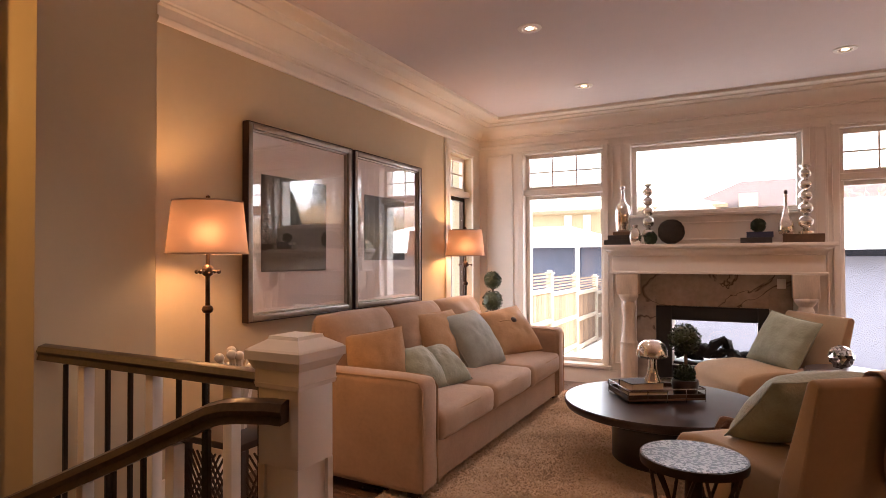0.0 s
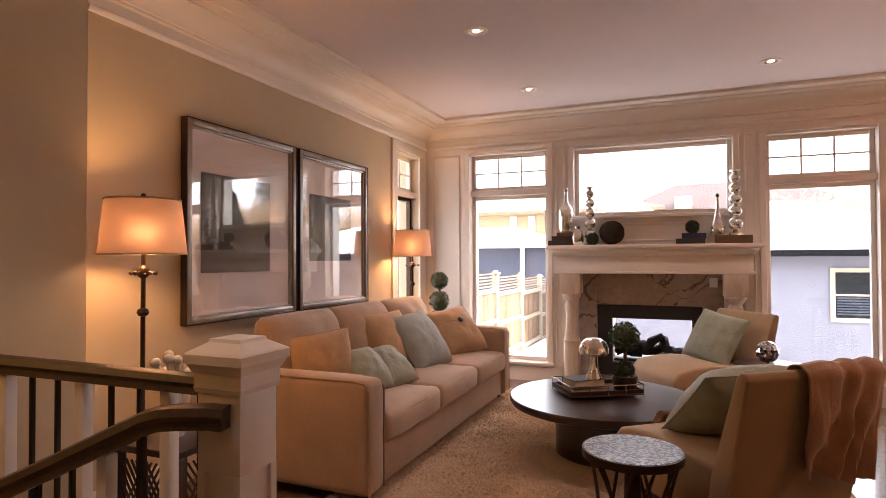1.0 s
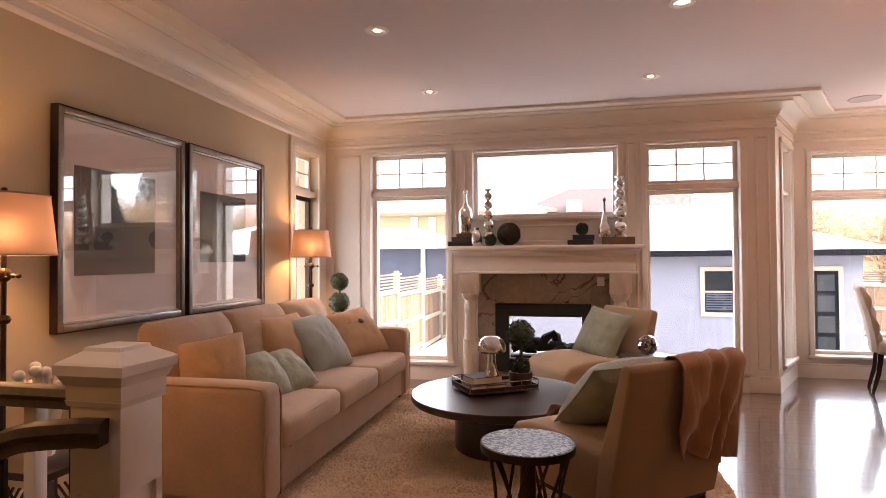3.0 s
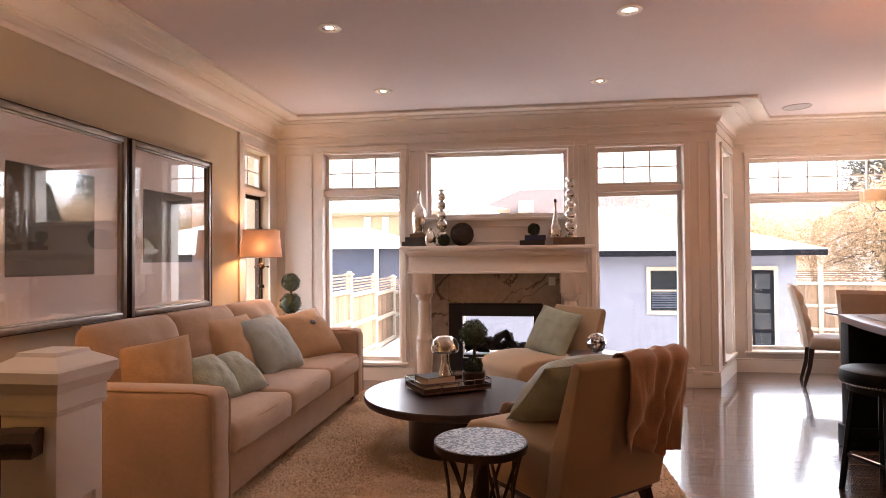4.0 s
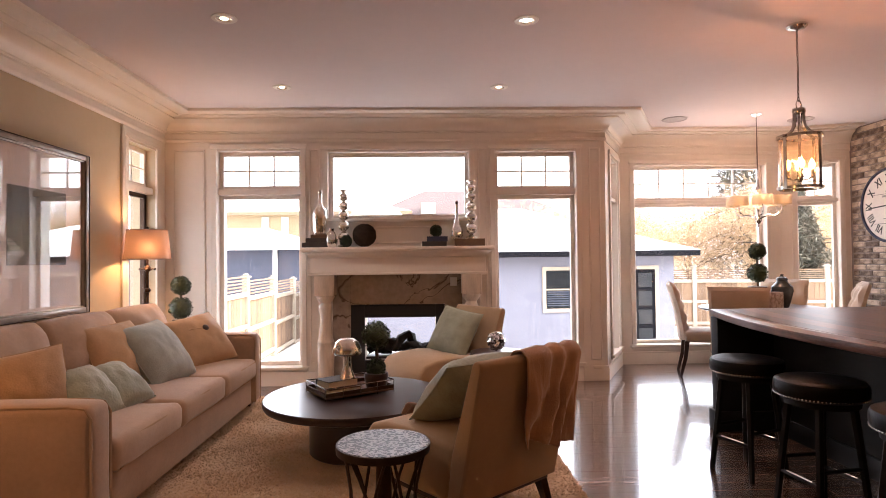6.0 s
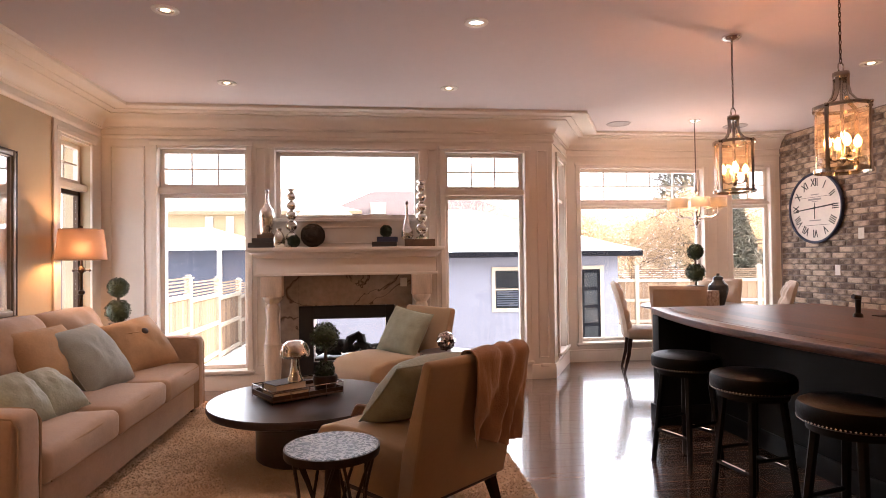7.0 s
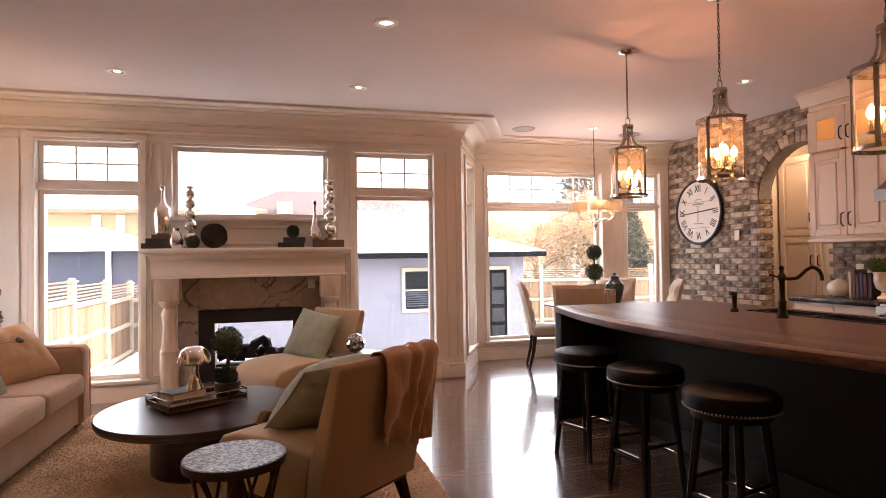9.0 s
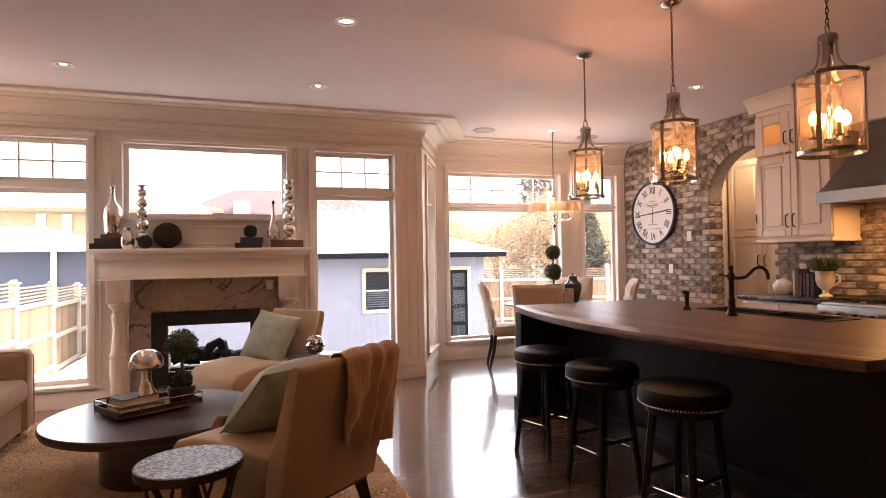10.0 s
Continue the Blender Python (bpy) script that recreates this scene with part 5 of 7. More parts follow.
# ---- floor lamps ----
def floor_lamp(at, label):
    o = thing("floor_lamp", at, 0, label, "lamp", "matching floor lamps")
    bm = G()
    lathe(bm, [(0.0, 0.0), (0.15, 0.0), (0.15, 0.012), (0.10, 0.03), (0.03, 0.05), (0.0, 0.05)], 32)
    part("base", bm, M_BRONZE, o)
    bm = G()
    lathe(bm, [(0.011, 0.04), (0.011, 1.035), (0.022, 1.04), (0.028, 1.055), (0.022, 1.07), (0.011, 1.075), (0.011, 1.215), (0.024, 1.225), (0.03, 1.245), (0.024, 1.265), (0.010, 1.275), (0.009, 1.42), (0.0, 1.42)], 14)
    part("pole", bm, M_BRONZE, o)
    for k in range(4):
        bm = G()
        a = k * math.pi / 2 + 0.3
        tube(bm, [(0.02 * math.cos(a), 0.02 * math.sin(a), 1.245), (0.055 * math.cos(a), 0.055 * math.sin(a), 1.24)], 0.005, 6)
        ball(bm, 0.011, (0.06 * math.cos(a), 0.06 * math.sin(a), 1.24), 2)
        part("finial", bm, M_BRONZE, o)
    bm = G()
    n_ = 48
    for ra, rb, za, zb in ((0.192, 0.165, 1.33, 1.585),):
        lo_ = [bm.verts.new((ra * math.cos(2 * math.pi * i / n_), ra * math.sin(2 * math.pi * i / n_), za)) for i in range(n_)]
        hi_ = [bm.verts.new((rb * math.cos(2 * math.pi * i / n_), rb * math.sin(2 * math.pi * i / n_), zb)) for i in range(n_)]
        for i in range(n_):
            bm.faces.new((lo_[i], lo_[(i + 1) % n_], hi_[(i + 1) % n_], hi_[i]))
    sh = part("shade", bm, M_SHADE, o, "glowing linen drum shade")
    for rr_, z_ in ((0.192, 1.33), (0.165, 1.585)):
        bm = G()
        tube(bm, [(rr_ * math.cos(k * 0.1745), rr_ * math.sin(k * 0.1745), z_) for k in range(36)], 0.004, 5, closed=True)
        part("hem", bm, M_SHADE, sh)
    bm = G()
    for k in range(3):
        a = k * 2.094
        tube(bm, [(0, 0, 1.58), (0.165 * math.cos(a), 0.165 * math.sin(a), 1.582)], 0.003, 5)
    lathe(bm, [(0.004, 1.42), (0.004, 1.59), (0.014, 1.595), (0.010, 1.615), (0.0, 1.62)], 10)
    part("harp", bm, M_BRONZE, o)
    bm = G()
    tube(bm, [(0.045, -0.03, 1.36), (0.045, -0.03, 1.24)], 0.0015, 4)
    ball(bm, 0.007, (0.045, -0.03, 1.235), 1)
    part("pull_chain", bm, M_BRONZE, o)
    return o


floor_lamp((*FLOOR_LAMPS[0], 0), "lit bronze floor lamp beside the stair wall")
floor_lamp((*FLOOR_LAMPS[1], 0), "lit bronze floor lamp behind the sofa end")
pl = thing("plant_stand", (-2.42, 5.72, 0), 0, "dark round plant stand in the corner", "table")
bm = G()
lathe(bm, [(0.0, 0.0), (0.14, 0.0), (0.14, 0.02), (0.03, 0.04), (0.03, 0.61), (0.13, 0.63), (0.14, 0.65), (0.0, 0.65)], 32)
part("pedestal", bm, M_ESPRESSO, pl)
topiary((-2.40, 5.72, 0.65), [(0.20, 0.11), (0.42, 0.092)], [(0.0, 0.0), (0.06, 0.0), (0.08, 0.09), (0.0, 0.09)], "two-ball clipped topiary by the window")


# ---- pictures ----
M_FRAME = mat("pewter_frame", (0.27, 0.245, 0.215), 0.34, metal=0.6, var=0.2, scale=14, coat=0.2)
M_FRAMEIN = mat("silver_frame_lip", (0.45, 0.42, 0.38), 0.35, metal=0.7, var=0.15, scale=20)
M_MAT = mat("picture_mount", (0.86, 0.79, 0.77), 0.6, var=0.03, scale=3)
M_PICGLASS = glass_mat("picture_glass", (1, 1, 1), 0.0, 2.1)


def print_mat(name, cols):
    m = bpy.data.materials.new(name)
    m.use_nodes = True
    n, l = m.node_tree.nodes, m.node_tree.links
    tc, sp, ns, ad, r = n.new("ShaderNodeTexCoord"), n.new("ShaderNodeSeparateXYZ"), n.new("ShaderNodeTexNoise"), n.new("ShaderNodeMath"), n.new("ShaderNodeValToRGB")
    l.new(tc.outputs["Generated"], sp.inputs[0])
    ns.inputs["Scale"].default_value, ns.inputs["Detail"].default_value = 5, 6
    l.new(tc.outputs["Generated"], ns.inputs["Vector"])
    ad.operation = "MULTIPLY_ADD"
    ad.inputs[1].default_value = 0.22
    l.new(ns.outputs["Fac"], ad.inputs[0])
    l.new(sp.outputs["Z"], ad.inputs[2])
    e = r.color_ramp.elements
    e[0].position, e[0].color = 0.1, (*cols[0], 1)
    e[1].position, e[1].color = 1.05, (*cols[-1], 1)
    for i, c in enumerate(cols[1:-1]):
        e.new(0.1 + 0.95 * (i + 1) / (len(cols) - 1)).color = (*c, 1)
    l.new(ad.outputs[0], r.inputs["Fac"])
    l.new(r.outputs["Color"], n["Principled BSDF"].inputs["Base Color"])
    n["Principled BSDF"].inputs["Roughness"].default_value = 0.6
    return m


def picture(y0, y1, z0, z1, inner, material, label):
    o = thing("framed_picture", (XL, (y0 + y1) / 2, z0), 0, label, "picture", "pair of pictures")
    w, h, f = (y1 - y0) / 2, z1 - z0, 0.038
    for b in ((-w, 0, -w + f, h), (w - f, 0, w, h), (-w + f, 0, w - f, f), (-w + f, h - f, w - f, h)):
        bm = G()
        box(bm, 0.002, b[0], b[1], 0.05, b[2], b[3], 0.006)
        part("frame_side", bm, M_FRAME, o, "brushed pewter frame")
    for b in ((-w - 0.007, -0.007, -w - 0.0005, h + 0.007), (w + 0.0005, -0.007, w + 0.007, h + 0.007), (-w, -0.007, w, -0.0005), (-w, h + 0.0005, w, h + 0.007)):
        bm = G()
        box(bm, 0.002, b[0], b[1], 0.053, b[2], b[3], 0.002, 1)
        part("frame_edge", bm, M_ESPRESSO, o, "dark outer edge")
    for b in ((-w + f, f, -w + f + 0.012, h - f), (w - f - 0.012, f, w - f, h - f), (-w + f + 0.012, f, w - f - 0.012, f + 0.012), (-w + f + 0.012, h - f - 0.012, w - f - 0.012, h - f)):
        bm = G()
        box(bm, 0.002, b[0], b[1], 0.035, b[2], b[3], 0.002, 1)
        part("frame_lip", bm, M_FRAMEIN, o)
    bm = G()
    box(bm, 0.004, -w + f, f, 0.012, w - f, h - f)
    part("mount", bm, M_MAT, o, "pale card mount", smooth=False)
    a, b, c, d = inner
    bm = G()
    box(bm, 0.0125, a, c, 0.015, b, d)
    part("print", bm, material, o, "muted landscape print", smooth=False)
    bm = G()
    box(bm, 0.021, -w + f + 0.011, f + 0.011, 0.024, w - f - 0.011, h - f - 0.011)
    part("glazing", bm, M_PICGLASS, o, smooth=False).visible_shadow = False
    return o


picture(2.54, 3.575, 0.92, 2.14, (-0.38, 0.255, 0.30, 0.92), print_mat("print_forest", [(0.06, 0.055, 0.045), (0.10, 0.095, 0.075), (0.07, 0.075, 0.06), (0.16, 0.16, 0.14), (0.05, 0.055, 0.045)]), "large pewter framed print under reflective glass, nearer the stairs")
picture(3.62, 4.64, 0.92, 2.14, (-0.34, 0.27, 0.37, 0.90), print_mat("print_field", [(0.10, 0.09, 0.07), (0.13, 0.14, 0.07), (0.16, 0.18, 0.12), (0.06, 0.08, 0.09), (0.03, 0.045, 0.055)]), "large pewter framed field print under reflective glass, nearer the windows")


# ---- on the mantel ----
MZ, MY = 1.4325, 5.92
for k, (x, w, h, z, material, turn) in enumerate(((-1.115, 0.27, 0.05, 0, M_BOOK, 3), (-1.09, 0.23, 0.045, 0.0505, M_BOOK, -4), (-1.06, 0.20, 0.035, 0.096, M_BOOKB, 2))):
    book((x, MY, MZ + z), 180 + turn, w, 0.16, h, material, "old book in a stack on the mantel", "books on the mantel")
for k, (x, w, h, z, material) in enumerate(((0.09, 0.25, 0.05, 0, M_BOOK), (0.12, 0.21, 0.05, 0.0505, M_NAVY), (0.45, 0.31, 0.075, 0, M_BOOKB))):
    book((x, MY, MZ + z), 180, w, 0.16, h, material, "dark book lying on the mantel", "books on the mantel")


def lathed(name, at, prof, material, label, category="ornament", group=""):
    o = thing(name, at, 0, label, category, group)
    bm = G()
    lathe(bm, prof, 28)
    part("body", bm, material, o)
    return o


BOTTLE = [(0.0, 0.0), (0.055, 0.0), (0.068, 0.03), (0.074, 0.19), (0.064, 0.25), (0.032, 0.29), (0.018, 0.33), (0.016, 0.41), (0.022, 0.415), (0.0, 0.417)]
b1 = lathed("glass_bottle", (-1.075, MY, MZ + 0.132), BOTTLE, M_MERCURY, "mercury glass bottle with stopper on stacked books")
bm = G()
ball(bm, 0.025, (0, 0, 0.437), 2)
part("stopper", bm, M_CHROME, b1)
b2 = lathed("glass_bottle", (0.325, MY, MZ + 0.076), [(0, 0), (0.055, 0.0), (0.066, 0.035), (0.06, 0.09), (0.034, 0.16), (0.015, 0.23), (0.012, 0.345), (0.018, 0.355), (0, 0.357)], M_MERCURY, "slender mercury glass bottle on a brown book")
bm = G()
ball(bm, 0.016, (0, 0, 0.372), 2, (1, 1, 1.5))
part("stopper", bm, M_BRONZE, b2)
lathed("glass_jar", (-0.952, MY - 0.05, MZ), [(0, 0), (0.04, 0.0), (0.06, 0.03), (0.064, 0.08), (0.045, 0.14), (0.025, 0.165), (0.03, 0.19), (0, 0.192)], M_MERCURY, "squat mercury glass jar on the mantel")


def bubbles(at, n_, r, label):
    prof = [(0.0, 0.0), (0.06, 0.0), (0.06, 0.02), (0.03, 0.035)]
    z = 0.04
    for k in range(n_):
        rr_ = r * (1 - 0.06 * k)
        for j in range(7):
            a = -1.25 + 2.5 * j / 6
            prof.append((max(0.018, rr_ * math.cos(a)), z + rr_ + rr_ * math.sin(a) * 0.95))
        z += 2 * rr_ * 0.93
    prof += [(0.022, z + 0.01), (0.045, z + 0.02), (0.045, z + 0.035), (0.0, z + 0.035)]
    return lathed("candle_holder", at, prof, M_MERCURY, label, "candle holder", "bubble candle holders")


bubbles((-0.835, MY, MZ), 5, 0.063, "stacked-bubble mercury glass candle holder on the mantel")
bubbles((0.475, MY, MZ + 0.076), 5, 0.0645, "taller bubble candle holder on a brown book")
tw = thing("twig_ball", (-0.625, MY, MZ), 0, "dark woven twig ball on the mantel", "ornament")
bm = G()
ball(bm, 0.105, (0, 0, 0.122), 3)
part("core", bm, M_TWIG, tw)
rc = random.Random(4)
bm = G()
for k in range(42):
    ax = Vector((rc.gauss(0, 1), rc.gauss(0, 1), rc.gauss(0, 1))).normalized()
    u_ = ax.orthogonal().normalized()
    v_ = ax.cross(u_)
    r_ = 0.112 + rc.uniform(0, 0.01)
    tube(bm, [Vector((0, 0, 0.122)) + (u_ * math.cos(j * 0.5236) + v_ * math.sin(j * 0.5236)) * r_ for j in range(12)], 0.0035, 4, closed=True)
tagged(part("twig_weave", bm, M_TWIG, tw), kind="stuff")
topiary((-0.80, MY - 0.09, MZ), [(0.058, 0.058)], None, "small moss ball on the mantel", False)
topiary((0.11, MY, MZ + 0.10), [(0.06, 0.06)], None, "small moss ball on two dark books", False)
bm = G()
box(bm, 0.255, YW - 0.043, 1.02, 0.325, YW - 0.0355, 1.11, 0.002, 1)
tagged(part("wall_switch", bm, M_PLATE), "white switch plate on the marble surround", "switch")


# ---- ceiling lights ----
for px_, py_ in POTS:
    o = thing("recessed_light", (px_, py_, CEIL), 0, "lit recessed downlight with a white trim ring in the ceiling", "light", "recessed ceiling lights")
    bm = G()
    lathe(bm, [(0.046, -0.002), (0.050, -0.009), (0.074, -0.007), (0.078, -0.0005)], 36, cap=False)
    part("trim_ring", bm, M_PLATE, o)
    bm = G()
    lathe(bm, [(0.0, -0.003), (0.047, -0.003), (0.047, -0.001), (0.0, -0.001)], 28)
    part("reflector", bm, M_NICKEL, o)
    bm = G()
    lathe(bm, [(0.0, -0.0075), (0.02, -0.0065), (0.026, -0.0035), (0.0, -0.0033)], 20)
    part("bulb", bm, M_POT, o)
for x, y in ((2.73, 6.18), (4.15, 6.20)):
    o = thing("ceiling_speaker", (x, y, CEIL), 0, "round white speaker grille in the ceiling", "speaker")
    bm = G()
    lathe(bm, [(0.0, -0.004), (0.115, -0.004), (0.12, -0.008), (0.13, -0.006), (0.133, -0.0005)], 40)
    part("grille", bm, M_GRILLE, o)


def chain(bm, x, y, z0, z1, r=0.009):
    n_ = max(2, int((z1 - z0) / (r * 2.6)))
    for k in range(n_):
        zc = z0 + (k + 0.5) * (z1 - z0) / n_
        hl = (z1 - z0) / n_ * 0.68
        pts = []
        for j in range(8):
            a = j * math.pi / 4
            u, w = r * 0.62 * math.cos(a), hl * math.sin(a)
            pts.append((x + (u if k % 2 else 0), y + (0 if k % 2 else u), zc + w))
        tube(bm, pts, 0.0024, 4, closed=True)
    return bm


def pendant(at):
    o = thing("pendant_light", at, 20, "lit lantern pendant with a clear glass cylinder on a nickel chain", "light", "pendants over the island")
    R_ = 0.128
    bm = G()
    lathe(bm, [(0.0, 1.072), (0.062, 1.072), (0.062, 1.06), (0.045, 1.045), (0.012, 1.04), (0.0, 1.03)], 32)
    part("canopy", bm, M_CHROME, o)
    part("chain", chain(G(), 0, 0, 0.575, 1.035), M_BRONZE, o)
    bm = G()
    tube(bm, [(0.024 * math.cos(a * 0.5236), 0, 0.55 + 0.03 * math.sin(a * 0.5236)) for a in range(12)], 0.004, 6, closed=True)
    part("loop", bm, M_NICKEL, o)
    bm = G()
    lathe(bm, [(0.0, 0.525), (0.038, 0.525), (0.04, 0.51), (0.036, 0.49), (0.0, 0.49)], 24)
    part("collar", bm, M_NICKEL, o)
    for k in range(4):
        a = k * math.pi / 2
        c, s_ = math.cos(a), math.sin(a)
        bm = G()
        prof = [(0.034, 0.505), (0.034, 0.445), (0.043, 0.405), (0.070, 0.370), (0.112, 0.351), (R_ + 0.006, 0.345), (R_ + 0.006, 0.0)]
        w = 0.010
        ring = []
        for r_, z_ in prof:
            ring.append([bm.verts.new((c * (r_ + d_) - s_ * e_, s_ * (r_ + d_) + c * e_, z_ + (0.004 if d_ > 0 and z_ > 0.346 else 0))) for d_, e_ in ((-0.002, -w), (-0.002, w), (0.003, w), (0.003, -w))])
        for p_, q_ in zip(ring, ring[1:]):
            for j in range(4):
                bm.faces.new((p_[j], p_[(j + 1) % 4], q_[(j + 1) % 4], q_[j]))
        bm.faces.new(ring[0])
        bm.faces.new(ring[-1][::-1])
        part("strap", bm, M_NICKEL, o, smooth=False)
        bm = G()
        ball(bm, 0.010, (c * (R_ + 0.014), s_ * (R_ + 0.014), 0.342), 2)
        part("knob", bm, M_NICKEL, o)
    for z_ in (0.332, 0.0):
        bm = G()
        lathe(bm, [(R_ - 0.004, z_), (R_ + 0.005, z_), (R_ + 0.005, z_ + 0.018), (R_ - 0.004, z_ + 0.018), (R_ - 0.004, z_)], 48, cap=False)
        part("band", bm, M_NICKEL, o)
    bm = G()
    n_ = 48
    lo_ = [bm.verts.new(((R_ - 0.006) * math.cos(2 * math.pi * i / n_), (R_ - 0.006) * math.sin(2 * math.pi * i / n_), 0.012)) for i in range(n_)]
    hi_ = [bm.verts.new((v.co.x, v.co.y, 0.34)) for v in lo_]
    for i in range(n_):
        bm.faces.new((lo_[i], lo_[(i + 1) % n_], hi_[(i + 1) % n_], hi_[i]))
    g = part("glass_cylinder", bm, M_SEEDED, o, "clear seeded glass")
    g.visible_shadow = False
    bm = G()
    lathe(bm, [(0.0, 0.045), (0.012, 0.05), (0.02, 0.07), (0.010, 0.085), (0.008, 0.505), (0.0, 0.505)], 12)
    part("stem", bm, M_NICKEL, o)
    for k in range(4):
        a = k * math.pi / 2 + 0.785
        c, s_ = math.cos(a), math.sin(a)
        bm = G()
        tube(bm, [(0, 0, 0.075), (0.035 * c, 0.035 * s_, 0.06), (0.068 * c, 0.068 * s_, 0.075)], 0.005, 6)
        lathe(bm, [(0.018, 0.07), (0.020, 0.076), (0.010, 0.08), (0.010, 0.128), (0.0, 0.129)], 10, (0.068 * c, 0.068 * s_, 0))
        arm = part("arm", bm, M_NICKEL, o)
        bm = G()
        lathe(bm, [(0.007, 0.129), (0.018, 0.148), (0.019, 0.160), (0.012, 0.180), (0.003, 0.194), (0.0, 0.195)], 14, (0.068 * c, 0.068 * s_, 0))
        part("bulb", bm, M_BULB, arm, "glowing candle bulb")
    return o


for x, y in PENDANTS:
    pendant((x, y, 1.727))

ch = thing("chandelier", (*CHANDELIER, 1.60), 10, "lit chrome chandelier with small cream drum shades and crystal drops", "light")
bm = G()
lathe(bm, [(0.0, 1.199), (0.06, 1.199), (0.06, 1.19), (0.02, 1.17), (0.0, 1.165)], 28)
part("canopy", bm, M_CHROME, ch)
part("chain", chain(G(), 0, 0, 0.52, 1.17), M_BRONZE, ch)
bm = G()
lathe(bm, [(0.0, 0.0), (0.012, 0.015), (0.006, 0.03), (0.03, 0.06), (0.035, 0.08), (0.014, 0.10), (0.010, 0.16), (0.022, 0.19), (0.010, 0.22), (0.010, 0.36), (0.03, 0.40), (0.012, 0.44), (0.008, 0.52), (0.0, 0.52)], 18)
part("column", bm, M_CHROME, ch)
for k in range(6):
    a = k * math.pi / 3
    c, s_ = math.cos(a), math.sin(a)
    bm = G()
    tube(bm, [(0.02 * c, 0.02 * s_, 0.09), (0.10 * c, 0.10 * s_, 0.13), (0.17 * c, 0.17 * s_, 0.12), (0.225 * c, 0.225 * s_, 0.16), (0.225 * c, 0.225 * s_, 0.24)], 0.006, 7)
    arm = part("arm", bm, M_CHROME, ch)
    bm = G()
    lathe(bm, [(0.092, 0.222), (0.092, 0.322)], 28, (0.225 * c, 0.225 * s_, 0))
    for f in [f for f in bm.faces if len(f.verts) > 4]:
        bm.faces.remove(f)
    part("shade", bm, M_SHADE2, arm, "cream drum shade")
    bm = G()
    lathe(bm, [(0.006, 0.24), (0.012, 0.26), (0.010, 0.285), (0.0, 0.30)], 10, (0.225 * c, 0.225 * s_, 0))
    part("bulb", bm, M_BULB, arm)
    for j in range(3):
        bm = G()
        b_ = a + (j - 1) * 0.3
        t_ = bmesh.new()
        bmesh.ops.create_icosphere(t_, subdivisions=1, radius=0.016, matrix=Matrix.Translation((0.22 * math.cos(b_), 0.22 * math.sin(b_), 0.165 - 0.02 * (j % 2))) @ Matrix.Diagonal((0.8, 0.8, 1.9, 1)))
        part("crystal", merge(bm, t_), M_CRYSTAL, arm, smooth=False)


# ---- island ----
def bow(y):
    return 1.968 + 0.108 * (y - 2.95) ** 2


Y0, Y1, XI = 1.50, 4.40, 3.64
SINK = (3.20, 3.56, 2.45, 3.42)
isl = thing("kitchen_island", (2.9, 2.95, 0), 0, "black painted island with panelled sides and plinth", "island")
bm = G()
box(bm, -0.32, -1.27, 0.0, 0.66, 1.27, 0.845, 0.004)
part("body", bm, M_BLACK, isl)
for sgn in (-1, 1):
    bm = G()
    ya, yb = sorted((sgn * 1.272, sgn * 1.37))
    x0 = -0.74 if sgn > 0 else -0.30
    box(bm, x0, ya, 0.0, 0.66, yb, 0.845, 0.006)
    end = part("end_panel", bm, M_BLACK, isl)
    bm = G()
    box(bm, x0 - 0.02, ya - 0.018, 0.0, 0.68, yb + 0.018, 0.15, 0.008)
    part("plinth", bm, M_BLACK, end)
    bm = G()
    for b in ((x0 + 0.14, 0.22, x0 + 0.18, 0.74), (0.50, 0.22, 0.54, 0.74), (x0 + 0.18, 0.22, 0.50, 0.26), (x0 + 0.18, 0.70, 0.50, 0.74)):
        box(bm, b[0], ya - 0.012 if sgn < 0 else yb, b[1], b[2], ya if sgn < 0 else yb + 0.012, b[3], 0.004, 1)
    part("panel_moulding", bm, M_BLACK, end)
bm = G()
box(bm, -0.335, -1.27, 0.0, -0.321, 1.27, 0.13, 0.003)
part("skirting", bm, M_BLACK, isl)

top = thing("island_worktop", (2.9, 2.15, 0.848), 0, "walnut plank worktop with a bowed front edge", "worktop")
NS = 12
for k in range(NS):
    # staves run the length of the island
    ys = [Y0 + (Y1 - Y0) * j / 24 for j in range(25)]
    lo_x = lambda y, f: (bow(y) + (XI - bow(y)) * f)
    f0, f1 = k / NS, (k + 1) / NS - 0.0002
    spans = [(Y0, Y1)]
    xm = 2.1 + (XI - 2.1) * (f0 + f1) / 2
    if SINK[0] < xm < SINK[1]:
        spans = [(Y0, SINK[2]), (SINK[3], Y1)]
    for a_, b_ in spans:
        yy = [a_ + (b_ - a_) * j / 24 for j in range(25)]
        poly = [(lo_x(y, f0) - 2.9, y - 2.15) for y in yy] + [(lo_x(y, f1) - 2.9, y - 2.15) for y in reversed(yy)]
        bm = G()
        prism(bm, poly, 0.0, 0.045, 0.0 if k else 0.005)
        part("stave", bm, M_TOP, top)

sink = thing("double_sink", (3.38, (SINK[2] + SINK[3]) / 2, 0.89), 0, "black double-bowl sink sunk in the worktop", "sink")
for sg in (-1, 1):
    bm = G()
    w, d_ = 0.118, 0.225
    cy = sg * 0.235
    for b in ((-w - 0.01, cy - d_, -w, cy + d_), (w, cy - d_, w + 0.01, cy + d_), (-w, cy - d_, w, cy - d_ + 0.01), (-w, cy + d_ - 0.01, w, cy + d_)):
        box(bm, b[0], b[1], -0.2, b[2], b[3], 0.0)
    box(bm, -w, cy - d_ + 0.01, -0.2, w, cy + d_ - 0.01, -0.19)
    part("bowl", bm, M_BLACK, sink, smooth=False)
bm = G()
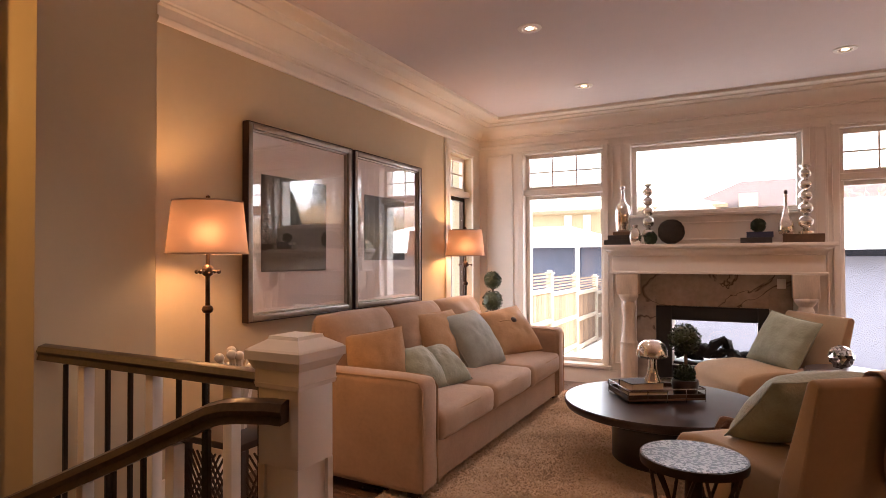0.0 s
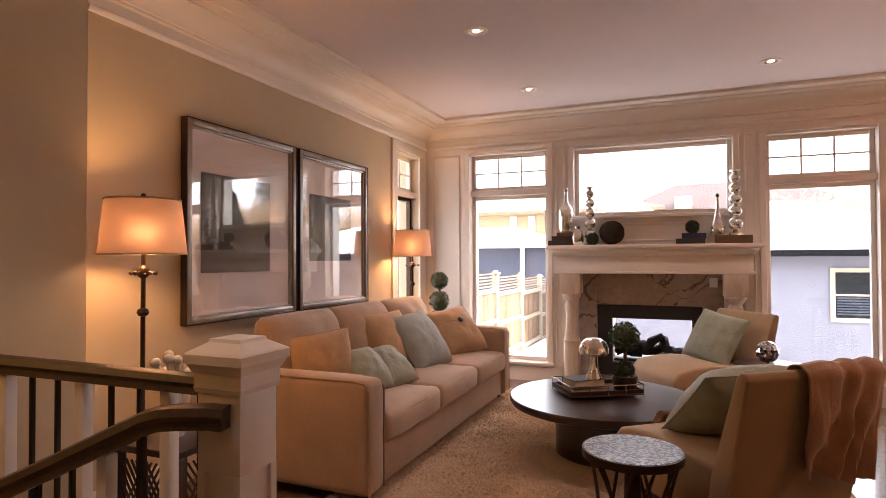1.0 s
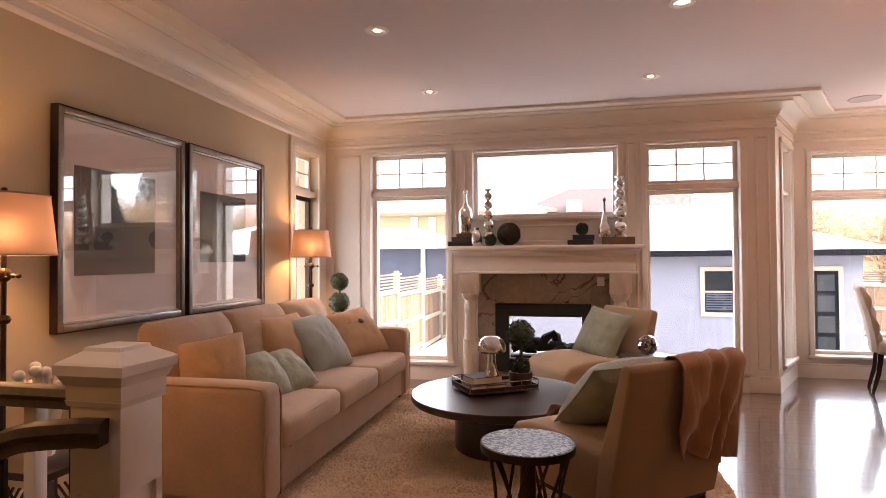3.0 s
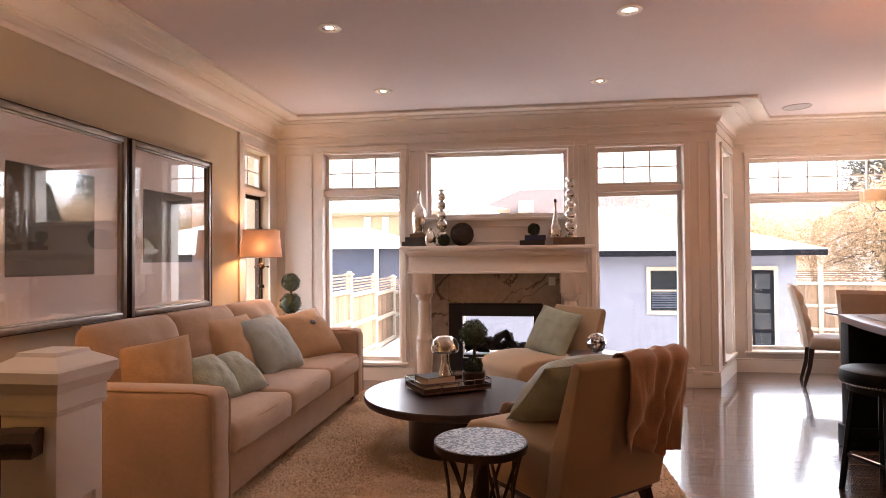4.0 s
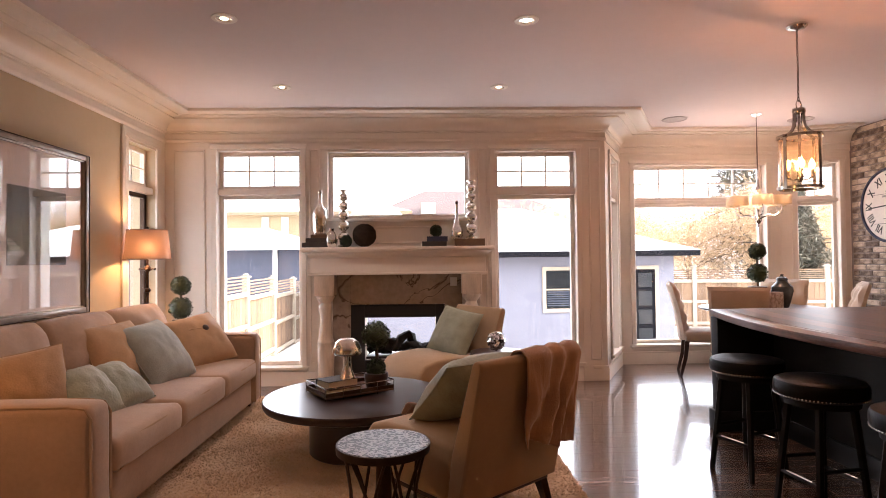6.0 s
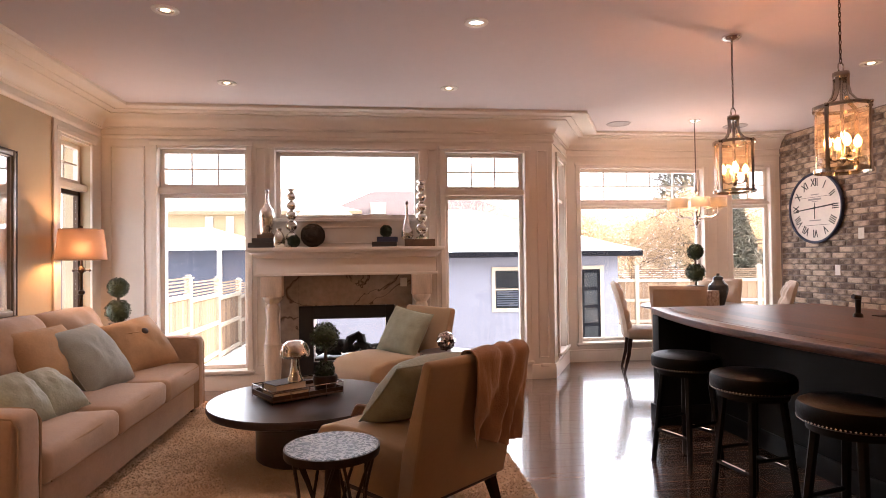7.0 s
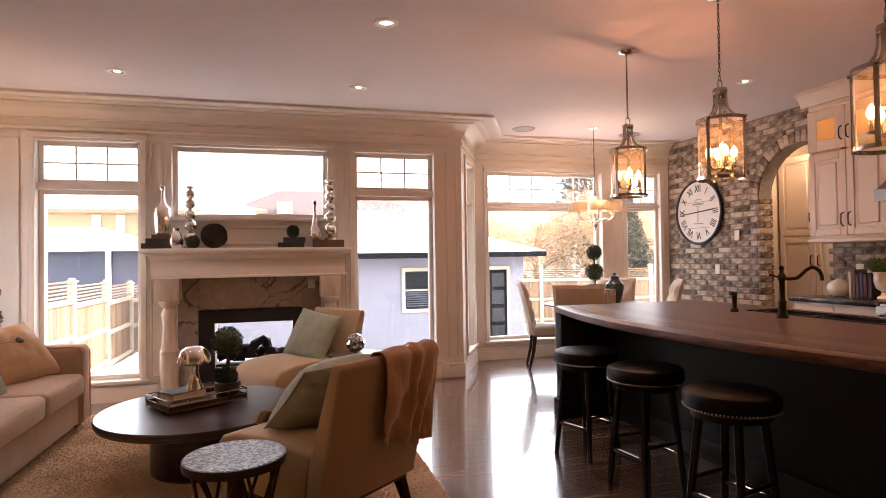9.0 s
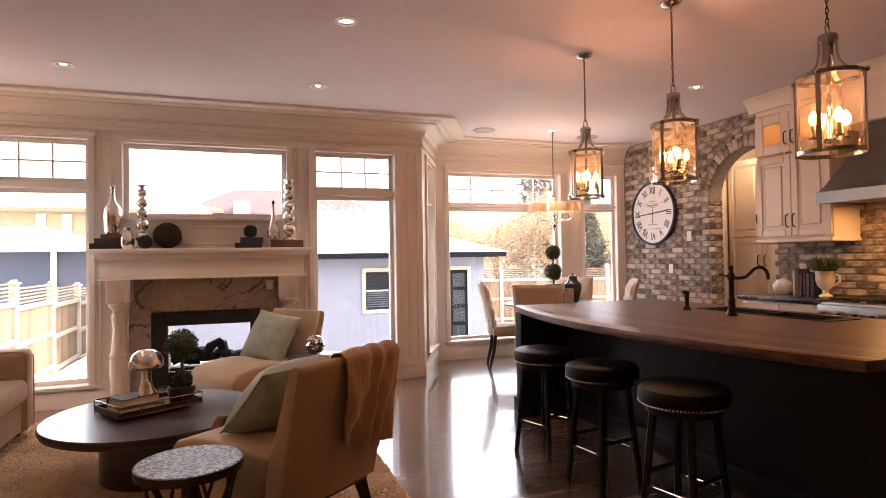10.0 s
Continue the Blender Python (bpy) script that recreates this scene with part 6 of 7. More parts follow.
for b in ((-0.14, -0.51, -0.115, 0.51), (0.115, -0.51, 0.14, 0.51), (-0.115, -0.51, 0.115, -0.455), (-0.115, 0.455, 0.115, 0.51), (-0.115, -0.016, 0.115, 0.016)):
    box(bm, b[0], b[1], 0.0035, b[2], b[3], 0.008)
part("rim", bm, M_BLACK, sink, smooth=False)

fau = thing("faucet", (3.05, 2.94, 0.893), 0, "dark bronze bridge faucet with a curved spout", "faucet")
bm = G()
lathe(bm, [(0.0, 0.0), (0.034, 0.0), (0.034, 0.012), (0.026, 0.03), (0.022, 0.09), (0.026, 0.10), (0.018, 0.12), (0.017, 0.23), (0.024, 0.245), (0.024, 0.27), (0.014, 0.285), (0.012, 0.30), (0.018, 0.315), (0.010, 0.33), (0.0, 0.333)], 18)
part("body", bm, M_IRON, fau)
bm = G()
tube(bm, [(0.74 * a_, -0.67 * a_, b_) for a_, b_ in ((0, 0.25), (0.05, 0.247), (0.085, 0.254), (0.11, 0.277), (0.133, 0.303), (0.158, 0.318), (0.183, 0.316), (0.203, 0.298), (0.214, 0.27), (0.217, 0.238))], 0.011, 10)
part("spout", bm, M_IRON, fau)
bm = G()
tube(bm, [(0, 0, 0.255), (-0.05, 0.03, 0.27)], [0.008, 0.005], 8)
ball(bm, 0.009, (-0.055, 0.033, 0.272), 2)
part("lever", bm, M_IRON, fau)
spr = thing("side_sprayer", (3.09, 3.385, 0.893), 0, "dark bronze side sprayer on the worktop", "sprayer")
bm = G()
lathe(bm, [(0.0, 0.0), (0.028, 0.0), (0.026, 0.02), (0.015, 0.03), (0.017, 0.10), (0.02, 0.115), (0.0, 0.12)], 16)
part("body", bm, M_IRON, spr)
bm = G()
tube(bm, [(0.01, 0, 0.125), (-0.035, 0.0, 0.135)], [0.018, 0.015], 10)
part("head", bm, M_IRON, spr)

def bar_stool(at, turn):
    o = thing("bar_stool", at, turn, "round black leather bar stool with brass nailheads", "stool", "stools at the island")
    bm = G()
    lathe(bm, [(0.0, 0.60), (0.194, 0.60), (0.203, 0.606), (0.207, 0.635), (0.206, 0.662), (0.198, 0.678), (0.182, 0.685), (0.12, 0.690), (0.0, 0.692)], 56)
    part("seat", bm, M_LEATHER, o, "padded black leather seat")
    bm = G()
    lathe(bm, [(0.0, 0.565), (0.17, 0.565), (0.175, 0.60), (0.0, 0.60)], 36)
    part("apron", bm, M_BLACK, o)
    bm = G()
    for k in range(80):
        a = k * 2 * math.pi / 80
        lathe(bm, [(0.0050, 0.0), (0.0042, 0.003), (0.0, 0.0045)], 6, m=Matrix.Rotation(a, 4, "Z") @ Matrix.Translation((0.2037, 0, 0.611)) @ Matrix.Rotation(math.pi / 2, 4, "Y"))
    tagged(part("nailhead_band", bm, M_NAIL, o, "row of brass nailheads"), kind="stuff")
    legs = []
    for k in range(4):
        a = k * math.pi / 2 + math.pi / 4
        c, s_ = math.cos(a), math.sin(a)
        bm = G()
        tube(bm, [(0.20 * c, 0.20 * s_, 0.0), (0.135 * c, 0.135 * s_, 0.575)], [0.017, 0.021], 6)
        part("leg", bm, M_BLACK, o, smooth=False)
        legs.append((c, s_))
    for k in range(4):
        (c, s_), (c2, s2) = legs[k], legs[(k + 1) % 4]
        z_ = 0.20 if k % 2 else 0.27
        r_ = 0.20 - 0.065 * z_ / 0.575
        bm = G()
        tube(bm, [(r_ * c, r_ * s_, z_), (r_ * c2, r_ * s2, z_)], 0.011, 8)
        rung = part("rung", bm, M_BLACK, o)
        if k % 2:
            bm = G()
            tube(bm, [(r_ * (c * 0.82 + c2 * 0.18), r_ * (s_ * 0.82 + s2 * 0.18), z_ + 0.009), (r_ * (c * 0.18 + c2 * 0.82), r_ * (s_ * 0.18 + s2 * 0.82), z_ + 0.009)], 0.006, 6)
            part("kick_plate", bm, M_NAIL, rung, "worn brass foot plate")
    return o


for x, y, tn in ((1.93, 3.43, 20), (1.955, 2.82, 8), (1.965, 2.19, 14)):
    bar_stool((x, y, 0), tn)


# ---- dining ----
dt = thing("dining_table", (3.55, 6.02, 0), 0, "round dark wood dining table in the bay", "table")
bm = G()
lathe(bm, [(0.0, 0.725), (0.58, 0.725), (0.61, 0.735), (0.61, 0.75), (0.60, 0.757), (0.0, 0.757)], 64)
part("tabletop", bm, M_ESPRESSO, dt)
bm = G()
lathe(bm, [(0.0, 0.0), (0.30, 0.0), (0.28, 0.04), (0.10, 0.09), (0.08, 0.3), (0.10, 0.6), (0.22, 0.725), (0.0, 0.725)], 32)
part("pedestal", bm, M_ESPRESSO, dt)
M_DCHAIR = mat("oatmeal_linen", (0.42, 0.33, 0.25), 0.85, var=0.08, scale=8, bump=0.2, bscale=200, sheen=0.2)


def dining_chair(at, turn, label):
    o = thing("dining_chair", at, turn, label, "chair", "chairs round the dining table")
    bm = G()
    slab_cushion(bm, -0.25, -0.27, 0.38, 0.25, 0.20, 0.49, 0.03, 0.015, 2)
    part("seat", bm, M_DCHAIR, o)
    bm = G()
    t = bmesh.new()
    nx, nz = 16, 20
    for sd in (0, 1):
        g = []
        for j in range(nz + 1):
            v = j / nz
            row = []
            for i in range(nx + 1):
                u = 2 * i / nx - 1
                lean_ = 0.20 + 0.13 * v ** 1.6
                top_ = 0.62 * v * (1 + 0.0 * u)
                tuft = 0.022 * math.cos(u * math.pi * 2.5) * math.cos(v * math.pi * 5) * (1 if sd == 0 else 0)
                rnd = (1 - abs(u) ** 6) ** 0.4 * (1 - max(0, 2 * v - 1) ** 10) ** 0.4
                row.append(t.verts.new((0.25 * u * (0.94 + 0.06 * v), lean_ + (-1 if sd == 0 else 1) * (0.045 * rnd + 0.002) - tuft * rnd, 0.40 + top_)))
            g.append(row)
        for j in range(nz):
            for i in range(nx):
                t.faces.new((g[j][i], g[j][i + 1], g[j + 1][i + 1], g[j + 1][i]))
    bmesh.ops.remove_doubles(t, verts=t.verts, dist=0.006)
    part("backrest", merge(bm, t), M_DCHAIR, o, "button-tufted linen back")
    for i in (-1, 0, 1):
        for j in range(3):
            bm = G()
            v = 0.35 + 0.22 * j
            ball(bm, 0.010, (0.11 * i, 0.20 + 0.13 * v ** 1.6 - 0.042, 0.40 + 0.62 * v), 1)
            part("button", bm, M_PIPE, o, "covered button")
    for x in (-0.21, 0.21):
        for y, dy in ((-0.22, 0.0), (0.17, 0.07)):
            bm = G()
            tube(bm, [(x, y + dy, 0.0), (x, y + dy * 0.3, 0.2), (x, y, 0.39)], [0.019, 0.026, 0.032], 4)
            part("leg", bm, M_ESPRESSO, o, smooth=False)
    return o


dining_chair((3.05, 6.30, 0), 70, "oatmeal linen dining chair with a tufted back, facing the table")
dining_chair((2.97, 5.37, 0), 148, "oatmeal linen dining chair with its back to the kitchen")
dining_chair((4.28, 6.02, 0), -120, "oatmeal linen dining chair beside the brick wall")
dining_chair((3.98, 6.42, 0), -45, "oatmeal linen dining chair under the angled window")
topiary((3.50, 5.98, 0.758), [(0.36, 0.10), (0.59, 0.085)], [(0.0, 0.0), (0.07, 0.0), (0.10, 0.06), (0.105, 0.16), (0.09, 0.22), (0.0, 0.22)], "two-ball topiary in a slate pot on the dining table")
jar = lathed("ginger_jar", (3.73, 5.93, 0.758), [(0, 0), (0.06, 0.0), (0.085, 0.08), (0.105, 0.17), (0.10, 0.22), (0.06, 0.26), (0.05, 0.28), (0.055, 0.29), (0.0, 0.29)], M_JAR, "dark glazed lidded jar on the dining table", "jar")
bm = G()
lathe(bm, [(0.055, 0.29), (0.05, 0.31), (0.015, 0.325), (0.018, 0.345), (0.0, 0.35)], 18)
part("lid", bm, M_JAR, jar)
tin = thing("patterned_box", (3.53, 5.78, 0.758), 25, "pale box with red-brown pattern on the dining table", "box")
bm = G()
box(bm, -0.11, -0.05, 0, 0.11, 0.05, 0.17, 0.004)
part("body", bm, mat("patterned_paper", (0.20, 0.10, 0.08), 0.6, var=0.3, scale=28, second=(0.62, 0.54, 0.48)), tin)


# ---- brick wall, pantry ----
ARCH_Y, ARCH_R, ARCH_Z = 4.66, 0.535, 1.90
bm = G()
pts = [(6.79, 0.0), (6.79, CEIL), (4.0, CEIL), (4.0, 0.0), (ARCH_Y - ARCH_R, 0.0)]
pts += [(ARCH_Y - ARCH_R * math.cos(a * math.pi / 20), ARCH_Z + ARCH_R * math.sin(a * math.pi / 20)) for a in range(21)] + [(ARCH_Y + ARCH_R, 0.0)]
t_ = bmesh.new()
f = t_.faces.new([t_.verts.new((XB - 0.001, y, z)) for y, z in pts])
r = bmesh.ops.extrude_face_region(t_, geom=[f])
bmesh.ops.translate(t_, vec=(0.168, 0, 0), verts=[v for v in r["geom"] if isinstance(v, bmesh.types.BMVert)])
M_MORTAR = mat("grey_mortar", (0.21, 0.175, 0.155), 0.95, var=0.2, scale=20, bump=0.6, bscale=120)
brick_wall = tagged(part("wall_brick", merge(bm, t_), M_MORTAR, smooth=False), "reclaimed brick wall with an arched opening", "wall", kind="structure")
wall("wall_pantry", (6.75, 6.7), (6.75, 3.6), 0, CEIL, 0.2, material=M_CAB, label="cream pantry wall")
wall("wall_pantry_north", (5.262, 5.56), (6.75, 5.56), 0, CEIL, 0.2, material=M_CAB, label="cream pantry wall by the bay")
wall("wall_pantry_south", (6.75, 3.62), (5.351, 3.62), 0, CEIL, 0.2, material=M_CAB, label="cream pantry wall by the kitchen")


def panel_door(name, bm_w, h, parent, material=None, handle=None, thick=0.02, rail=0.06, glass=False, hz_=0.12):
    """A framed cabinet door in the x-z plane, its face towards -y, corner at the origin."""
    material = material or M_CAB
    bm = G()
    w = bm_w
    for b in ((0, 0, rail, h), (w - rail, 0, w, h), (rail, 0, w - rail, rail), (rail, h - rail, w - rail, h)):
        box(bm, b[0], -thick, b[1], b[2], 0, b[3], 0.003, 1)
    d = part(name, bm, material, parent)
    bm = G()
    if glass:
        box(bm, rail, -thick * 0.55, rail, w - rail, -thick * 0.4, h - rail)
        part("pane", bm, M_SEED, d, smooth=False).visible_shadow = False
    else:
        box(bm, rail, -thick * 0.45, rail, w - rail, -0.001, h - rail)
        box(bm, rail + 0.03, -thick * 0.85, rail + 0.03, w - rail - 0.03, -thick * 0.4, h - rail - 0.03, 0.008, 1)
        part("panel", bm, material, d)
    if handle is not None:
        hx_, z_ = handle
        bm = G()
        tube(bm, [(hx_, -thick, z_ - hz_ / 2), (hx_, -thick - 0.028, z_ - hz_ / 2 + 0.015), (hx_, -thick - 0.032, z_), (hx_, -thick - 0.028, z_ + hz_ / 2 - 0.015), (hx_, -thick, z_ + hz_ / 2)], 0.006, 7)
        part("handle", bm, M_BRONZE, d, "dark bronze bow handle")
    return d


def facing_west(x, y_near_north):
    """The pose of a front that looks to -x; its own x runs to -y from there."""
    return Matrix.Translation((x, y_near_north, 0)) @ Matrix.Rotation(radians(-90), 4, "Z")


pan = thing("pantry_cupboard", (5.70, 5.51, 0), -90, "tall cream pantry cupboard with dark handles", "cupboard")
bm = G()
box(bm, 0, 0.0, 0.0, 1.9, 0.4, 2.42, 0.004)
part("body", bm, M_CAB, pan)
for k in range(4):
    for z0, h in ((0.12, 1.36), (1.50, 0.90)):
        d = panel_door("door", 0.46, h, pan, handle=(0.42 if k % 2 == 0 else 0.04, 0.2 if z0 > 1 else 1.1))
        d.location = (0.03 + 0.47 * k, -0.001, z0)
pd = thing("door_1", (5.268, 5.552, 0), 0, "narrow cream pantry door with dark bronze hardware", "door", kind="structure")
d = panel_door("door_leaf", 0.42, 2.2, pd, thick=0.035, rail=0.07)
d.location = (0, 0, 0.01)
for z_ in (0.93, 1.03, 1.13):
    bm = G()
    ball(bm, 0.024, (0.07, -0.065, z_), 2)
    lathe(bm, [(0.026, 0), (0.026, 0.008), (0.010, 0.012), (0.010, 0.03), (0, 0.03)], 12, m=Matrix.Translation((0.07, -0.036, z_)) @ Matrix.Rotation(math.pi / 2, 4, "X"))
    part("knob", bm, M_BRONZE, pd)


# ---- kitchen run ----
up = thing("wall_cabinet", (XB - 0.352, 4.235, 0), -90, "cream wall cabinet with raised panel doors and lit glass tops", "cabinet")
bm = G()
box(bm, 0.0, 0.002, 1.43, 0.75, 0.35, 2.21, 0.003)
box(bm, 0.0, 0.002, 2.615, 0.75, 0.35, 2.66, 0.003)
box(bm, 0.0, 0.002, 2.21, 0.018, 0.35, 2.615)
box(bm, 0.732, 0.002, 2.21, 0.75, 0.35, 2.615)
box(bm, 0.018, 0.33, 2.21, 0.732, 0.35, 2.615)
part("body", bm, M_CAB, up)
bm = G()
box(bm, -0.01, -0.03, 1.395, 0.76, 0.35, 1.43, 0.008)
part("light_rail", bm, M_CAB, up)
for k in range(2):
    d = panel_door("door", 0.366, 0.745, up, handle=(0.335 if k == 0 else 0.03, 0.14), rail=0.062)
    d.location = (0.006 + 0.372 * k, -0.001, 1.455)
    d = panel_door("glass_door", 0.366, 0.375, up, handle=(0.335 if k == 0 else 0.03, 0.13), rail=0.092, glass=True)
    d.location = (0.006 + 0.372 * k, -0.001, 2.225)
bm = G()
box(bm, 0.0, -0.006, 2.66, 0.75, 0.34, 2.80)
part("frieze", bm, M_CAB, up, smooth=False)

base = thing("base_cabinet", (XB - 0.60, 4.20, 0), -90, "cream base cabinet with drawers and bronze pulls", "cabinet")
bm = G()
box(bm, 0, 0.0, 0.09, 0.80, 0.59, 0.868, 0.003)
part("body", bm, M_CAB, base)
for k in range(2):
    bm = G()
    box(bm, 0.008 + 0.396 * k, -0.02, 0.70, 0.396 + 0.396 * k, -0.001, 0.85, 0.006, 1)
    dr = part("drawer", bm, M_CAB, base)
    bm = G()
    xx = 0.20 + 0.396 * k
    tube(bm, [(xx - 0.06, -0.02, 0.775), (xx - 0.05, -0.045, 0.775), (xx, -0.05, 0.775), (xx + 0.05, -0.045, 0.775), (xx + 0.06, -0.02, 0.775)], 0.006, 7)
    part("handle", bm, M_BRONZE, dr, "dark bronze pull")
    d = panel_door("door", 0.388, 0.58, base, handle=(0.34 if k == 0 else 0.05, 0.48))
    d.location = (0.008 + 0.396 * k, -0.001, 0.105)
bm = G()
box(bm, XB - 0.64, 3.40, 0.87, XB - 0.001, 4.23, 0.91, 0.005)
tagged(part("counter_slab", bm, M_GRANITE), "dark polished granite counter", "counter")

rg = thing("range_cooker", (XB - 0.66, 3.395, 0), -90, "stainless steel range with round knobs and gas burners", "cooker")
bm = G()
box(bm, 0, 0.02, 0.08, 0.91, 0.655, 0.90, 0.006)
part("body", bm, M_STEEL, rg)
bm = G()
box(bm, 0.0, -0.03, 0.74, 0.91, 0.022, 0.885, 0.012)
cp = part("control_panel", bm, M_STEEL, rg)
for k in range(7):
    bm = G()
    lathe(bm, [(0.026, 0.0), (0.026, 0.006), (0.021, 0.01), (0.019, 0.04), (0.0, 0.042)], 18, m=Matrix.Translation((0.08 + 0.125 * k, -0.03, 0.81)) @ Matrix.Rotation(math.pi / 2, 4, "X"))
    part("knob", bm, M_CHROME, cp)
bm = G()
tube(bm, [(0.06, -0.06, 0.66), (0.85, -0.06, 0.66)], 0.012, 8)
part("oven_handle", bm, M_STEEL, rg)
for k in range(3):
    bm = G()
    x0 = 0.02 + 0.29 * k
    for j in range(5):
        box(bm, x0 + 0.02 + 0.055 * j, 0.06, 0.92, x0 + 0.034 + 0.055 * j, 0.60, 0.938, 0.002, 1)
    for yy in (0.06, 0.32, 0.586):
        box(bm, x0 + 0.02, yy, 0.905, x0 + 0.254, yy + 0.014, 0.922, 0.002, 1)
    part("grate", bm, M_IRON, rg)

hd = thing("range_hood", (XB - 0.001, 2.945, 0), -90, "stainless steel canopy hood with a flared skirt", "hood")
bm = G()
t_ = bmesh.new()
secs = [(0.47, 0.63, 1.70), (0.47, 0.63, 1.785), (0.44, 0.58, 1.84), (0.36, 0.46, 2.02), (0.29, 0.36, 2.20), (0.26, 0.32, 2.34)]
rings = [[t_.verts.new(v) for v in ((-w, -d_, z), (w, -d_, z), (w, 0, z), (-w, 0, z))] for w, d_, z in secs]
for a_, b_ in zip(rings, rings[1:]):
    for j in range(4):
        t_.faces.new((a_[j], a_[(j + 1) % 4], b_[(j + 1) % 4], b_[j]))
t_.faces.new(rings[-1])
part("canopy", merge(bm, t_), M_STEEL, hd, smooth=False)
bm = G()
box(bm, -0.475, -0.636, 1.695, 0.475, -0.631, 1.79, 0.002, 1)
part("front_band", bm, M_STEEL, hd)
bm = G()
box(bm, -0.44, -0.60, 1.712, 0.44, -0.03, 1.72)
part("filter", bm, M_STEEL, hd, smooth=False)
bm = G()
box(bm, -0.55, -0.352, 2.35, 0.75, 0.0, 2.80, 0.003)
part("chimney_box", bm, M_CAB, hd, "cream boxed chimney above the hood")

cup2 = thing("wall_cabinet", (XB - 0.352, 2.39, 0), -90, "cream wall cabinet beyond the hood", "cabinet")
bm = G()
box(bm, 0, 0.002, 1.43, 1.2, 0.35, 2.66, 0.003)
part("body", bm, M_CAB, cup2)
cb = thing("base_cabinet", (XB - 0.60, 2.475, 0), -90, "cream base cabinet beyond the cooker", "cabinet")
bm = G()
box(bm, 0, 0, 0.0, 1.6, 0.59, 0.908, 0.003)
part("body", bm, M_CAB, cb)

# on the counter
lathed("garlic_jar", (4.90, 4.10, 0.911), [(0, 0), (0.05, 0), (0.085, 0.03), (0.095, 0.07), (0.08, 0.11), (0.04, 0.135), (0.02, 0.15), (0.0, 0.152)], M_CERAMIC, "round white ceramic jar on the counter", "jar")
for k, (y, h, w, material) in enumerate(((3.985, 0.22, 0.022, M_PAGE), (3.955, 0.24, 0.028, M_BOOKB), (3.92, 0.20, 0.03, M_RED), (3.885, 0.21, 0.03, M_NAVY), (3.85, 0.20, 0.03, M_RED), (3.81, 0.20, 0.035, M_BOOK))):
    o = book((4.95, y, 0.911), 0, h, 0.15, w, material, "cookbook standing upright on the counter", "cookbooks")
    o.matrix_world = Matrix.Translation((4.95, y, 0.911 + h / 2)) @ Matrix(((0, -1, 0, 0), (0, 0, -1, 0), (1, 0, 0, 0), (0, 0, 0, 1)))
urn = lathed("urn_planter", (4.84, 3.64, 0.911), [(0, 0), (0.05, 0), (0.052, 0.012), (0.026, 0.03), (0.024, 0.06), (0.06, 0.09), (0.075, 0.15), (0.072, 0.20), (0.085, 0.225), (0.0, 0.215)], M_CERAMIC, "white ceramic jug planter with grassy herb", "planter")
bm = G()
tube(bm, [(0.0, -0.085, 0.20), (0.0, -0.125, 0.19), (0.0, -0.13, 0.14), (0.0, -0.085, 0.10)], 0.009, 8)
part("handle", bm, M_CERAMIC, urn)
rg_ = np.random.default_rng(12)
vs, fs = [], []
for k in range(420):
    a, l_, h = rg_.uniform(0, 6.28), rg_.uniform(0.03, 0.20), rg_.uniform(0.03, 0.13)
    r0 = rg_.uniform(0, 0.07)
    w = 0.004
    p0 = (r0 * math.cos(a), r0 * math.sin(a), 0.215)
    p1 = ((r0 + l_ * 0.5) * math.cos(a), (r0 + l_ * 0.5) * math.sin(a), 0.215 + h)
    p2 = ((r0 + l_) * math.cos(a), (r0 + l_) * math.sin(a), 0.215 + h * 0.75)
    n_ = (-math.sin(a) * w, math.cos(a) * w)
    i0 = len(vs)
    vs += [(p0[0] - n_[0], p0[1] - n_[1], p0[2]), (p0[0] + n_[0], p0[1] + n_[1], p0[2]), (p1[0] + n_[0], p1[1] + n_[1], p1[2]), (p1[0] - n_[0], p1[1] - n_[1], p1[2]), p2]
    fs += [(i0, i0 + 1, i0 + 2, i0 + 3), (i0 + 3, i0 + 2, i0 + 4)]
tagged(raw("blades", vs, fs, mat("herb_green", (0.05, 0.085, 0.02), 0.6, var=0.4, island=0.6), urn, "grassy green leaves"), kind="stuff")

# ---- clock ----
ck = thing("wall_clock", (XB - 0.026, 6.11, 1.84), -90, "large round white clock with dark rim and roman numerals", "clock")
R_ = 0.41
rot = Matrix.Rotation(math.pi / 2, 4, "X")
bm = G()
lathe(bm, [(R_ - 0.03, 0.0), (R_, 0.0), (R_ + 0.004, 0.02), (R_ - 0.006, 0.034), (R_ - 0.022, 0.032), (R_ - 0.028, 0.018)], 72, m=rot, cap=False)
part("rim", bm, M_NAVY, ck, "dark metal rim")
bm = G()
lathe(bm, [(0.0, 0.002), (R_ - 0.026, 0.002), (R_ - 0.026, 0.016), (0.0, 0.016)], 72, m=rot)
part("face", bm, mat("aged_clock_face", (0.66, 0.60, 0.55), 0.55, var=0.08, scale=4), ck, "aged white dial")
M_INK = mat("clock_ink", (0.03, 0.028, 0.03), 0.6)
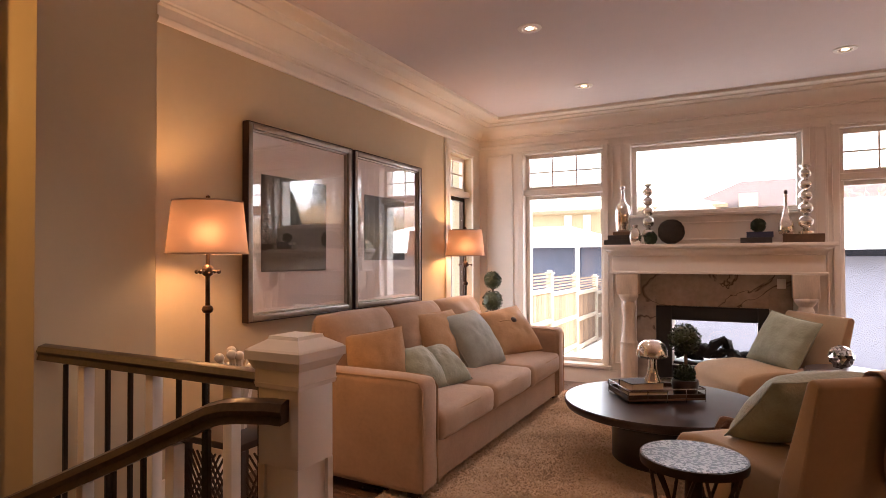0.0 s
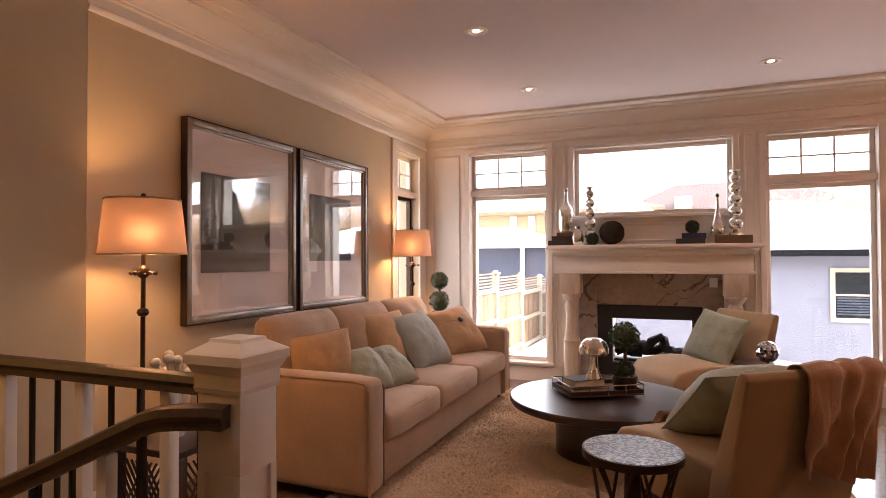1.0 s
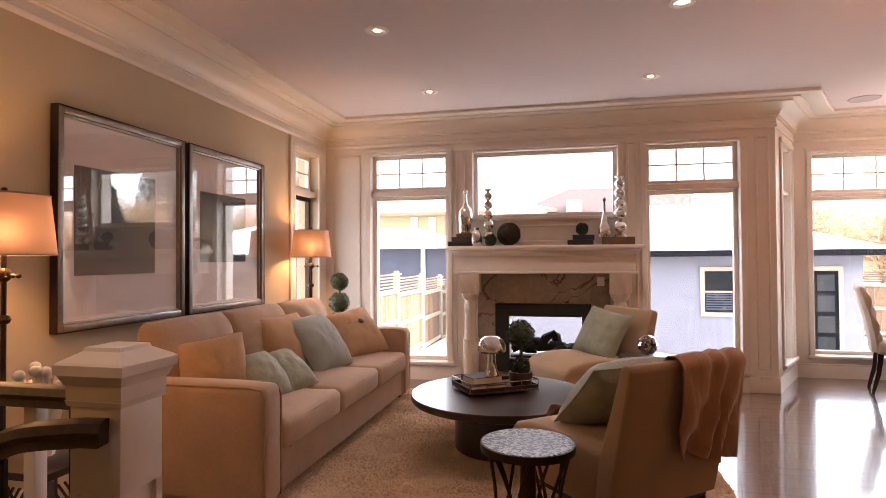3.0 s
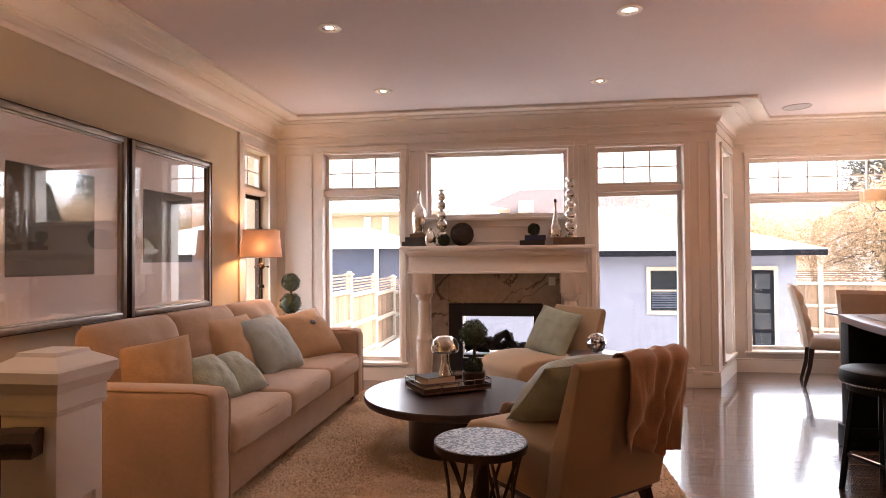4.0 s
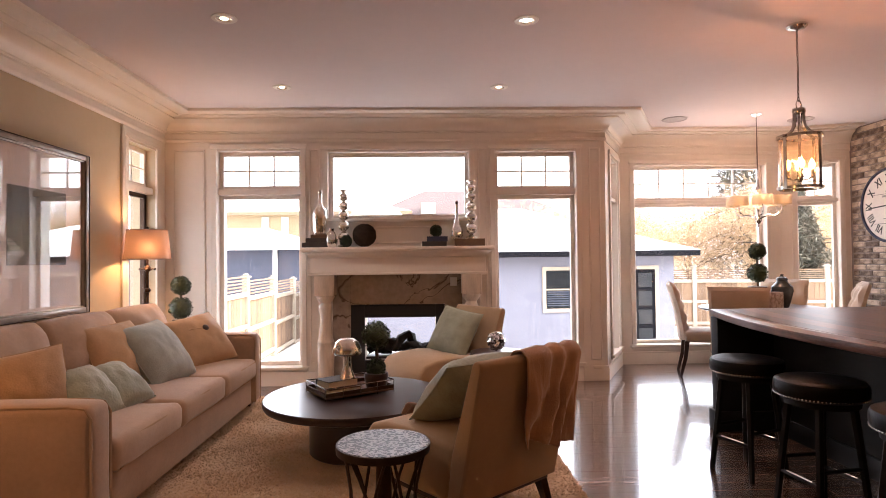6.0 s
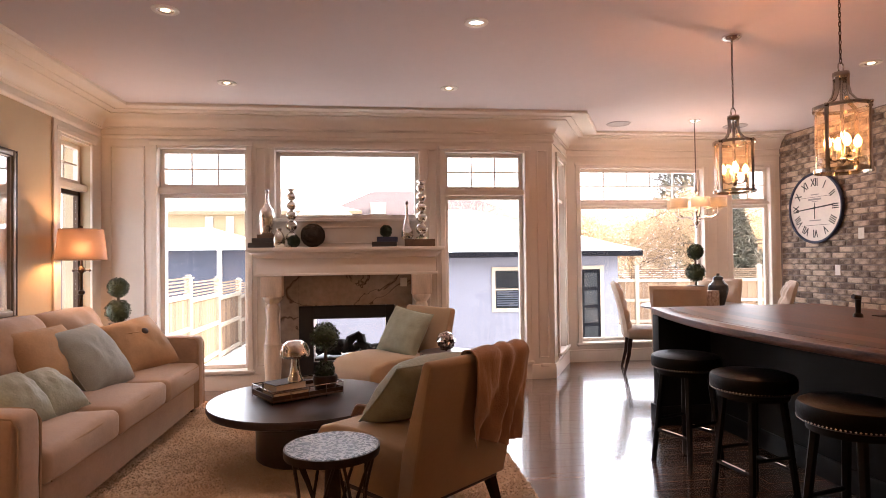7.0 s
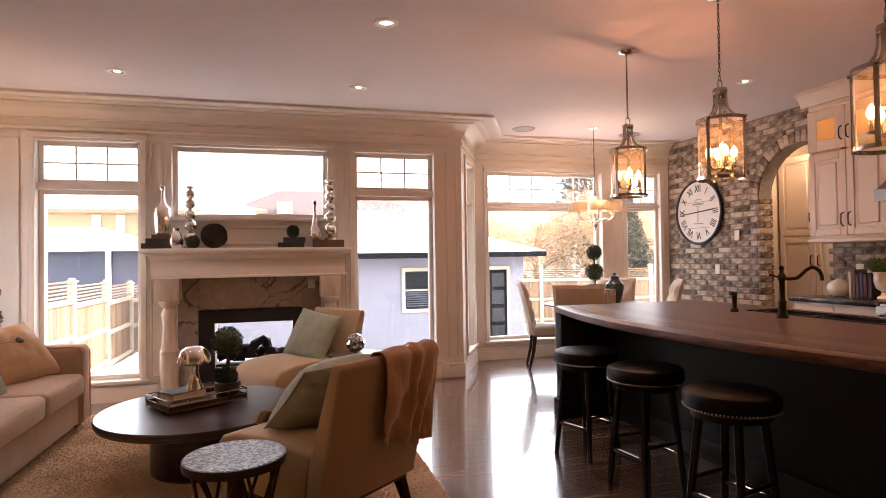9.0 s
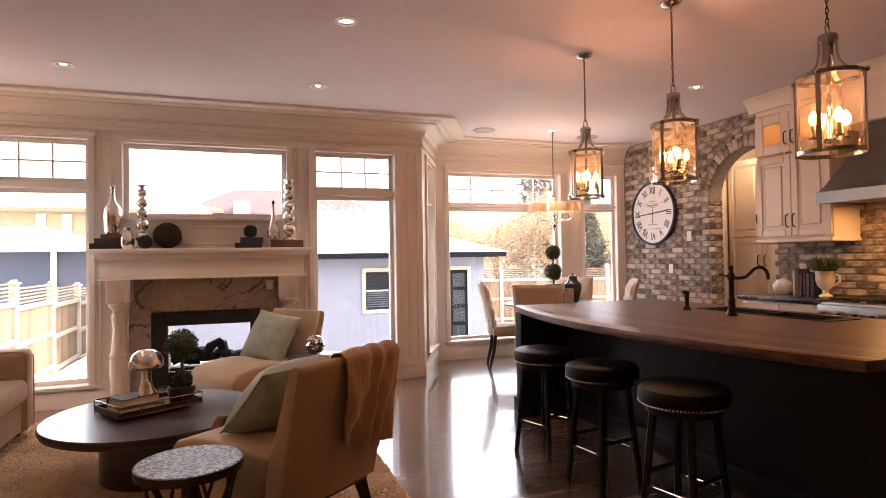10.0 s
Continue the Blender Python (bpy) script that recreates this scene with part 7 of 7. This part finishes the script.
for k, txt in enumerate(("XII", "I", "II", "III", "IIII", "V", "VI", "VII", "VIII", "IX", "X", "XI")):
    cu = bpy.data.curves.new("numeral", "FONT")
    cu.body, cu.size, cu.align_x, cu.align_y, cu.extrude = txt, 0.115, "CENTER", "CENTER", 0.001
    cu.offset = 0.002
    tmp = bpy.data.objects.new("numeral_text", cu)
    me = bpy.data.meshes.new_from_object(tmp)
    bpy.data.objects.remove(tmp)
    me.materials.append(M_INK)
    o = new("numeral", me)
    o.parent = ck
    a = -k * math.pi / 6
    o.matrix_local = rot @ Matrix.Rotation(a, 4, "Z") @ Matrix.Translation((0, 0.292, 0.0175)) @ Matrix.Diagonal((0.8, 1.1, 1, 1))
for nm, ang, l_, w in (("hour_hand", -86, 0.28, 0.008), ("minute_hand", 94, 0.30, 0.007), ("second_hand", 178, 0.13, 0.005)):
    bm = G()
    box(bm, -w, -0.06, 0.019, w, l_, 0.022, 0.001, 1, m=None)
    bm.transform(rot @ Matrix.Rotation(radians(ang), 4, "Z"))
    part(nm, bm, M_INK, ck)
for z_, w in ((0.125, 0.26), (-0.20, 0.22)):
    bm = G()
    box(bm, -w, -0.0175, z_ - 0.002, w, -0.0165, z_ + 0.002)
    part("dial_line", bm, M_INK, ck, smooth=False)
for w, z_, h in ((0.06, 0.155, 0.012), (0.10, 0.10, 0.022), (0.05, 0.075, 0.008), (0.09, -0.145, 0.012)):
    bm = G()
    box(bm, -w, -0.0177, z_ - h / 2, w, -0.0166, z_ + h / 2)
    part("dial_bar", bm, mat("faded_ink", (0.28, 0.26, 0.26), 0.6), ck, smooth=False)

for y, z in ((5.50, 1.52), (5.82, 1.125)):
    o = thing("wall_switch", (XB - 0.022, y, z), -90, "white switch plate on the brick wall", "switch")
    bm = G()
    box(bm, -0.036, -0.004, -0.058, 0.036, 0.004, 0.058, 0.002, 1)
    pt = part("plate", bm, M_PLATE, o)
    bm = G()
    box(bm, -0.011, -0.008, -0.022, 0.011, -0.003, 0.022, 0.002, 1)
    part("rocker", bm, M_PLATE, pt)
o = thing("wall_switch", (XB - 0.03, 4.03, 1.14), -90, "white outlet plate on the brick backsplash", "switch")
bm = G()
box(bm, -0.036, -0.004, -0.058, 0.036, 0.006, 0.058, 0.002, 1)
part("plate", bm, M_PLATE, o)


# ---- bricks ----
def brick_mat(name, **k):
    m = mat(name, (0.155, 0.110, 0.083), 0.9, var=0.25, scale=14, bump=0.9, bscale=70, second=(0.54, 0.43, 0.335), **k)
    return m


M_BRICK = brick_mat("reclaimed_brick", random_ob=0.6)
rb_ = random.Random(21)
BL, BH, GAPB = 0.188, 0.055, 0.012


def brick_mesh(name, l, h, d, seed):
    r_ = random.Random(seed)
    bm = G()
    box(bm, -d / 2, -l / 2, -h / 2, d / 2, l / 2, h / 2, 0.006, 1)
    for v in bm.verts:
        v.co += Vector((r_.uniform(-0.002, 0.002), r_.uniform(-0.003, 0.003), r_.uniform(-0.003, 0.003)))
    return mesh_of(name, bm, M_BRICK, False)


WHOLE = [brick_mesh("brick", BL, BH, 0.035, k) for k in range(6)]
HALF = [brick_mesh("brick_half", BL / 2 - GAPB / 2, BH, 0.035, 10 + k) for k in range(4)]
SMALL = [brick_mesh("brick_small", 0.168, 0.05, 0.035, 30 + k) for k in range(4)]
VOUS = [brick_mesh("brick_arch", 0.060, 0.115, 0.045, 20 + k) for k in range(3)]


def lay(me, y, z, parent, turn=0.0, x=XB + 0.008):
    o = new("brick", me)
    o.parent = parent
    o.matrix_local = Matrix.Translation((x + rb_.uniform(-0.004, 0.004), y, z)) @ Matrix.Rotation(turn, 4, "X")


row = 0
z = 0.55
while z < CEIL - 0.03:
    y = 4.32 + (0.0 if row % 2 else -(BL + GAPB) / 2)
    while y < 6.74:
        yc = y + BL / 2
        inside = lambda q: abs(q - ARCH_Y) < ARCH_R + 0.001 and z < ARCH_Z or math.hypot(q - ARCH_Y, max(0, z - ARCH_Z)) < ARCH_R + 0.128 and z >= ARCH_Z - 0.02
        e0, e1 = yc - BL / 2, yc + BL / 2
        a_, b_ = inside(e0 + 0.01), inside(e1 - 0.01)
        shoulder = z > 2.62 and e1 > 6.74 - (z - 2.62) * 0.9
        if not a_ and not b_ and e1 <= 6.745 and not shoulder:
            lay(WHOLE[rb_.randrange(6)], yc, z, brick_wall)
        elif a_ and not b_ and e1 <= 6.745:
            lay(HALF[rb_.randrange(4)], yc + BL / 4 + GAPB / 4, z, brick_wall)
        elif b_ and not a_ and e0 > 4.0:
            lay(HALF[rb_.randrange(4)], yc - BL / 4 - GAPB / 4, z, brick_wall)
        elif not a_ and not b_ and not inside(yc - BL / 4) and yc <= 6.745:
            lay(HALF[rb_.randrange(4)], yc - BL / 4 - GAPB / 4, z, brick_wall)
        y += BL + GAPB
    z += BH + GAPB
    row += 1
for k in range(27):
    a = math.pi * (k + 0.5) / 27
    rr_ = ARCH_R + 0.062
    lay(VOUS[k % 3], ARCH_Y + rr_ * math.cos(a), ARCH_Z + rr_ * math.sin(a), brick_wall, a - math.pi / 2, XB - 0.002)
# bricks of the arch's reveal
for k in range(21):
    o = new("brick", WHOLE[k % 6])
    o.parent = brick_wall
    o.matrix_local = Matrix.Translation((XB + 0.088, ARCH_Y + ARCH_R + 0.008, 0.55 + k * (BH + GAPB))) @ Matrix.Rotation(math.pi / 2, 4, "Z")

splash = thing("brick_backsplash", (0, 0, 0), 0, "reclaimed brick backsplash behind the counter and cooker", "backsplash", kind="structure")
bm = G()
box(bm, XB - 0.023, 2.0, 0.90, XB - 0.0015, 4.30, 1.72)
part("mortar_bed", bm, M_MORTAR, splash, smooth=False)
row = 0
z = 0.945
while z < 1.72:
    y = 2.1 + (0.0 if row % 2 else 0.09)
    while y < 4.2:
        lay(SMALL[rb_.randrange(4)], y + 0.084, z, splash, 0, XB - 0.013)
        y += 0.168 + GAPB
    z += 0.05 + GAPB
    row += 1


# ---- floor planks ----
rf = random.Random(31)
PW = 0.108
floor = thing("floor", (0, 0, 0), 0, "dark stained oak plank floor with a satin sheen", "floor", kind="structure")
PLANKS = [(l_, mesh_of("plank", box(G(), 0, 0.0006, -0.015, l_ - 0.0012, PW - 0.0006, 0.0, 0.0007, 1), M_FLOOR, False)) for l_ in (0.9, 1.2, 1.5)]


def floor_x(y):
    """The ends of the floor at that depth."""
    lo = XL if y > 1.95 else (-2.34 if y > 1.25 else -1.27)
    hi = 6.74
    if y > YW + 2 * PW:
        lo = 1.92 + max(0.0, (y - YW)) * (2.37 - 1.92) / (6.95 - YW) - 0.03
    return lo, hi


rest_v, rest_f, count = [], [], 0
y = -3.2
while y < 6.95:
    lo, hi = floor_x(y + PW)
    near = y > 2.4
    x = lo - rf.uniform(0, 0.8)
    while x < hi:
        l_, me = PLANKS[rf.randrange(3)]
        a_, b_ = max(x, lo), min(x + l_, hi)
        if near and a_ == x and b_ == x + l_ and 0.0 < a_ < 2.7 and count < 300:
            o = new("plank", me)
            o.parent = floor
            o.location = (x, y, rf.uniform(-0.0004, 0.0004))
            count += 1
        elif b_ - a_ > 0.02:
            k = len(rest_v)
            h = rf.uniform(-0.0004, 0.0004)
            a2, b2, y2, y3 = a_ + 0.0006, b_ - 0.0006, y + 0.0006, y + PW - 0.0006
            rest_v += [(a2, y2, -0.015), (b2, y2, -0.015), (b2, y3, -0.015), (a2, y3, -0.015), (a2, y2, h), (b2, y2, h), (b2, y3, h), (a2, y3, h)]
            rest_f += [(k + 4, k + 5, k + 6, k + 7), (k, k + 1, k + 5, k + 4), (k + 1, k + 2, k + 6, k + 5), (k + 2, k + 3, k + 7, k + 6), (k + 3, k, k + 4, k + 7)]
        x += l_
    y += PW
tagged(raw("far_planks", rest_v, rest_f, M_FLOOR2, floor), kind="stuff")
